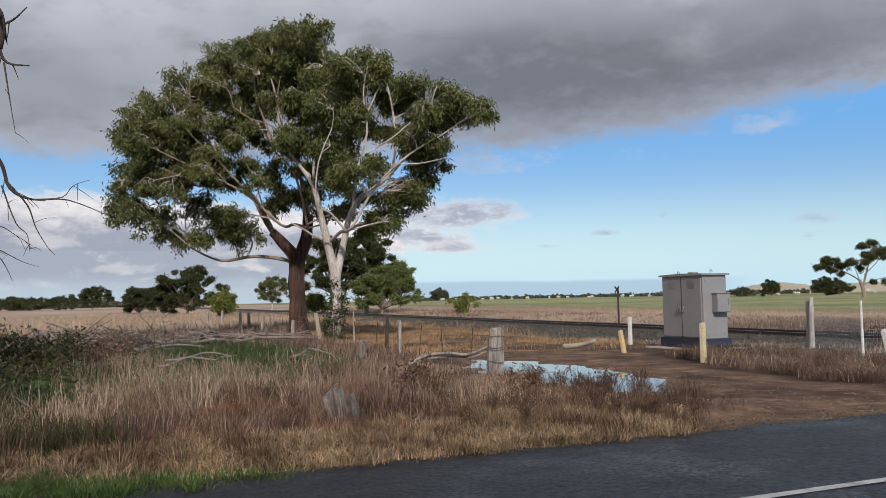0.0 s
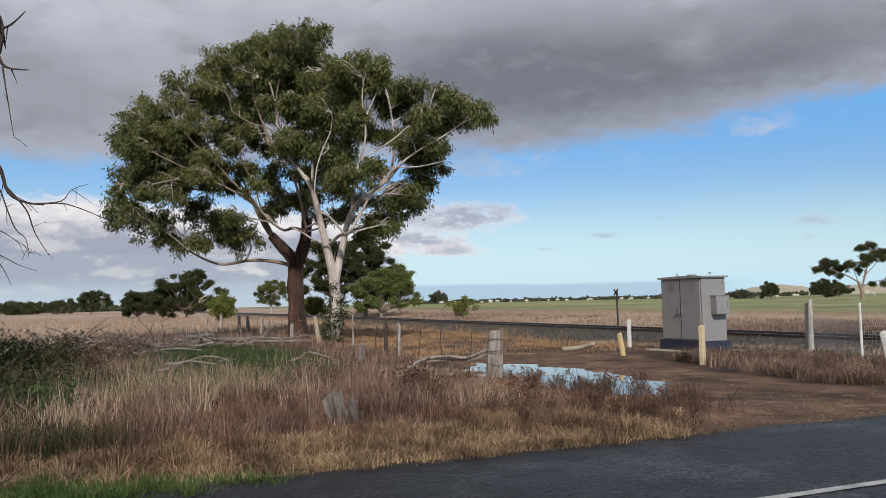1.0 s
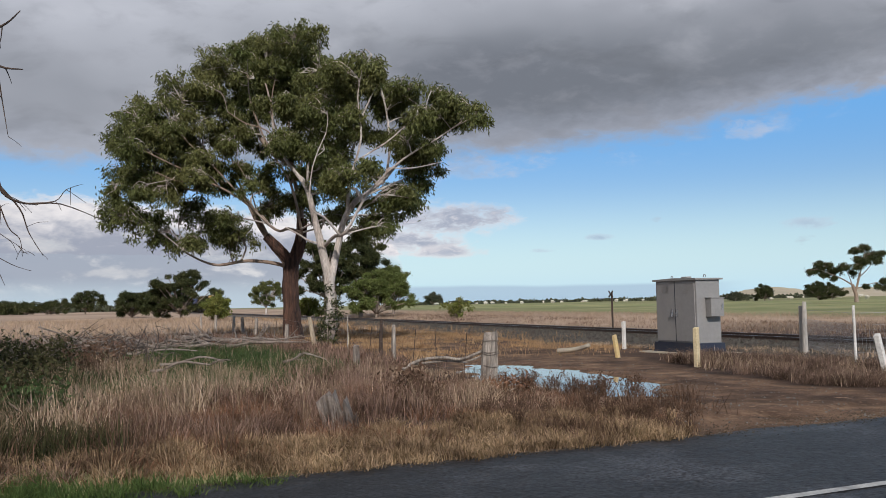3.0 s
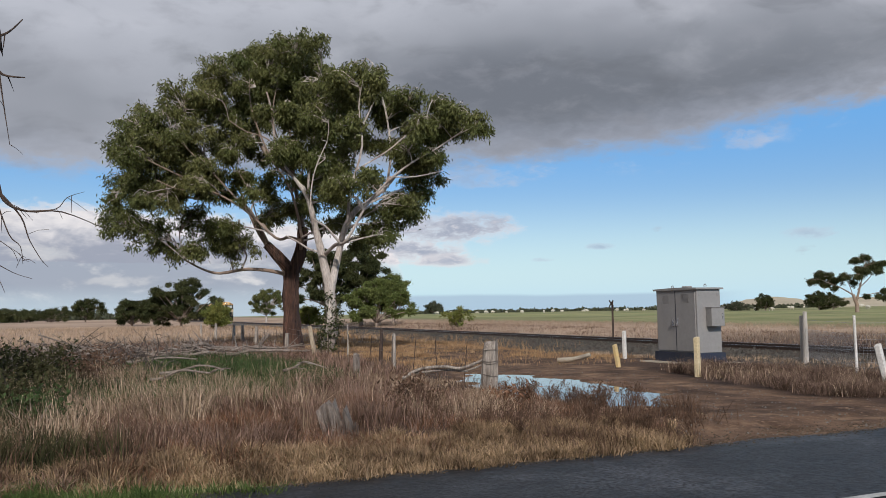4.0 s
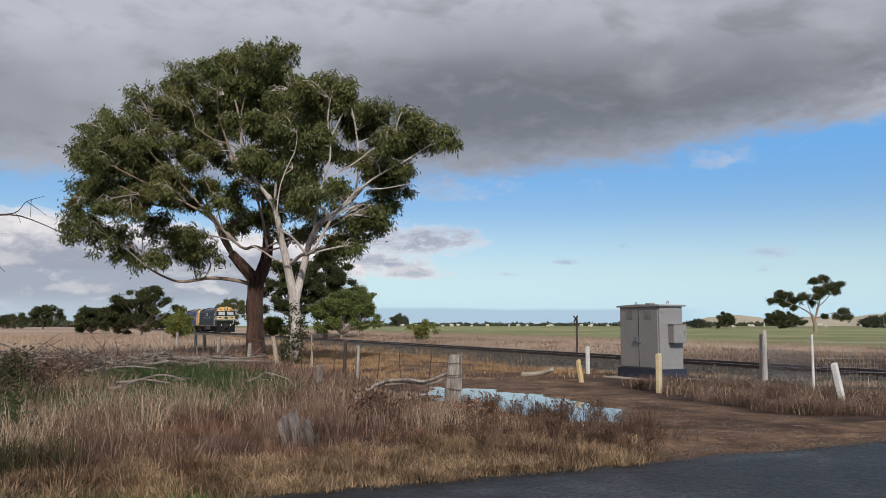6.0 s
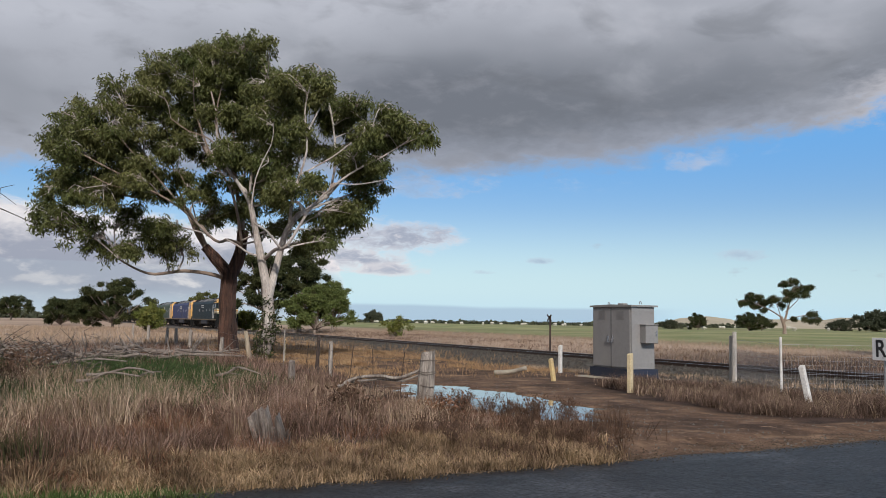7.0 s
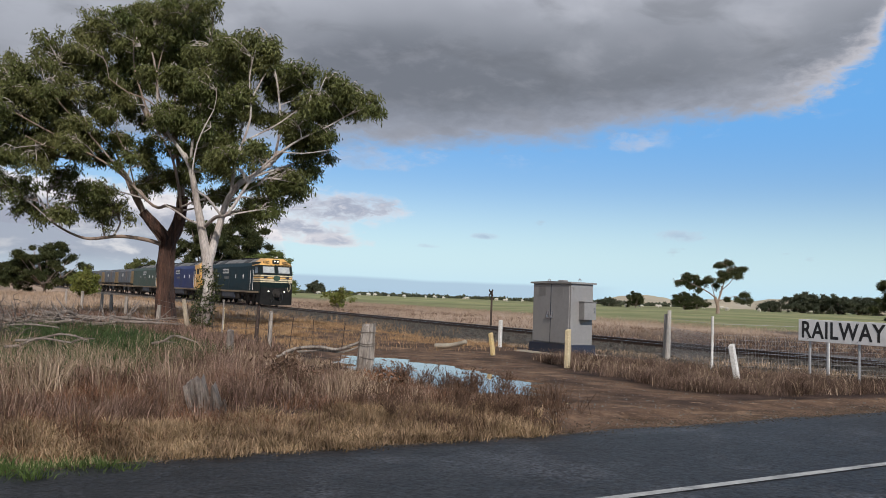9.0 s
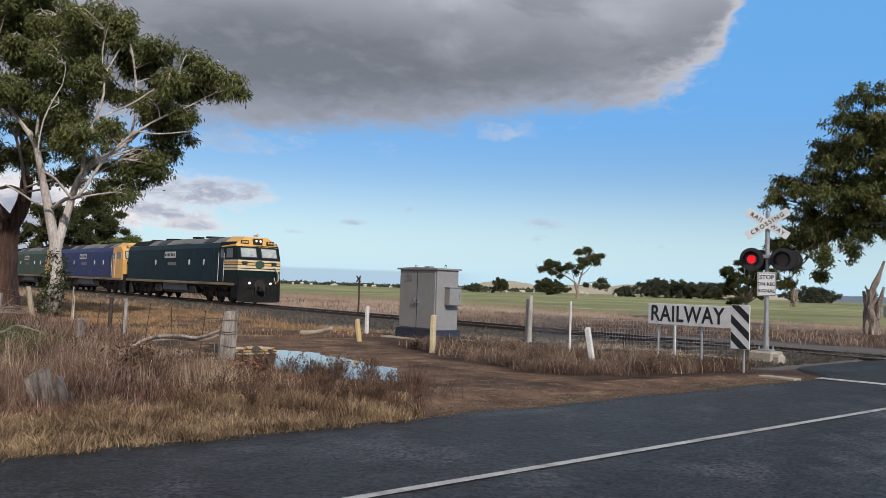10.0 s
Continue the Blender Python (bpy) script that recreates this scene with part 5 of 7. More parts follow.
# ---- trees ----
def limb(points, r0, r1, material, parent, name="limb", steps=4, sides=7, bm=None, rough=0.12):
    """A limb through the points, smoothed, tapering from r0 to r1."""
    pts = [Vector(p) for p in points]
    out = []
    for i in range(len(pts) - 1):
        p0, p1, p2, p3 = pts[max(i - 1, 0)], pts[i], pts[i + 1], pts[min(i + 2, len(pts) - 1)]
        for k in range(steps):
            t = k / steps
            out.append(0.5 * ((2 * p1) + (p2 - p0) * t + (2 * p0 - 5 * p1 + 4 * p2 - p3) * t * t + (3 * p1 - p0 - 3 * p2 + p3) * t ** 3))
    out.append(pts[-1])
    n = len(out) - 1
    rad = [r0 + (r1 - r0) * (k / n) ** 0.8 for k in range(n + 1)]
    b = tube(out, rad, sides, bm, wobble=rough)
    return out, rad, b


def sprigs(clumps, per_m2, leaves, rng, shell=0.55, squash=0.85, size=0.34, hang=0.5):
    """Leaf places: sprigs scattered through each clump (x, y, z, r), more of them towards its outside, each with hanging leaves."""
    out = []
    for cx, cy, cz, r in clumps:
        n = max(int(per_m2 * r * r * 12), 6)
        d = rng.normal(size=(n, 3))
        d /= np.linalg.norm(d, axis=1)[:, None]
        rad = r * (shell + (1 - shell) * rng.random(n)) * (0.8 + 0.35 * np.sin(d[:, 0] * 5 + cx) * np.cos(d[:, 1] * 4 + cz))
        p = d * rad[:, None]
        p[:, 2] *= squash
        p += np.array([cx, cy, cz])
        q = p[:, None] + rng.normal(size=(n, leaves, 3)) * size * np.array([1, 1, 0.8])
        q[:, :, 2] -= rng.random((n, leaves)) * size * hang
        out.append(q.reshape(-1, 3))
    return np.concatenate(out)


def reach(clump, nodes):
    """The nearest skeleton node lower than or level with the clump."""
    c = Vector(clump[:3])
    best = min(nodes, key=lambda q: (q[0] - c).length + 1.2 * max(0, q[0].z - c.z + 0.3))
    return best


def gum_tree(label, at, trunk, limbs, clumps, bark, limb_bark, twig_bark, leaf, seed, per=10.5, leaves=11, length=0.20, width=0.052, back=0.45, foliage=None, size=0.13, shag=0.1, big=1.0, fill=0, fill_from=5.5):
    """trunk, limbs: lists of (points, r0, r1), local; clumps: (x, y, z, r)."""
    e = tagged(new("gum_tree"), label, "tree")
    e.location = at
    rng = np.random.default_rng(seed)
    rr = random.Random(seed)
    nodes = []
    b = bmesh.new()
    for pts, r0, r1 in trunk:
        o, rad, _ = limb(pts, r0, r1, None, None, sides=24, steps=6, bm=b, rough=shag)
        nodes += list(zip(o, rad))[len(o) // 2:]
    part("trunk", b, bark, e, smooth=shag < 0.15)
    for pts, r0, r1 in limbs:
        first = Vector(pts[0])
        root, thick = min(nodes, key=lambda q: (q[0] - first).length + 2.0 * max(0, q[0].z - first.z + 0.4))
        if (root - first).length > 0.3:
            pts = [root, root.lerp(first, 0.5) + Vector((0, 0, 0.1)), *pts]
        o, rad, bm = limb(pts, r0, r1, None, None, sides=9)
        part("limb", bm, limb_bark, e, smooth=True)
        nodes += list(zip(o, rad))[2:]
    extra = []
    for cx, cy, cz, r in clumps:
        if rr.random() < back:
            extra.append((cx * 0.92 + rr.uniform(-0.4, 0.4), cy + rr.choice((-1, 1)) * rr.uniform(1.2, 2.8), cz + rr.uniform(-0.5, 0.2), r * rr.uniform(0.6, 0.85)))
    every = list(clumps) + extra
    upper = [q for q, _ in nodes if q.z > fill_from]
    for k in range(fill):
        q = rr.choice(upper) + Vector((rr.gauss(-0.1, 0.5), rr.gauss(0, 0.8), rr.gauss(0.25, 0.45)))
        every.append((q.x, q.y, q.z, rr.uniform(0.3, 0.6)))
    tw = bmesh.new()
    tufts = []
    for c in every:
        p, rad = reach(c, nodes)
        q = Vector(c[:3])
        midp = p.lerp(q, 0.5) + Vector((rr.uniform(-0.4, 0.4), rr.uniform(-0.4, 0.4), rr.uniform(-0.1, 0.45)))
        o, rads, _ = limb([p, midp, q], min(rad * 0.7, 0.055 * big), 0.02 * big, None, None, bm=tw, sides=6)
        many = 21 if c[3] > 0.62 else 13
        for k in range(many):
            d = Vector((rr.gauss(0, 1), rr.gauss(0, 1), rr.gauss(0.45, 0.65))).normalized() * c[3] * rr.uniform(0.45, 1.15)
            d.z *= 0.85
            s = o[rr.randrange(len(o) // 2, len(o))]
            end = q + d
            limb([s, s.lerp(end, 0.55) + Vector((0, 0, rr.uniform(-0.05, 0.25))), end], 0.024 * big, 0.008 * big, None, None, bm=tw, sides=4, steps=2)
            tufts.append((end.x, end.y, end.z - 0.05 * c[3], c[3] * rr.uniform(0.14, 0.36)))
    tagged(part("branchwork", tw, twig_bark, e, smooth=True), kind="stuff")
    pts = sprigs(tufts, per, leaves, rng, 0.2, 0.7, size, 1.5)
    crown = part("crown", leaf_mesh("crown", pts, length, width, 0.5, leaf, seed), None, e)
    if foliage is not None:
        pts = sprigs(foliage, per * 2.6, leaves, rng, 0.3, 0.95, 0.12, 0.6)
        part("ivy", leaf_mesh("ivy", pts, 0.15, 0.05, 0.4, M["leaf_dark"], seed + 5), None, e, "grey-green leafy growth on the lower trunk")
    return e


T1 = (7.9, 37.3, 0.0)
T2 = (7.75, 31.4, 0.0)
gum_tree("tall gum tree with shaggy red-brown bark and a broad olive crown", T1,
         [([(0.02, 0, -0.25), (-0.01, 0, 0.25), (-0.06, 0.01, 0.95)], 0.60, 0.36), ([(0, 0, -0.2), (-0.06, 0.01, 0.92), (-0.15, 0.03, 2.49), (-0.04, 0.01, 3.67)], 0.41, 0.33), ([(-0.04, 0.01, 3.54), (-0.74, 0.15, 4.34), (-1.2, 0.23, 4.86)], 0.27, 0.2), ([(-0.02, 0.0, 3.54), (0.32, -0.07, 4.59), (0.41, -0.09, 5.65)], 0.3, 0.22)],
         [([(-1.15, 0.22, 4.81), (-1.49, 0.29, 5.52), (-2.12, 0.39, 6.57), (-3.74, 0.6, 7.72), (-5.21, 0.73, 8.66), (-6.41, 0.8, 9.17)], 0.19, 0.03), ([(-0.2, 0.04, 3.28), (-1.5, 0.29, 5.26), (-2.24, 0.41, 6.96), (-2.61, 0.46, 8.01), (-2.86, 0.49, 9.32)], 0.12, 0.02), ([(0.41, -0.09, 5.55), (0.24, -0.05, 6.72), (0.04, -0.01, 7.78), (-0.19, 0.04, 10.46), (-0.56, 0.11, 12.34)], 0.215, 0.03), ([(-0.07, 0.01, 3.28), (-0.75, 0.15, 3.57), (-2.01, 0.37, 3.71), (-3.25, 0.54, 3.52), (-3.99, 0.63, 3.7), (-4.72, 0.69, 4.09)], 0.14, 0.04), ([(0.1, -0.02, 8.05), (-1.22, 0.24, 9.1), (-1.72, 0.32, 10.42), (-1.97, 0.36, 12.01)], 0.14, 0.04), ([(-2.49, 0.44, 6.96), (-4.23, 0.65, 6.92), (-5.69, 0.76, 7.15), (-6.88, 0.81, 6.98)], 0.1, 0.03), ([(0.41, -0.09, 6.18), (0.81, -0.18, 8.32), (1.22, -0.28, 10.76)], 0.12, 0.04), ([(-0.11, -2.23, 4.97), (-0.54, -2.14, 6.96), (-1.52, -1.95, 8.69), (-2.21, -1.83, 10.54), (-2.33, -1.81, 11.8)], 0.1, 0.02), ([(-0.31, -2.19, 7.22), (-0.85, -2.07, 8.71), (-1.35, -1.98, 10.21), (-1.13, -2.02, 11.88)], 0.075, 0.02), ([(-0.26, -2.2, 7.47), (0.27, -2.32, 8.88), (0.66, -2.41, 10.55), (0.61, -2.4, 11.58)], 0.07, 0.02), ([(-1.22, -2.0, 4.96), (-2.65, -1.76, 6.28), (-4.4, -1.55, 7.2), (-6.22, -1.42, 8.07), (-7.0, -1.39, 8.49)], 0.085, 0.02), ([(-2.53, -1.78, 6.28), (-3.6, -1.63, 7.48), (-4.78, -1.51, 8.64), (-5.48, -1.46, 9.45)], 0.06, 0.02), ([(-0.8, -2.08, 8.46), (-1.53, -1.94, 9.31), (-2.48, -1.79, 9.64), (-3.19, -1.69, 10.1)], 0.05, 0.02), ([(-4.05, -1.58, 7.09), (-5.19, -1.48, 6.99), (-6.09, -1.42, 7.35)], 0.04, 0.02), ([(-1.94, -1.87, 5.68), (-2.31, -1.81, 6.91), (-2.8, -1.74, 7.88)], 0.05, 0.02)],
         [(-0.6, 0.3, 14.0, 0.85), (0.45, -0.4, 13.8, 0.8), (-1.6, 0.2, 13.8, 0.75), (1.3, 0.2, 13.2, 0.8), (2.0, -0.5, 12.5, 0.75), (1.1, 0.5, 12.2, 0.8), (2.6, 0.4, 11.7, 0.7), (0.0, -0.8, 12.7, 0.8), (-0.81, -1.19, 13.27, 1.18), (-2.21, -0.45, 13.09, 1.15), (0.75, 0.78, 13.1, 1.05), (-3.45, 0.83, 12.41, 1.24), (-4.95, -0.59, 11.05, 1.18), (-6.3, 0.58, 10.16, 1.22), (-7.12, 0.75, 8.99, 1.01), (-5.64, -0.33, 9.12, 1.14), (-6.86, 1.56, 7.61, 1.09), (-5.76, -0.47, 6.59, 0.93), (-7.4, 0.48, 5.74, 0.9), (-6.16, 0.84, 5.23, 0.85), (-4.13, 0.42, 8.97, 1.06), (-3.2, 0.82, 10.82, 1.24), (-1.33, 1.03, 11.97, 1.2), (-3.45, 2.04, 5.52, 1.22), (-2.6, -0.24, 4.85, 0.94), (-4.56, 1.16, 4.51, 0.86), (-4.79, 1.33, 8.18, 0.98), (-0.86, -0.5, 6.1, 0.84), (-0.98, 1.24, 12.08, 0.6), (0.15, 0.16, 11.79, 0.64), (0.92, -1.16, 11.14, 0.62), (-2.25, -0.2, 11.06, 0.63), (-1.51, -0.38, 10.43, 0.47), (0.55, -0.53, 10.18, 0.58), (1.67, 0.73, 10.13, 0.6), (-2.36, -1.07, 9.42, 0.51), (-3.17, 0.07, 8.94, 0.63), (1.77, 0.66, 12.23, 0.66), (2.5, 0.3, 12.4, 0.66), (-3.54, 0.95, 8.02, 0.59), (-0.4, -1.28, 10.33, 0.41), (0.54, -0.64, 8.82, 0.53), (-1.14, 1.58, 9.1, 0.44), (0.53, 1.64, 6.72, 0.67), (2.13, 0.26, 6.9, 0.71), (1.14, -1.52, 5.59, 0.62), (-0.58, 1.5, 6.38, 0.5), (-3.94, -0.61, 6.99, 0.52), (-3.62, 0.0, 12.15, 0.79), (-4.68, 0.16, 11.21, 0.84), (-3.58, 0.17, 10.96, 0.9), (-5.78, -0.62, 10.3, 0.87), (-6.9, -0.32, 9.82, 0.83), (-7.41, 1.74, 9.32, 0.82), (-6.64, -0.72, 8.28, 0.82), (-5.46, 0.36, 9.2, 0.9), (-4.53, -1.12, 9.73, 0.86), (-1.97, 0.22, 13.39, 0.74), (-1.09, -1.3, 13.31, 0.67), (0.1, -1.74, 13.22, 0.66), (1.5, 0.77, 13.15, 0.71), (-1.61, -0.77, 12.56, 0.67), (0.2, 1.1, 13.3, 0.77), (0.93, -1.07, 12.37, 0.73), (-7.36, 1.9, 7.8, 0.71), (-6.57, 0.59, 7.39, 0.69), (-5.59, 1.37, 7.83, 0.7), (-7.42, 2.53, 6.33, 0.61), (-7.69, -0.23, 6.71, 0.57), (-4.47, 1.14, 6.17, 0.76), (-3.47, -0.94, 5.47, 0.77)],
         M["bark_brown"], M["bark_tan"], M["bark_white"], M["leaf"], 11, shag=0.3, back=0.5, fill=52, fill_from=6.8, per=8.6)
gum_tree("pale-barked forked gum tree with ivy round its lower trunk", T2,
         [([(0, 0, -0.2), (0.4, -0.1, 0.98), (0.33, -0.08, 2.32), (0.21, -0.05, 3.11), (-0.17, 0.04, 4.8), (-0.48, 0.11, 6.16), (-0.9, 0.21, 6.84)], 0.3, 0.07), ([(0.33, -0.08, 2.32), (0.6, -0.15, 3.67), (0.96, -0.25, 5.13), (1.58, -0.43, 5.93)], 0.17, 0.09)],
         [([(1.58, -0.43, 5.88), (2.45, -0.71, 6.61), (3.33, -1.01, 7.63), (4.62, -1.52, 8.53), (5.37, -1.84, 8.97)], 0.13, 0.03), ([(1.03, -0.27, 5.25), (1.16, -0.31, 7.3), (1.51, -0.41, 8.91), (1.42, -0.39, 10.53)], 0.11, 0.03), ([(2.45, -0.71, 6.56), (2.69, -0.79, 7.98), (2.5, -0.72, 9.84), (2.08, -0.59, 11.23)], 0.08, 0.03), ([(-0.84, 0.2, 6.77), (-1.65, 0.36, 7.96), (-1.86, 0.4, 9.55), (-2.07, 0.44, 10.45)], 0.1, 0.03), ([(-0.48, 0.11, 6.16), (-0.35, 0.09, 7.75), (0.53, -0.14, 9.37), (0.77, -0.2, 10.76)], 0.09, 0.03), ([(0.15, -0.04, 4.01), (-0.39, 0.09, 4.13), (-0.92, 0.21, 4.47), (-1.35, 0.3, 4.69)], 0.07, 0.03), ([(1.58, -0.43, 5.88), (2.66, -0.78, 6.37), (3.74, -1.17, 6.82), (4.49, -1.46, 7.15)], 0.07, 0.02), ([(0.45, -2.19, 4.35), (1.29, -2.44, 5.85), (2.5, -2.84, 7.05), (3.7, -3.3, 7.81), (4.6, -3.68, 8.47)], 0.085, 0.018), ([(0.58, -2.23, 6.16), (1.02, -2.35, 7.9), (0.91, -2.32, 9.42), (1.11, -2.38, 10.64)], 0.075, 0.018), ([(0.88, -2.31, 7.03), (1.89, -2.63, 7.69), (2.6, -2.88, 8.31), (3.31, -3.14, 8.91)], 0.05, 0.018), ([(-0.82, -1.86, 5.29), (-0.74, -1.88, 6.78), (-0.24, -2.0, 8.08)], 0.05, 0.018), ([(1.0, -2.35, 8.55), (1.48, -2.5, 9.65), (1.99, -2.66, 10.44)], 0.04, 0.018), ([(2.1, -2.7, 6.72), (2.9, -2.99, 6.72), (3.9, -3.38, 6.94)], 0.04, 0.018)],
         [(0.39, -1.75, 10.48, 0.77), (2.45, 0.86, 10.75, 0.76), (0.38, -0.76, 9.78, 0.84), (3.27, -1.63, 10.09, 0.8), (2.94, 0.45, 9.79, 0.7), (4.78, -1.29, 9.36, 0.68), (4.0, -1.37, 8.91, 0.63), (1.75, 0.43, 8.75, 0.65), (-0.58, -1.41, 8.99, 0.82), (1.12, 0.39, 7.18, 0.74), (0.18, -0.46, 6.33, 0.63), (2.78, -2.21, 7.72, 0.65), (4.47, -0.9, 7.12, 0.55), (3.77, 0.29, 6.21, 0.66), (2.14, -1.59, 5.53, 0.7), (2.16, -0.18, 4.87, 0.64), (-0.18, -0.62, 7.97, 0.67), (2.03, 0.24, 6.97, 0.6), (2.27, -0.78, 8.3, 0.45), (4.72, -2.88, 9.32, 0.57), (6.02, -1.08, 9.26, 0.42), (4.03, -2.8, 9.73, 0.52), (3.32, -1.22, 5.54, 0.54), (1.84, -2.13, 4.51, 0.47), (3.78, -1.29, 6.47, 0.45), (4.09, 0.19, 9.36, 0.47), (4.61, -0.46, 8.91, 0.47), (1.42, -0.48, 8.52, 0.41), (3.35, 0.59, 10.36, 0.52), (4.34, -1.44, 7.87, 0.36), (3.61, -2.05, 7.48, 0.4), (1.17, -1.66, 10.96, 0.52), (2.7, 0.39, 10.6, 0.61), (1.35, 0.1, 11.15, 0.62), (1.9, -0.6, 10.5, 0.55), (-0.2, 0.6, 11.0, 0.6), (0.34, -1.39, 10.6, 0.61), (3.55, -0.62, 9.9, 0.55), (4.6, -0.2, 9.5, 0.5), (4.75, -2.51, 8.95, 0.53), (0.49, 0.81, 7.29, 0.6), (0.65, -1.6, 6.69, 0.56), (2.81, -2.6, 5.8, 0.51), (2.73, -0.14, 5.18, 0.51), (3.52, -1.35, 7.14, 0.45), (1.92, 1.16, 6.0, 0.57)],
         M["bark_white"], M["bark_white"], M["bark_white"], M["leaf"], 12, shag=0.14, back=0.3, fill=16, fill_from=7.5, per=7.6,
         foliage=[(0.1 + 0.30 * min(k / 9, 1) + 0.20 * math.sin(k * 2.1), -0.15 + 0.2 * math.cos(k * 1.7), 0.1 + 2.2 * k / 17, 0.28 - 0.006 * k) for k in range(18)])


def far_tree(label, x, y, height, spread, leaf, seed, name="tree", open_=0.0, trunk_share=0.35, bark="bark_grey", lean=0.0, coarse=1.0, n=62):
    """A rounded paddock tree: forked trunk and a crown of uneven clumps."""
    e = tagged(new(name), label, "tree")
    z0 = float(land(x, y))
    e.location = (x, y, z0 - 0.1)
    rr, rng = random.Random(seed), np.random.default_rng(seed)
    H, R = height, spread / 2
    t0 = H * trunk_share
    b = bmesh.new()
    tr = H * 0.022 + 0.06
    fork = Vector((lean * t0, 0, t0 * 0.75))
    limb([(0, 0, 0), (lean * t0 * 0.5, 0, t0 * 0.4), fork], tr, tr * 0.75, None, None, bm=b, sides=8)
    clumps = []
    ph = rr.uniform(0, 6.28)
    low = t0 * 0.8
    zc, hz = (H + low) / 2, (H - low) / 2
    for k in range(n):
        a = k * 2.4 + rr.uniform(-0.4, 0.4)
        zz = 0.98 - 1.75 * (k + 0.5) / n
        f = (math.sqrt(1 - zz * zz) if zz > 0 else 1.0) * rr.uniform(0.35, 1.2) * (1 + 0.22 * math.sin(2 * a + ph) + 0.15 * math.sin(3 * a - ph))
        r = min(R, hz * 1.3) * rr.uniform(0.09, 0.25) * (1 - 0.3 * open_)
        clumps.append((lean * H * 0.5 + math.cos(a) * R * f * 0.74, math.sin(a) * R * f * 0.74, zc + hz * (0.74 if zz > 0 else 1.05) * zz * (0.85 + 0.25 * math.sin(a + ph)) + hz * rr.uniform(-0.2, 0.16), r))
    for c in clumps[::2]:
        limb([fork, fork.lerp(Vector(c[:3]), 0.5) + Vector((0, 0, rr.uniform(-0.3, 0.5))), c[:3]], tr * 0.5, 0.04, None, None, bm=b, sides=5, steps=3)
    part("trunk", b, M[bark], e, smooth=True)
    ls = 0.23 * coarse
    pts = sprigs(clumps, 11 / coarse ** 2, 9, rng, shell=0.15, squash=0.5, size=0.17 * coarse, hang=0.6)
    part("crown", leaf_mesh("crown", pts, ls * 1.3, ls * 0.55, 0.3, leaf, seed), None, e)
    return e


def bearing(az, d):
    return d * math.sin(radians(az)), d * math.cos(radians(az))


GREEN_ROUND = "rounded dark green gum tree standing in the paddock"
far_tree(GREEN_ROUND, *bearing(16.6, 112), 12.4, 10.0, M["leaf_dark"], 31, trunk_share=0.25)
far_tree(GREEN_ROUND, *bearing(18.9, 118), 8.0, 6.5, M["leaf_bright"], 32, trunk_share=0.2)
far_tree(GREEN_ROUND, *bearing(17.7, 104), 6.8, 9.0, M["leaf_bright"], 33, trunk_share=0.12)
far_tree(GREEN_ROUND, *bearing(14.2, 108), 11.4, 9.0, M["leaf_dark"], 38)
far_tree("open-crowned grey-green gum tree beyond the railway", *bearing(10.1, 150), 7.0, 7.0, M["leaf"], 34, open_=0.6, bark='bark_white')
far_tree("yellow-green shrubby tree beyond the railway", *bearing(12.9, 120), 3.4, 4.5, M["leaf_yellow"], 35, trunk_share=0.15)
far_tree("yellow-green leafy shrub beside the far side of the line", *bearing(23.4, 84), 2.4, 2.8, M["leaf_yellow"], 36, trunk_share=0.12, open_=0.9, n=20)
far_tree(GREEN_ROUND, *bearing(4.5, 125), 7.6, 10.0, M["leaf_dark"], 40, trunk_share=0.14)
far_tree(GREEN_ROUND, *bearing(3.0, 128), 5.6, 6.0, M["leaf_dark"], 41, trunk_share=0.08)
far_tree(GREEN_ROUND, *bearing(1.4, 150), 5.2, 7.5, M["leaf_dark"], 42, trunk_share=0.08)
far_tree("young yellow-green tree in dry grass beside the line", *bearing(6.8, 92), 3.3, 3.0, M["leaf_yellow"], 43, trunk_share=0.15)
far_tree(GREEN_ROUND, *bearing(-1.4, 230), 6.8, 10.0, M["leaf_dark"], 44, open_=0.3, coarse=1.5, trunk_share=0.2)
far_tree(GREEN_ROUND, *bearing(-3.4, 250), 4.5, 12.0, M["leaf_dark"], 45, coarse=1.6, trunk_share=0.08)
far_tree(GREEN_ROUND, *bearing(-4.8, 260), 4.2, 10.0, M["leaf_dark"], 46, coarse=1.6, trunk_share=0.08)
far_tree(GREEN_ROUND, *bearing(-6.2, 240), 4.0, 9.0, M["leaf_dark"], 47, coarse=1.6, trunk_share=0.08)
far_tree(GREEN_ROUND, *bearing(47.3, 230), 5.2, 8.5, M["leaf_dark"], 51, coarse=1.2, trunk_share=0.15)
far_tree(GREEN_ROUND, *bearing(44.1, 260), 5.4, 7.0, M["leaf_dark"], 52, coarse=1.2, open_=0.4, trunk_share=0.15)
far_tree(GREEN_ROUND, *bearing(42.3, 270), 3.2, 8.0, M["leaf_far"], 53, coarse=1.5, trunk_share=0.15)
far_tree(GREEN_ROUND, *bearing(48.1, 235), 4.4, 9.0, M["leaf_dark"], 54, coarse=1.2, trunk_share=0.15)
far_tree("small pair of paddock trees on the skyline", *bearing(21.7, 300), 5.0, 8.0, M["leaf_far"], 55, coarse=1.6, trunk_share=0.15)
far_tree(GREEN_ROUND, *bearing(54.7, 270), 7.0, 15.0, M["leaf_far"], 60, coarse=1.6, trunk_share=0.03)
far_tree(GREEN_ROUND, *bearing(55.7, 270), 6.0, 15.0, M["leaf_far"], 61, coarse=1.6, trunk_share=0.03)
far_tree(GREEN_ROUND, *bearing(56.8, 270), 6.5, 15.0, M["leaf_far"], 62, coarse=1.6, trunk_share=0.03)
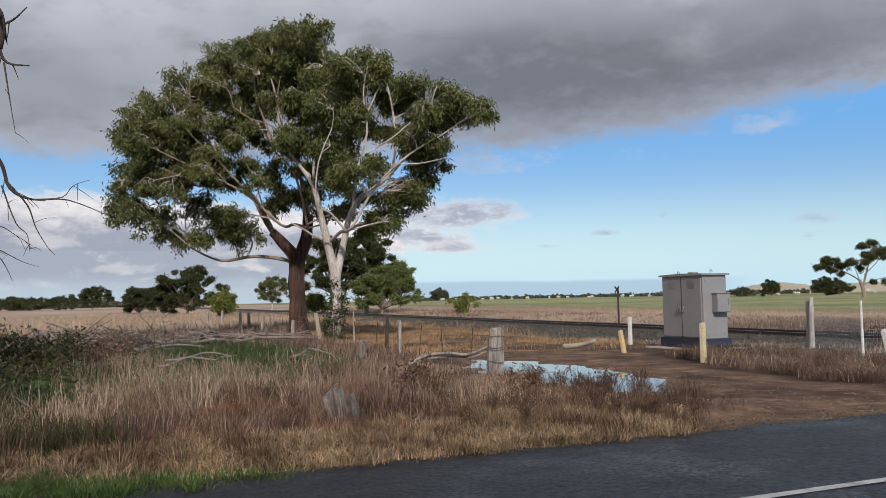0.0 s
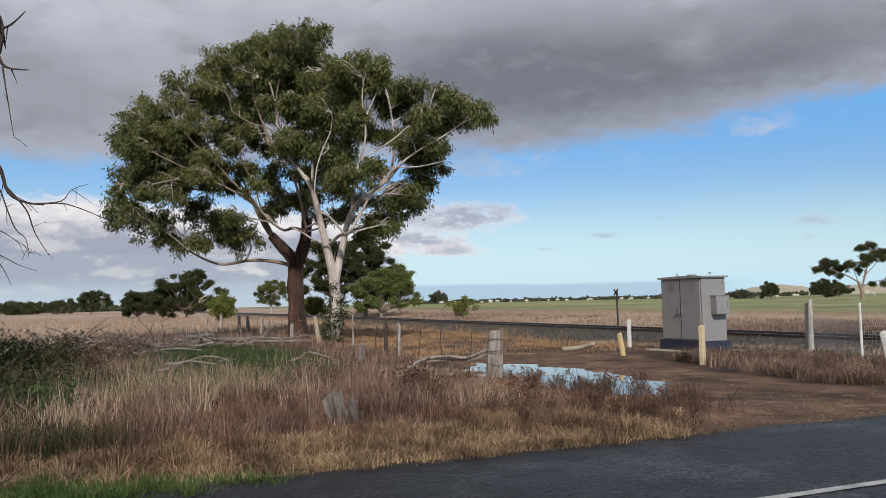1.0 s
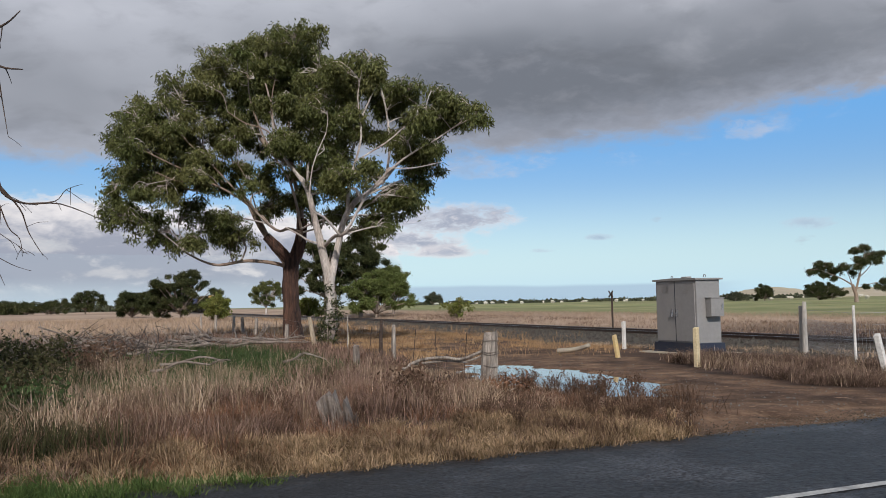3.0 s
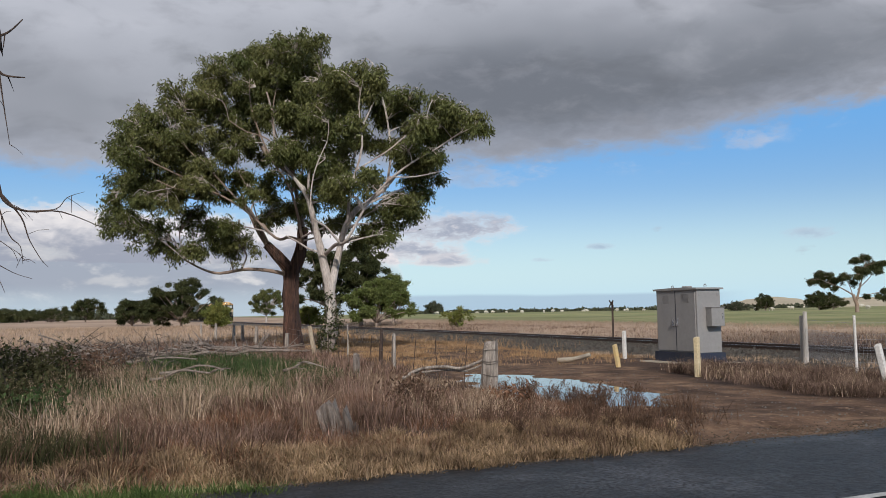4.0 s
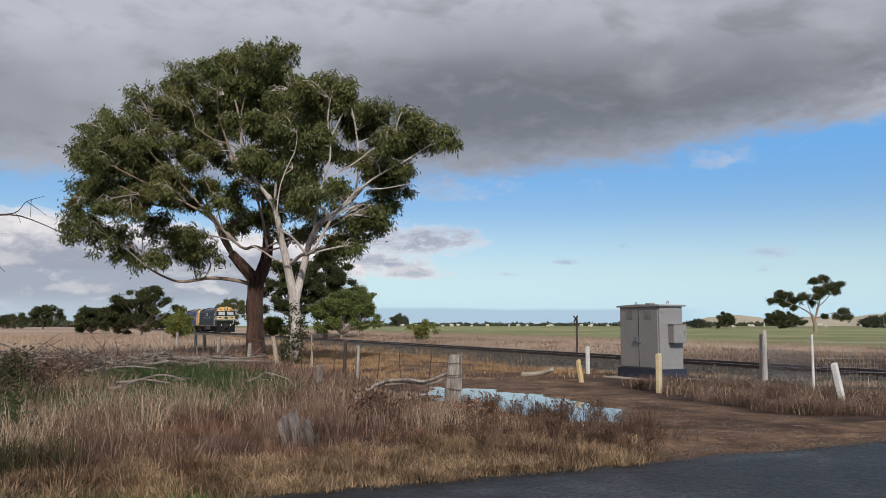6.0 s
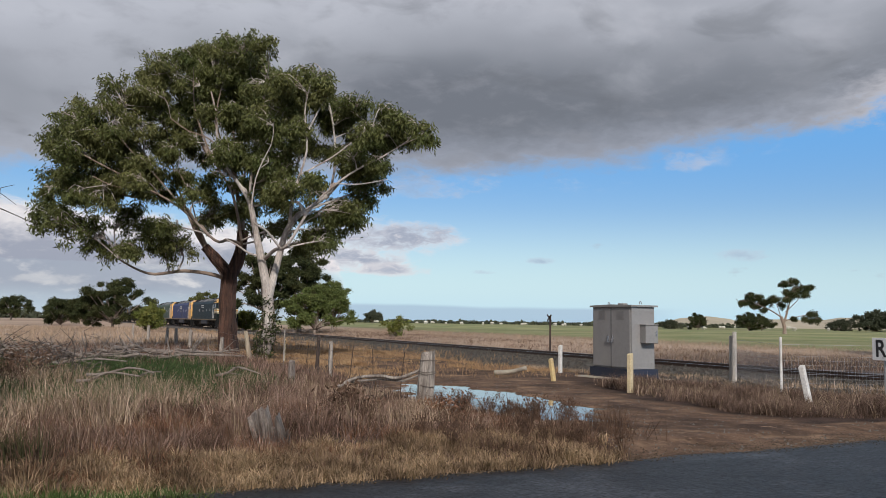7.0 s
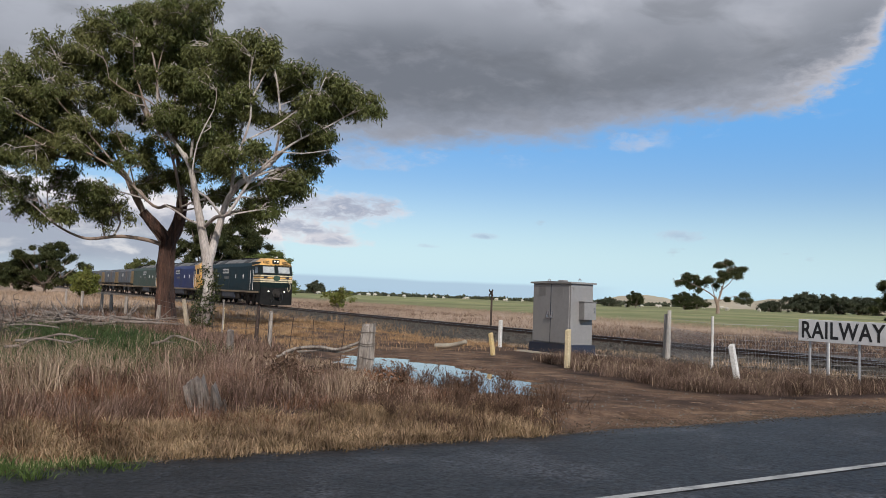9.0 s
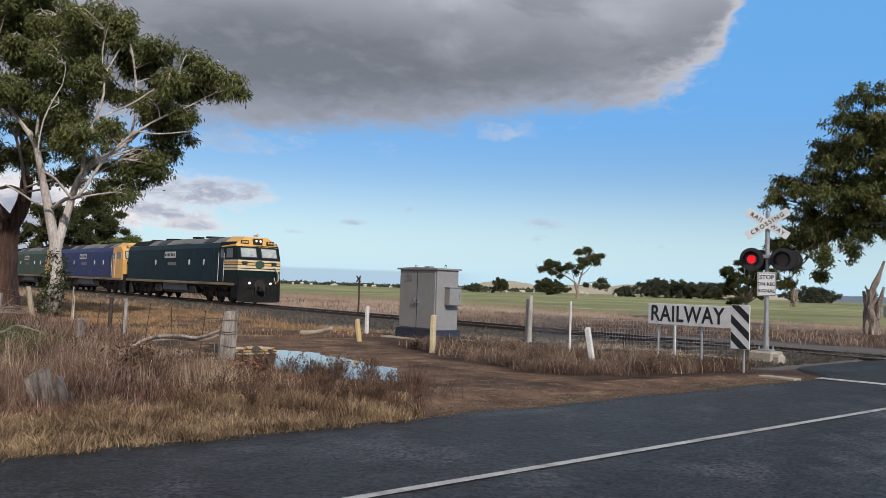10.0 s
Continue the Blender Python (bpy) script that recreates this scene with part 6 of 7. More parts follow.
far_tree(GREEN_ROUND, *bearing(57.9, 270), 6.0, 15.0, M["leaf_far"], 63, coarse=1.6, trunk_share=0.03)
far_tree(GREEN_ROUND, *bearing(58.9, 270), 6.0, 15.0, M["leaf_far"], 64, coarse=1.6, trunk_share=0.03)
far_tree(GREEN_ROUND, *bearing(52.8, 270), 4.0, 9.0, M["leaf_far"], 65, coarse=1.6, trunk_share=0.03)
far_tree(GREEN_ROUND, *bearing(60.6, 150), 8.2, 12.5, M["leaf_dark"], 70, trunk_share=0.06)
far_tree(GREEN_ROUND, *bearing(64.0, 260), 5.0, 16.0, M["leaf_far"], 71, coarse=1.6, trunk_share=0.03)
far_tree(GREEN_ROUND, *bearing(65.0, 255), 5.0, 14.0, M["leaf_far"], 72, coarse=1.6, trunk_share=0.03)
AX = Vector((0.65, -0.76, 0))  # along the spread of its crown


def spread(items):
    rr = random.Random(6)
    return [(*(AX * u + Vector((0.76, 0.65, 0)) * rr.uniform(-1.6, 1.6))[:2], z, r) for u, z, r in items]


def along(pts):
    return [(AX.x * u, AX.y * u, z) for u, z in pts]


gum_tree("spreading gum tree with an open flat crown in the paddock", (129.2, 110.5, 0.35),
         [(along([(0, -0.3), (0.05, 1.3), (-0.3, 2.6), (-0.5, 3.4)]), 0.40, 0.26), (along([(0, 2.2), (0.5, 4.0), (0.9, 5.6)]), 0.22, 0.16)],
         [(along([(-0.5, 3.3), (-2.2, 4.5), (-4.0, 5.4), (-6.0, 6.4)]), 0.22, 0.06), (along([(0.9, 5.5), (1.5, 7.6), (1.9, 9.5)]), 0.17, 0.05), (along([(0.2, 2.6), (2.8, 3.5), (5.0, 3.8)]), 0.15, 0.05), (along([(0.4, 4.4), (2.0, 6.0), (2.9, 7.2)]), 0.15, 0.05), (along([(-0.6, 3.5), (-1.0, 5.0), (-1.6, 6.4)]), 0.13, 0.05)],
         spread([(1.6, 10.3, 0.9), (2.8, 9.0, 1.0), (0.1, 9.8, 0.65), (0.7, 8.0, 0.85), (3.7, 7.6, 0.65), (2.0, 8.1, 0.7), (-7.4, 6.1, 0.75), (-6.2, 7.6, 0.8), (-4.7, 7.0, 1.0), (-3.1, 6.2, 0.95), (-1.6, 6.8, 0.9), (-5.3, 5.5, 0.75), (-0.4, 5.8, 0.6), (-3.6, 4.7, 0.45), (5.0, 4.0, 0.75), (6.0, 3.0, 0.6), (3.6, 3.1, 0.4)]),
         M["bark_tan"], M["bark_tan"], M["bark_tan"], M["leaf_dark"], 50, per=2.6, leaves=8, length=0.36, width=0.13, back=0.4, size=0.2, big=2.0)


def roadside_gum():
    """The big gum across the line; its trunk stands outside the view."""
    at = (44.0, 17.5, 0.0)
    clumps = [(-0.38, 0.4, 12.18, 1.15), (-0.78, 1.22, 11.04, 1.1), (0.44, 2.65, 9.72, 1.08), (1.01, 1.39, 9.96, 1.31), (0.95, 0.08, 10.71, 1.69), (0.57, 3.62, 8.25, 1.03), (-1.2, 3.3, 7.5, 0.75), (0.13, 4.03, 6.49, 0.97), (-1.13, 1.91, 7.02, 1.1), (1.6, 1.63, 7.89, 1.32), (-0.66, 4.1, 5.02, 0.85), (-0.27, 3.19, 4.87, 0.84), (1.19, 2.63, 5.42, 0.98), (1.22, 1.16, 5.83, 0.97), (-0.27, 4.44, 3.95, 0.51), (-1.54, 1.98, 4.02, 0.6), (-0.24, 1.4, 4.38, 0.61), (-0.26, -0.82, 8.38, 1.64), (0.39, -1.63, 10.11, 2.2), (0.62, -2.09, 6.93, 1.92), (0.6, 3.11, 3.05, 0.29), (0.36, -2.15, 12.92, 1.64)]
    trunk = [([(2.5, -3.5, -0.3), (2.2, -3.2, 2.0), (1.6, -2.4, 4.4)], 0.55, 0.36)]
    limbs = [([(1.6, -2.4, 4.4), (0.8, -0.09, 6.49), (0.42, 0.84, 7.26), (-0.11, 2.07, 7.59)], 0.26, 0.06), ([(1.6, -2.4, 4.4), (1.09, -0.85, 8.54), (0.71, 0.12, 9.78), (0.31, 1.11, 11.05)], 0.28, 0.06), ([(1.6, -2.4, 4.4), (0.8, -0.1, 5.6), (0.43, 0.83, 5.75), (-0.22, 2.31, 5.61)], 0.13, 0.03)]
    gum_tree("large dense olive-green gum tree beyond the level crossing", at, trunk, limbs, clumps, M["bark_brown"], M["bark_grey"], M["bark_brown"], M["leaf"], 15, per=5.5, back=0.7, length=0.26, width=0.065, fill=24)


roadside_gum()


def dead_stump(x, y, h, r, seed, label):
    e = tagged(new("dead_tree"), label, "dead tree")
    e.location = (x, y, float(land(x, y)) - 0.1)
    rr = random.Random(seed)
    b = bmesh.new()
    limb([(0, 0, 0), (0.05, 0.1, h * 0.25), (0, 0.15 * r, h * 0.5)], r * 0.72, r * 0.5, None, None, bm=b, sides=18, steps=7, rough=0.7)
    limb([(0, 0.1, h * 0.3), (-0.1, 0.05, h * 0.55), (0.05, -0.25, h * 0.8), (0.05, -0.5, h)], r * 0.42, 0.05, None, None, bm=b, sides=11, steps=6, rough=0.8)
    limb([(0, 0.3 * r, h * 0.2), (0.1, 0.62 * r, h * 0.45), (0.1, 0.85 * r, h * 0.6)], r * 0.34, 0.07, None, None, bm=b, sides=9, steps=5, rough=0.8)
    limb([(0, -0.35 * r, h * 0.25), (0.0, -0.7 * r, h * 0.5), (0.05, -0.9 * r, h * 0.66)], r * 0.3, 0.05, None, None, bm=b, sides=9, steps=5, rough=0.8)
    for k in range(7):
        q = Vector((rr.uniform(-0.1, 0.1), rr.uniform(-0.5, 0.5) * r, h * rr.uniform(0.4, 0.62)))
        limb([q, q + Vector((0, rr.uniform(-0.1, 0.1), h * 0.06)), q + Vector((rr.uniform(-0.1, 0.1), rr.uniform(-0.25, 0.25), h * rr.uniform(0.08, 0.16)))], r * 0.16, 0.015, None, None, bm=b, sides=6, steps=3, rough=0.5)
    part("trunk", b, M["bark_grey"], e, smooth=False)
    return e


dead_stump(41.5, 16.7, 3.7, 0.55, 3, "broken grey hollow trunk of a dead tree")
dead_stump(*bearing(63.5, 150), 5.0, 0.8, 4, "bare broken tree trunk in the green paddock")


def far_sign():
    e = tagged(new("small_road_sign"), "small grey road sign on a thin post beyond the rails", "road sign")
    e.location = (25.9, 9.95, 0.0)
    part("post", tube([(0, 0, 0), (0, 0, 1.5)], 0.025, 8), M["galv"], e)
    part("plate", box(-0.02, -0.35, 1.3, 0.02, 0.95, 0.34, 0.01), M["sign_back"], e)


far_sign()


def far_crossbuck():
    e = tagged(new("whistle_post"), "dark rusty post with a small crossed board beside the line", "post")
    e.location = (27.6, 40.6, -0.3)
    part("post", tube([(0, 0, 0), (0, 0, 2.35)], 0.06, 8), M["dark_wood"], e)
    for a in (40, -40):
        b = box(0, 0, 0, 0.02, 0.56, 0.10)
        b.transform(Matrix.Translation((-0.07, 0, 2.25)) @ Matrix.Rotation(radians(a), 4, "X"))
        part("cross_board", b, M["dark_wood"], e)


far_crossbuck()


def dead_tree_left():
    """A dead tree whose bare hanging branches reach into view; its trunk stands outside it."""
    e = tagged(new("dead_tree"), "bare dead tree with drooping dark twigs", "dead tree")
    e.location = (-3.0, 13.0, 0)
    rr = random.Random(14)
    b = bmesh.new()
    limb([(0, 0, -0.2), (0.1, 0, 2.2), (0.35, 0.1, 4.6), (0.9, 0.1, 6.2)], 0.26, 0.09, None, None, bm=b, sides=10)
    part("trunk", b, M["bark_grey"], e, smooth=True)
    t = bmesh.new()
    R = Vector((0.99, 0.1, 0))

    def L(pts, r0, r1):
        o, _, _ = limb([Vector((0, 0, z)) + R * u for u, z in pts], r0, r1, None, None, bm=t, sides=6, steps=4)
        for k in range(max(2, len(o) // 4)):
            s = o[rr.randrange(2, len(o))]
            d = Vector((rr.uniform(-0.1, 0.3), rr.uniform(-0.25, 0.25), rr.uniform(-0.35, 0.08)))
            limb([s, s + d * 0.5 + Vector((0, 0, rr.uniform(-0.05, 0.05))), s + d], r1 * 1.2 + 0.002, 0.003, None, None, bm=t, sides=4, steps=2)

    L([(0.96, 5.63), (1.32, 5.94), (1.44, 5.7), (1.41, 5.34)], 0.07, 0.05)
    L([(1.4, 5.67), (1.59, 5.79), (1.77, 6.01)], 0.025, 0.008)
    L([(1.41, 5.34), (1.52, 5.14), (1.82, 5.13)], 0.03, 0.008)
    L([(1.48, 5.14), (1.55, 4.67), (1.64, 4.11)], 0.015, 0.004)
    L([(0.56, 4.4), (0.99, 4.1), (1.43, 3.71), (1.58, 3.29), (1.88, 3.14), (2.35, 3.15), (2.95, 2.92)], 0.05, 0.004)
    L([(1.88, 3.14), (2.27, 3.19), (2.42, 3.37), (2.66, 3.47)], 0.012, 0.003)
    L([(1.54, 3.38), (1.81, 3.05), (1.93, 2.71), (2.12, 2.38)], 0.018, 0.003)
    L([(1.47, 3.33), (1.66, 2.79), (1.81, 2.62), (1.85, 2.36)], 0.012, 0.003)
    L([(1.01, 2.77), (1.44, 2.74), (1.66, 2.61), (1.89, 2.45)], 0.012, 0.003)
    L([(1.01, 2.6), (1.44, 2.4), (1.74, 2.23), (1.97, 2.15)], 0.012, 0.003)
    L([(1.3, 2.52), (1.52, 2.19), (1.63, 1.94)], 0.01, 0.003)
    tagged(part("branchwork", t, M["dark_wood"], e, "dark bare hanging twigs", smooth=True), kind="stuff")


dead_tree_left()


# ---- brush, logs, weeds ----
def fallen_branches():
    e = tagged(new("brush_pile"), "heap of dead grey branches lying in the grass", "brush pile")
    rr = random.Random(5)
    rows = [(-1.5, 27.0, 6.0), (1.5, 29.5, 6.0), (4.5, 31.5, 4.0), (-4.5, 25.5, 5.0)]
    for k in range(96):
        cx, cy, sp = rows[k % len(rows)]
        x, y = cx + rr.uniform(-0.5, 0.5) * sp, cy + rr.uniform(-1.4, 1.4)
        a = rr.gauss(-0.35, 0.7)
        l = rr.uniform(0.9, 3.0)
        z = float(land(x, y)) + rr.uniform(0.05, 0.45 if k % 4 else 0.7)
        d = Vector((math.cos(a), math.sin(a), rr.gauss(0.0, 0.16)))
        n = Vector((-d.y, d.x, 0))
        p = Vector((x, y, z))
        r = rr.choice((0.03, 0.045, 0.06, 0.09, 0.12))
        pts = [p - d * l / 2, p - d * l * 0.15 + n * rr.uniform(-0.2, 0.2), p + d * l * 0.2 + n * rr.uniform(-0.25, 0.25) + Vector((0, 0, rr.uniform(-0.1, 0.15))), p + d * l / 2]
        _, _, b = limb(pts, r, r * 0.35, None, None, sides=6)
        for q in range(2):
            s = Vector(pts[1 + q])
            v = Vector((rr.uniform(-0.5, 0.5), rr.uniform(-0.3, 0.3), rr.uniform(0.1, 0.7)))
            limb([s, s + v * 0.6, s + v], r * 0.4, 0.008, None, None, bm=b, sides=4, steps=2)
        part("branch", b, M["pile"], e, smooth=True)


fallen_branches()


def twig_tangle(label, x, y, w, h, n, seed, material):
    """Upright bare twigs, springing from the heap."""
    rr = random.Random(seed)
    b = bmesh.new()
    for k in range(n):
        p = Vector((x + rr.uniform(-w, w), y + rr.uniform(-0.8, 0.8), 0))
        p.z = float(land(p.x, p.y))
        lean_ = Vector((rr.gauss(0, 0.6), rr.gauss(0, 0.3), 1)).normalized()
        l = h * rr.uniform(0.5, 1.0)
        q = p + lean_ * l * 0.5 + Vector((rr.uniform(-0.1, 0.1), 0, 0))
        tip = p + lean_ * l * 0.85 + Vector((rr.uniform(-0.7, 0.7), rr.uniform(-0.2, 0.2), rr.uniform(-0.45, 0.0)))
        limb([p, q, tip], 0.015, 0.004, None, None, bm=b, sides=4, steps=3)
        for j in range(4):
            s = q.lerp(tip, rr.random())
            limb([s, s + Vector((rr.uniform(-0.35, 0.35), rr.uniform(-0.2, 0.2), rr.uniform(-0.1, 0.3)))], 0.006, 0.002, None, None, bm=b, sides=3, steps=2)
    return tagged(new("dead_shrub", mesh_of("dead_shrub", b, material, True)), label, "shrub")


twig_tangle("bare tangled twigs of a dead shrub among dry grass", -1.2, 20.5, 2.2, 1.75, 110, 3, M["dark_twig"])
twig_tangle("bare arching twigs of a fallen branch", 1.6, 30.5, 1.2, 1.7, 12, 4, M["bark_grey"])


def shrub(label, x, y, r, h, leaf, seed, per=10.0):
    e = tagged(new("shrub"), label, "shrub")
    e.location = (x, y, float(land(x, y)))
    rng, rr = np.random.default_rng(seed), random.Random(seed)
    b = bmesh.new()
    cl = []
    for k in range(9):
        a = rr.uniform(0, 6.28)
        q = (math.cos(a) * r * rr.uniform(0.1, 0.8), math.sin(a) * r * rr.uniform(0.1, 0.8), h * rr.uniform(0.25, 0.85))
        cl.append((*q, r * rr.uniform(0.25, 0.42)))
        limb([(0, 0, -0.05), (q[0] * 0.5, q[1] * 0.5, q[2] * 0.6), q], 0.025, 0.006, None, None, bm=b, sides=4, steps=2)
    tagged(part("stemwork", b, M["bark_grey"], e), kind="stuff")
    tagged(part("foliage", leaf_mesh("foliage", sprigs(cl, per * 3, 7, rng, 0.3, 0.9, 0.14), 0.10, 0.035, 0.1, leaf, seed), None, e), kind="stuff")


shrub("dark brown-green prickly shrub in dry grass", -1.7, 17.4, 1.2, 1.25, M["dark_green"], 3, 7)
shrub("dark brown prickly shrub among dead twigs", -3.2, 18.2, 1.4, 1.4, M["dark_green"], 4, 7)
shrub("low brown-green bush beside the dead shrub", -0.4, 19.3, 0.9, 0.8, M["weed"], 5)


def log_by_track():
    _, _, b = limb([(12.55, 21.4, 0.07), (12.85, 20.95, 0.12), (13.1, 20.5, 0.26)], 0.085, 0.06, None, None, sides=9)
    tagged(new("log", mesh_of("log", b, M["concrete"], True)), "short pale weathered log lying on the dirt bank", "log")
    _, _, b = limb([(5.45, 15.4, 0.26), (5.75, 15.2, 0.44), (6.1, 14.8, 0.50), (6.4, 14.6, 0.47), (6.8, 14.3, 0.66)], 0.035, 0.03, None, None, sides=7)
    tagged(new("fallen_rail", mesh_of("fallen_rail", limb([(5.7, 15.3, 0.36), (6.1, 14.9, 0.43), (6.5, 14.6, 0.42), (6.8, 14.3, 0.58)], 0.028, 0.02, None, None, sides=6, bm=b)[2], M["old_wood"], True)), "grey twisted timber rail leaning on the strainer post", "branch")
    for k, pts in enumerate((((0.8, 17.6, 0.3), (1.3, 17.2, 0.48), (1.9, 17.0, 0.42), (2.3, 16.9, 0.5)), ((1.0, 17.9, 0.4), (1.7, 17.5, 0.55), (2.2, 17.2, 0.46)), ((3.7, 18.6, 0.3), (4.1, 18.3, 0.5), (4.6, 18.2, 0.35)))):
        rk = random.Random(40 + k)
        bent = [Vector(p) for p in pts]
        bent = [p for a, c in zip(bent, bent[1:]) for p in (a, a.lerp(c, 0.5) + Vector((rk.uniform(-0.05, 0.05), rk.uniform(-0.05, 0.05), rk.uniform(-0.06, 0.06))))] + bent[-1:]
        _, _, b = limb(bent, 0.036, 0.012, None, None, sides=6, steps=2)
        for q in bent[1:-1]:
            limb([q, q + Vector((rk.uniform(-0.2, 0.3), rk.uniform(-0.2, 0.2), rk.uniform(-0.15, 0.12)))], 0.014, 0.005, None, None, bm=b, sides=4, steps=2)
        tagged(new("fallen_branch", mesh_of("fallen_branch", b, M["pile"], True)), "pale fallen branch arching over green grass", "branch")
    b = box(18.5, 11.0, 0.05, 0.25, 1.1, 0.06, 0.01)
    tagged(new("plank", mesh_of("plank", b, M["concrete"])), "pale plank lying on the ballast", "plank")


log_by_track()
shrub("dark green leafy weed in dry grass", -0.95, 12.6, 0.62, 0.55, M["weed_green"], 14, 9)
shrub("dark green leafy weed in dry grass", -1.5, 14.2, 0.8, 0.7, M["dark_green"], 15, 9)
shrub("rusty red-brown dead weed in dry grass", 4.6, 12.4, 0.36, 0.48, M["weed"], 8, 42)
shrub("rusty red-brown dead weed by the fence", 6.2, 12.0, 0.25, 0.3, M["red_weed"], 9, 20)


def weed():
    """A dead weed: forking dark stems with seed heads."""
    rr = random.Random(77)
    b = bmesh.new()
    for k in range(15):
        a, l = rr.uniform(0, 6.28), rr.uniform(0.22, 0.5)
        d = Vector((math.cos(a) * rr.uniform(0.15, 0.7), math.sin(a) * rr.uniform(0.15, 0.7), 1)).normalized() * l
        limb([(0, 0, -0.03), d * 0.5 + Vector((0, 0, 0.03)), d], 0.005, 0.002, None, None, bm=b, sides=3, steps=2)
        for j in range(6):
            s = d * rr.uniform(0.4, 1.0)
            q = s + Vector((rr.uniform(-0.09, 0.09), rr.uniform(-0.09, 0.09), rr.uniform(0.0, 0.1)))
            limb([s, q], 0.003, 0.002, None, None, bm=b, sides=3, steps=1)
            box(q.x, q.y, q.z, 0.012, 0.012, 0.02, 0, b)
    return tagged(new("weed", mesh_of("weed", b, M["weed"])), "dead dark-brown seeding weed beside the puddle", "weed", group="dead weeds")


_wd = weed()
_rr = random.Random(5)
for _k in range(46):
    if _k < 22:
        _t = _rr.random()
        _x, _y = 6.7 + 0.9 * _t ** 2 + _rr.gauss(0, 0.22), 13.0 - 2.8 * _t + _rr.gauss(0, 0.25)
    elif _k < 34:
        _x, _y = _rr.uniform(4.2, 6.8), _rr.uniform(8.0, 10.2)
    else:
        _x, _y = _rr.uniform(-3, 6), _rr.uniform(8.7, 12)
    _m = pose(_x, _y, float(land(_x, _y)), 0, 0, _rr.uniform(0, 360))
    if _k == 0:
        _wd.matrix_basis = _m
    else:
        copy_thing(_wd, _m).scale = [_rr.uniform(0.45, 0.95)] * 3


# ---- grasses ----
def scatter(n, x0, x1, y0, y1, keep, seed, clump=0.0):
    rng = np.random.default_rng(seed)
    x, y = rng.uniform(x0, x1, n), rng.uniform(y0, y1, n)
    tuft = np.ones(n)
    ox, oy = rng.normal(size=n), rng.normal(size=n)
    if clump:
        many = max(int(0.6 * (x1 - x0) * (y1 - y0) / clump ** 2), 1)
        mid = np.stack([rng.uniform(x0, x1, many), rng.uniform(y0, y1, many)], 1)
        who = rng.integers(0, many, n)
        size = rng.uniform(0.5, 1.3, many)[who] * clump
        ox, oy = rng.normal(size=n) * size * 0.42, rng.normal(size=n) * size * 0.42
        loose = rng.random(n) < 0.2
        x = np.where(loose, x, mid[who, 0] + ox)
        y = np.where(loose, y, mid[who, 1] + oy)
        tuft = np.where(loose, 0.8, rng.uniform(0.6, 1.3, many)[who])
    p = keep(x, y)
    m = rng.random(n) < p
    x, y = x[m], y[m]
    return np.stack([x, y, land(x, y) - 0.01, ox[m], oy[m], tuft[m]], 1)


def off_track(x, y):
    return (1 - dirt_in(x, y)) * (1 - puddle_in(x, y))


def grass(name, label, base, h, w, lean, material, seed):
    if len(base):
        tagged(new(name, blades(name, base, h, w, lean, material, seed)), label, "grass", kind="stuff")


def left_of_track(x, y):
    edge = np.interp(y, [7.5, 9, 11, 14, 20, 30, 40], [6.2, 6.9, 7.3, 7.0, 7.2, 7.4, 7.6])
    return sstep(edge - x, -0.25, 0.5)


def lower(b):
    """grass gets shorter towards the dirt track and the road"""
    edge = np.interp(b[:, 1], [7.5, 9, 11, 14, 20, 30, 40], [6.2, 6.9, 7.3, 7.0, 7.2, 7.4, 7.6])
    return np.interp(edge - b[:, 0], [0.0, 0.8, 3.2], [0.28, 0.42, 1.0]) * np.interp(b[:, 1], [8.5, 10.5], [0.55, 1.0])


_b = scatter(100000, -7, 7.6, 9.0, 17.5, lambda x, y: left_of_track(x, y) * sstep(y, 8.9, 10.2) * (0.12 + 0.88 * sstep(lumps(x, y, 0.9, 3), -0.15, 0.4)) * (1 - 0.75 * green_patch(x, y)), 1, 0.35)
grass("tall_grass", "tall pinkish-brown dry grass", _b, (0.40 + 0.22 * lumps(_b[:, 0], _b[:, 1], 0.9, 2)) * lower(_b), 0.0075, 0.7, M["mauve"], 1)
_b = scatter(64000, -6, 6.8, 8.0, 15, lambda x, y: left_of_track(x, y) * sstep(lumps(x, y, 1.1, 14), -0.35, 0.35), 21, 0.4)
grass("red_grass", "flattened reddish-brown dead grass", _b, 0.22 * lower(_b) + 0.06, 0.007, 1.5, M["red_weed"], 21)
_b = scatter(58000, -6, 7.2, 8.2, 15, lambda x, y: left_of_track(x, y) * (0.35 + 0.65 * sstep(lumps(x, y, 1.7, 24), -0.4, 0.4)), 51, 0.3)
grass("litter_grass", "matted fallen stalks under the dry grass", _b, 0.16, 0.006, 2.0, M["mauve"], 51)
_b = scatter(34000, -5, 1.4, 9.2, 18, lambda x, y: sstep(-0.3 - x - 0.04 * (y - 10) + 0.9 * lumps(x, y, 0.9, 15), 0, 0.9), 22, 0.45)
grass("green_weeds", "dark green weeds among dry grass", _b, 0.50, 0.011, 0.6, M["dark_green"], 22)
_b = scatter(58000, -7, 7.6, 9.2, 20, lambda x, y: left_of_track(x, y) * sstep(y, 9.2, 11) * (0.10 + 0.90 * sstep(lumps(x, y, 0.8, 8), 0.1, 0.4)), 2, 0.5)
grass("straw_grass", "tall pale straw-coloured dry grass", _b, 0.56 * lower(_b), 0.006, 0.6, M["straw"], 2)
_b = scatter(46000, -3, 7.0, 7.45, 9.6, lambda x, y: left_of_track(x, y) * sstep(x + 2.2 * (y - 7.4) + lumps(x, y, 1.2, 5), 1.2, 3.6), 3, 0.22)
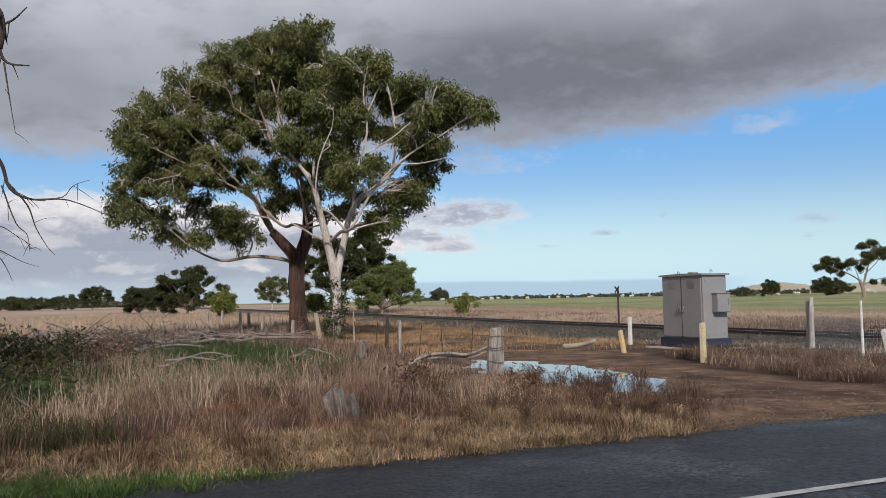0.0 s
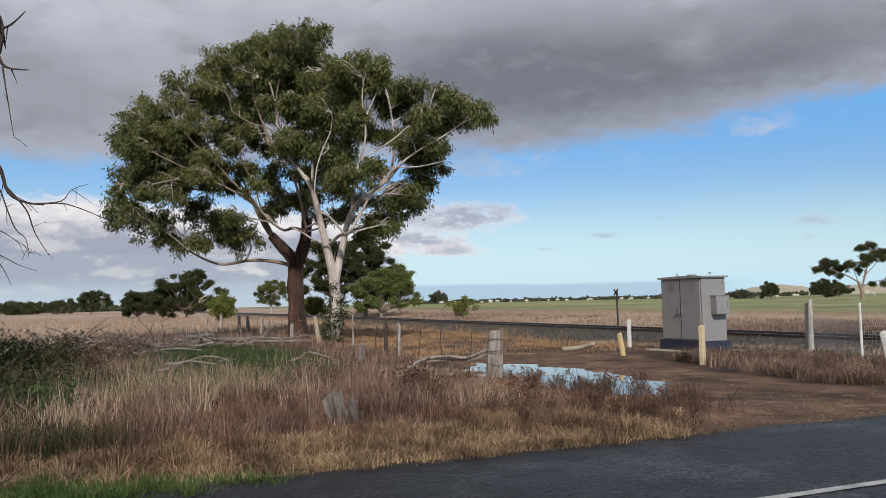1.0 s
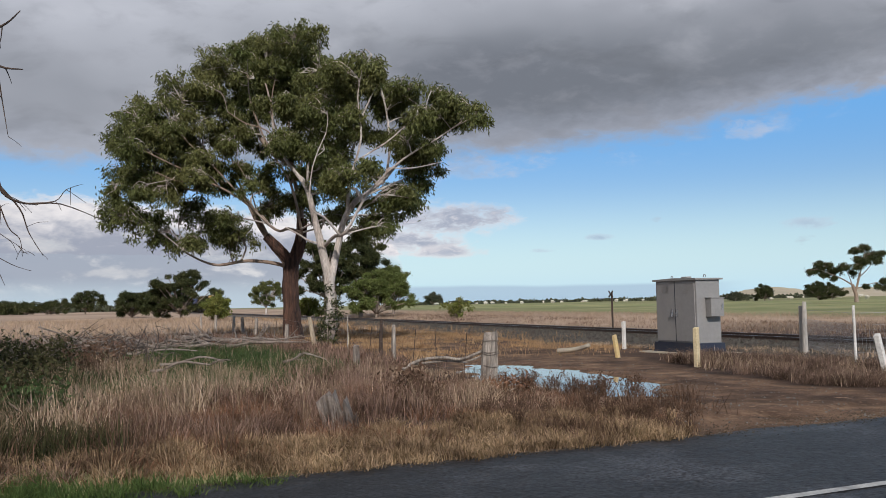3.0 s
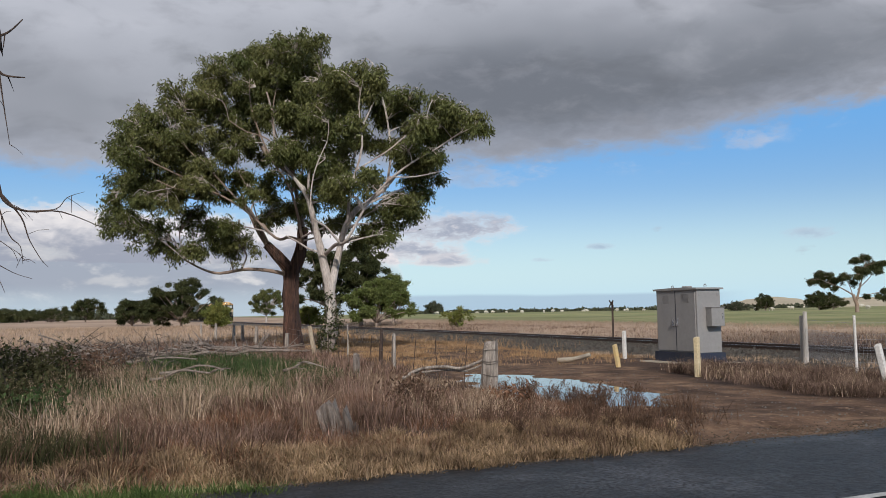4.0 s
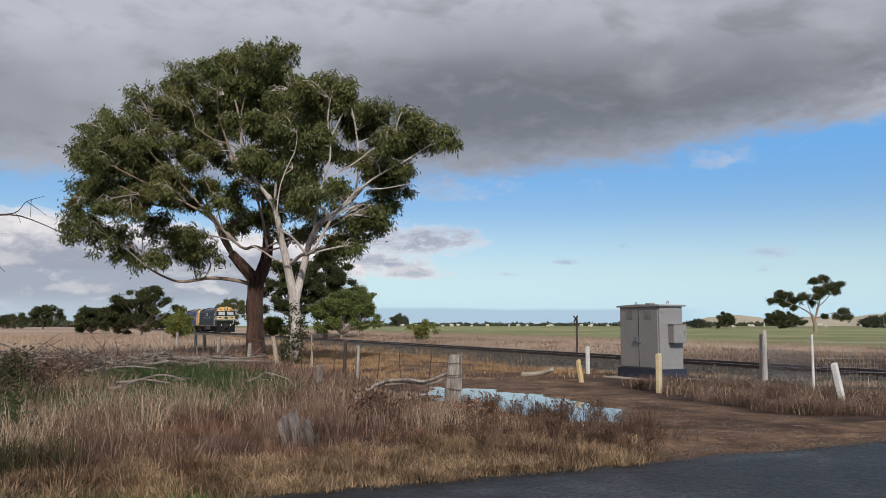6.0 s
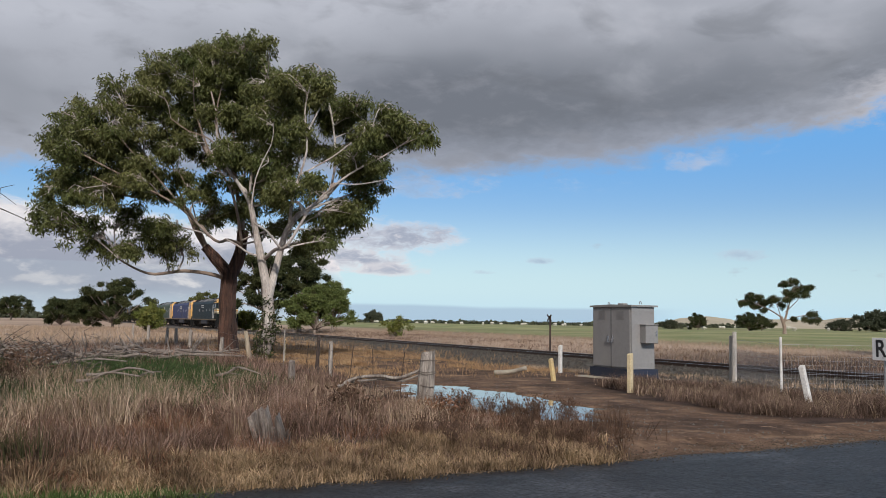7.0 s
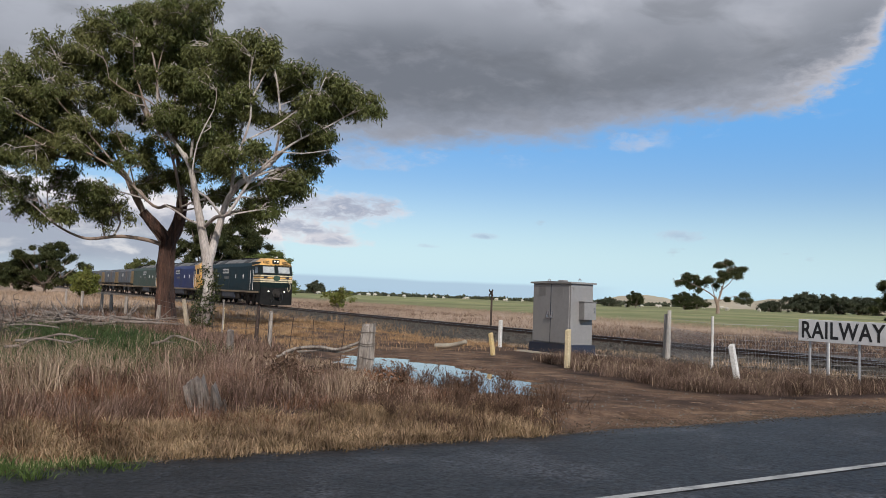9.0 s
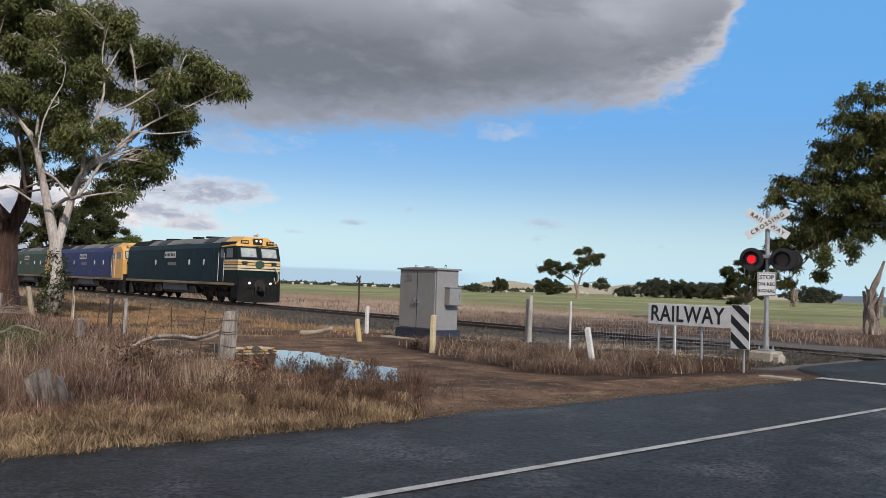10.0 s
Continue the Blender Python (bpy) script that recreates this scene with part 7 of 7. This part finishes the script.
grass("short_grass", "short yellowed grass along the road edge", _b, 0.17, 0.010, 0.9, M["yellow_grass"], 3)
_b = scatter(42000, -7, 2.6, 7.0, 9.2, lambda x, y: sstep(1.5 - x - 1.3 * (y - 7.4) + 0.5 * lumps(x, y, 1.5, 4), 0, 1.5), 4, 0.2)
grass("green_grass", "fresh green grass at the road edge", _b, 0.14, 0.010, 0.8, M["green_grass"], 4)
_b = scatter(52000, -5, 7, 12.5, 30, lambda x, y: green_patch(x, y), 5, 0.4)
grass("green_grass", "tall green grass beside the fallen branches", _b, 0.34, 0.022, 0.9, M["weed_green"], 5)
_b = scatter(48000, -14, 8, 17, 46, lambda x, y: left_of_track(x, y) * (1 - 0.85 * green_patch(x, y)), 6, 0.6)
grass("tall_grass", "dry grass round the gum trees", _b, 0.40, 0.016, 0.6, M["mauve"], 6)
_b = scatter(85000, 6.9, 17.6, 20, 60, lambda x, y: (1 - 0.9 * dirt_in(x, y)) * np.clip(0.5 + lumps(x, y, 0.5, 4), 0.15, 1), 7, 0.5)
grass("rusty_grass", "rusty dry grass below the track bank", _b, 0.17, 0.013, 0.9, M["rust_grass"], 7)
_b = scatter(48000, -60, 18, 42, 125, lambda x, y: 0.5 + 0.5 * sstep(lumps(x, y, 0.2, 4), -0.3, 0.4), 8, 0.9)
grass("paddock_grass", "pale straw-coloured dry paddock grass", _b, 0.42, 0.04, 0.5, M["pale_straw"], 8)
_b = scatter(58000, 28.5, 54, 8, 130, lambda x, y: sstep(x, 28.3, 29.5) * (0.6 + 0.4 * lumps(x, y, 0.4, 2)), 9, 0.5)
grass("verge_grass", "tall dry grass on the far side of the line", _b, 0.32, 0.014, 1.2, M["pale_straw"], 9)
_b = scatter(24000, 28.5, 39, 8, 110, lambda x, y: 0.4 + 0.6 * sstep(lumps(x, y, 0.35, 12), -0.2, 0.4), 29, 0.5)
grass("verge_grass", "pinkish dry grass on the far side of the line", _b, 0.26, 0.014, 1.3, M["mauve"], 29)
_b = scatter(5000, 28.5, 36, 8, 90, lambda x, y: sstep(lumps(x, y, 0.3, 5), 0.0, 0.5), 19, 0.6)
grass("verge_weeds", "brown weeds on the far side of the line", _b, 0.34, 0.02, 0.9, M["weed"], 19)
_b = scatter(11000, 17.2, 19.6, 9.5, 30, lambda x, y: np.clip(0.2 + 0.8 * lumps(x, y, 0.9, 3), 0, 1), 10, 0.3)
grass("rusty_grass", "thin dry grass at the foot of the ballast", _b, 0.2, 0.012, 0.7, M["straw"], 10)


_b = scatter(34000, 16.6, 21.2, 30, 130, lambda x, y: (1 - 0.75 * sstep(x, 18.6, 21.0)) * (0.45 + 0.55 * sstep(lumps(x, y, 0.5, 9), -0.4, 0.3)) * sstep(y, 30, 46), 61, 0.6)
_b[:, 2] = np.maximum(_b[:, 2], rail_z(_b[:, 1]) - 0.17 + np.interp(_b[:, 0], [18.0, 19.8, 21.6], [-0.55, -0.27, -0.01]))
grass("bank_grass", "dry brown grass growing up the ballast bank", _b, 0.30, 0.016, 0.8, M["rust_grass"], 61)


def brush_strip(x, y):
    """the low brown brush between the dirt track and the rails"""
    south = np.interp(x, [11.3, 12.0, 14.0, 16.4, 17.6], [10.6, 9.6, 9.2, 9.0, 9.4])
    west = np.interp(y, [9, 10.5, 14, 17], [11.4, 11.4, 11.9, 12.9])
    east = np.interp(y, [9, 11, 14, 17.5], [17.4, 16.6, 15.6, 14.6])
    return sstep(np.minimum.reduce([y - south, x - west, east - x, 17.4 - y]) + 0.2 * lumps(x, y, 2, 6), 0, 0.4)


_b = scatter(95000, 11, 18, 8.8, 17.6, brush_strip, 11, 0.42)
grass("brush", "low twiggy purple-brown brush beside the dirt track", _b, 0.30, 0.0045, 1.35, M["brush"], 11)
_b = scatter(4500, 11, 18, 8.8, 17.6, brush_strip, 12, 0.3)
grass("brush_tips", "pale dry stems in the brown brush", _b, 0.34, 0.009, 0.8, M["straw"], 12)


def puddle_weeds(x, y):
    near = sstep(0.9 - np.abs(x - np.interp(y, [8.6, 10.2, 11, 12.5, 14, 16], [7.0, 7.3, 7.1, 6.8, 6.9, 7.1])), 0, 0.6) * (1 - sstep(y, 14.5, 16)) * sstep(y, 8.4, 9.4)
    return near * np.clip(0.45 + lumps(x, y, 2.2, 3), 0, 1)


_b = scatter(11000, 6, 9.6, 8.4, 16, puddle_weeds, 13, 0.35)
grass("weeds", "dark dead weeds beside the puddle", _b, 0.44, 0.007, 1.1, M["weed"], 13)
_b = scatter(5000, 4.6, 7.4, 7.6, 10.6, lambda x, y: left_of_track(x, y) * 0.5, 14, 0.3)
grass("weeds", "dark dead weeds by the road edge", _b, 0.25, 0.008, 0.9, M["weed"], 14)
_b = scatter(9000, -6, 2.2, 8.9, 13.5, lambda x, y: sstep(2.2 - x, 0, 2.0) * sstep(lumps(x, y, 0.9, 33), -0.1, 0.4), 35, 0.5)
grass("weeds", "dark brown dead weeds among green ones", _b, 0.38, 0.009, 0.8, M["weed"], 35)
_b = scatter(7000, -6, 6.5, 8.8, 14, lambda x, y: sstep(lumps(x, y, 0.8, 12), 0.3, 0.6), 15, 0.5)
grass("weeds", "dark reddish weeds among dry grass", _b, 0.45, 0.009, 0.6, M["weed"], 15)


def track_stones():
    """small loose stones on the dirt and along the road edge"""
    rng = np.random.default_rng(31)
    n = 2600
    x, y = rng.uniform(6, 17, n), 7.4 + 14 * rng.random(n) ** 2
    k = rng.random(n) < dirt_in(x, y) * (1 - puddle_in(x, y))
    x, y = x[k], y[k]
    n = len(x)
    r = rng.uniform(0.006, 0.026, n)
    tet = np.array([[1, 0, -0.4], [-0.5, 0.9, -0.4], [-0.5, -0.9, -0.4], [0.1, 0.1, 0.8]])
    co = (np.stack([x, y, land(x, y)], 1)[:, None] + (tet[None] + rng.normal(size=(n, 4, 3)) * 0.3) * r[:, None, None]).reshape(-1, 3)
    loops = (np.arange(n)[:, None] * 4 + np.array([0, 1, 3, 1, 2, 3, 2, 0, 3])[None]).ravel()
    me = raw_mesh("dirt_stones", co, loops, np.arange(3 * n) * 3, np.full(3 * n, 3), M["sleeper"])
    tagged(new("dirt_stones", me), "small pale stones scattered on the dirt track", "stones", kind="stuff")


track_stones()


def verge_gravel():
    """loose chips and clods along the edge of the bitumen"""
    rng = np.random.default_rng(37)
    n = 15000
    x = rng.uniform(-1, 20, n)
    y = ROAD_N + np.where(x > 6.3, 0.25, 0.02) + rng.normal(size=n) * np.where(x > 6.3, 0.34, 0.09)
    ok = y > ROAD_N - 0.7
    x, y = x[ok], y[ok]
    n = len(x)
    z = np.where(y < ROAD_N, 0.014 + 0.02 * (ROAD_N - y), np.maximum(land(x, y), -0.03))
    z = z + (rail_z(5) - 0.035) * sstep(x, 15, 22.5) * (y < ROAD_N)
    r = rng.uniform(0.004, 0.017, n)
    tet = np.array([[1, 0, -0.4], [-0.5, 0.9, -0.4], [-0.5, -0.9, -0.4], [0.1, 0.1, 0.7]])
    co = (np.stack([x, y, z], 1)[:, None] + (tet[None] + rng.normal(size=(n, 4, 3)) * 0.3) * r[:, None, None]).reshape(-1, 3)
    loops = (np.arange(n)[:, None] * 4 + np.array([0, 1, 3, 1, 2, 3, 2, 0, 3])[None]).ravel()
    me = raw_mesh("verge_gravel", co, loops, np.arange(3 * n) * 3, np.full(3 * n, 3), M["edge_chip"])
    tagged(new("verge_gravel", me), "brown and grey loose gravel along the bitumen edge", "gravel", kind="stuff")


verge_gravel()


# ---- far things: sheep, skyline, hills ----
def sheep():
    e = tagged(new("sheep"), "woolly white sheep grazing in the green paddock", "sheep", group="sheep in the paddock")
    b = bmesh.new()
    bmesh.ops.create_icosphere(b, subdivisions=2, radius=0.5)
    for v in b.verts:
        v.co = Vector((v.co.x * 1.25, v.co.y * 0.62, v.co.z * 0.66 + 0.62))
    part("body", b, M["wool"], e, smooth=True)
    part("head", tube([(0.55, 0, 0.7), (0.78, 0, 0.5), (0.9, 0, 0.34)], [0.13, 0.11, 0.07], 7), M["wool"], e)
    me = mesh_of("leg", tube([(0, 0, 0), (0, 0, 0.45)], 0.05, 5), M["wool"])
    for x in (-0.35, 0.35):
        for y in (-0.16, 0.16):
            part("leg", me, None, e).location = (x, y, 0)
    return e


_s = sheep()
_rr = random.Random(21)
for _k in range(46):
    _az = _rr.uniform(21, 40) if _k % 3 else _rr.uniform(40, 66)
    _d = _rr.uniform(250, 430)
    _x, _y = bearing(_az, _d)
    _m = pose(_x, _y, float(land(_x, _y)), 0, 0, _rr.uniform(0, 360)) @ Matrix.Scale(1.15, 4)
    if _k == 0:
        _s.matrix_basis = _m
    else:
        copy_thing(_s, pose(_x, _y, float(land(_x, _y)), 0, 0, _rr.uniform(0, 360)))


def ridge(name, label, az0, az1, d, top, material, seed):
    """A long low ridge: a curved ramp with an uneven crest."""
    bm = bmesh.new()
    prev = None
    n = 90
    for k in range(n + 1):
        az = az0 + (az1 - az0) * k / n
        end = min(1, 8 * k / n, 8 * (n - k) / n)
        h = top * (0.62 + 0.38 * noise.noise(Vector((k * 0.09, seed, 0))) + 0.06 * noise.noise(Vector((k * 0.6, seed, 3)))) * end
        x, y = bearing(az, d)
        x2, y2 = bearing(az, d + 500)
        cur = [bm.verts.new((x, y, -4)), bm.verts.new((x * 0.5 + x2 * 0.5, y * 0.5 + y2 * 0.5, h)), bm.verts.new((x2, y2, h - 5))]
        if prev:
            for j in (0, 1):
                bm.faces.new((prev[j], cur[j], cur[j + 1], prev[j + 1]))
        prev = cur
    return tagged(new(name, mesh_of(name, bm, material, True)), label, "hill", kind="structure")


ridge("backdrop_hill", "pale stubble hill on the skyline", 40, 64, 1300, 27.0, M["hill"], 2)
# the two farthest ridges carry painted haze in their colour
ridge("backdrop_ridge", "low hills far away, coloured blue-grey for distance haze", 58, 100, 2600, 34.0, M["hill_far"], 5)
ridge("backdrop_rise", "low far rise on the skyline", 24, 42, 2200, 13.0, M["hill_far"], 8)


def tree_line(az0, az1, d, h, n, seed):
    """Far woods: many small leafy clumps in one strip."""
    rng = np.random.default_rng(seed)
    az = np.radians(rng.uniform(az0, az1, n))
    dd = d + rng.uniform(-25, 25, n)
    x, y = dd * np.sin(az), dd * np.cos(az)
    top = h * (0.6 + 0.4 * np.sin(az * 260 + seed) * np.cos(az * 97))
    c = np.stack([x, y, land(x, y) + rng.random(n) * np.maximum(top, 0.5)], 1)
    tagged(new("far_trees", leaf_mesh("far_trees", c, 2.2, 1.8, 0.1, M["leaf_far"], seed)), "dark line of far trees on the skyline", "trees", kind="stuff")


tree_line(19, 47, 640, 2.5, 5000, 3)
tree_line(-12, 5, 420, 5.0, 3000, 4)


# ---- what moves: the train rolls towards the crossing at a steady speed ----
SPEED, NOSE_END = 22.7, 46.2


def motions():
    tilt = math.degrees(math.atan(0.0022))
    for back, thing in TRAIN:
        rows = []
        for t in (0.0, 2.5, 5.0, 7.5, 10.0):
            y = NOSE_END + SPEED * (10.0 - t) + back
            rows.append((t, pose(TRACK_X, y, rail_z(y), tilt, 0, 0)))
        walk(thing, rows)


motions()
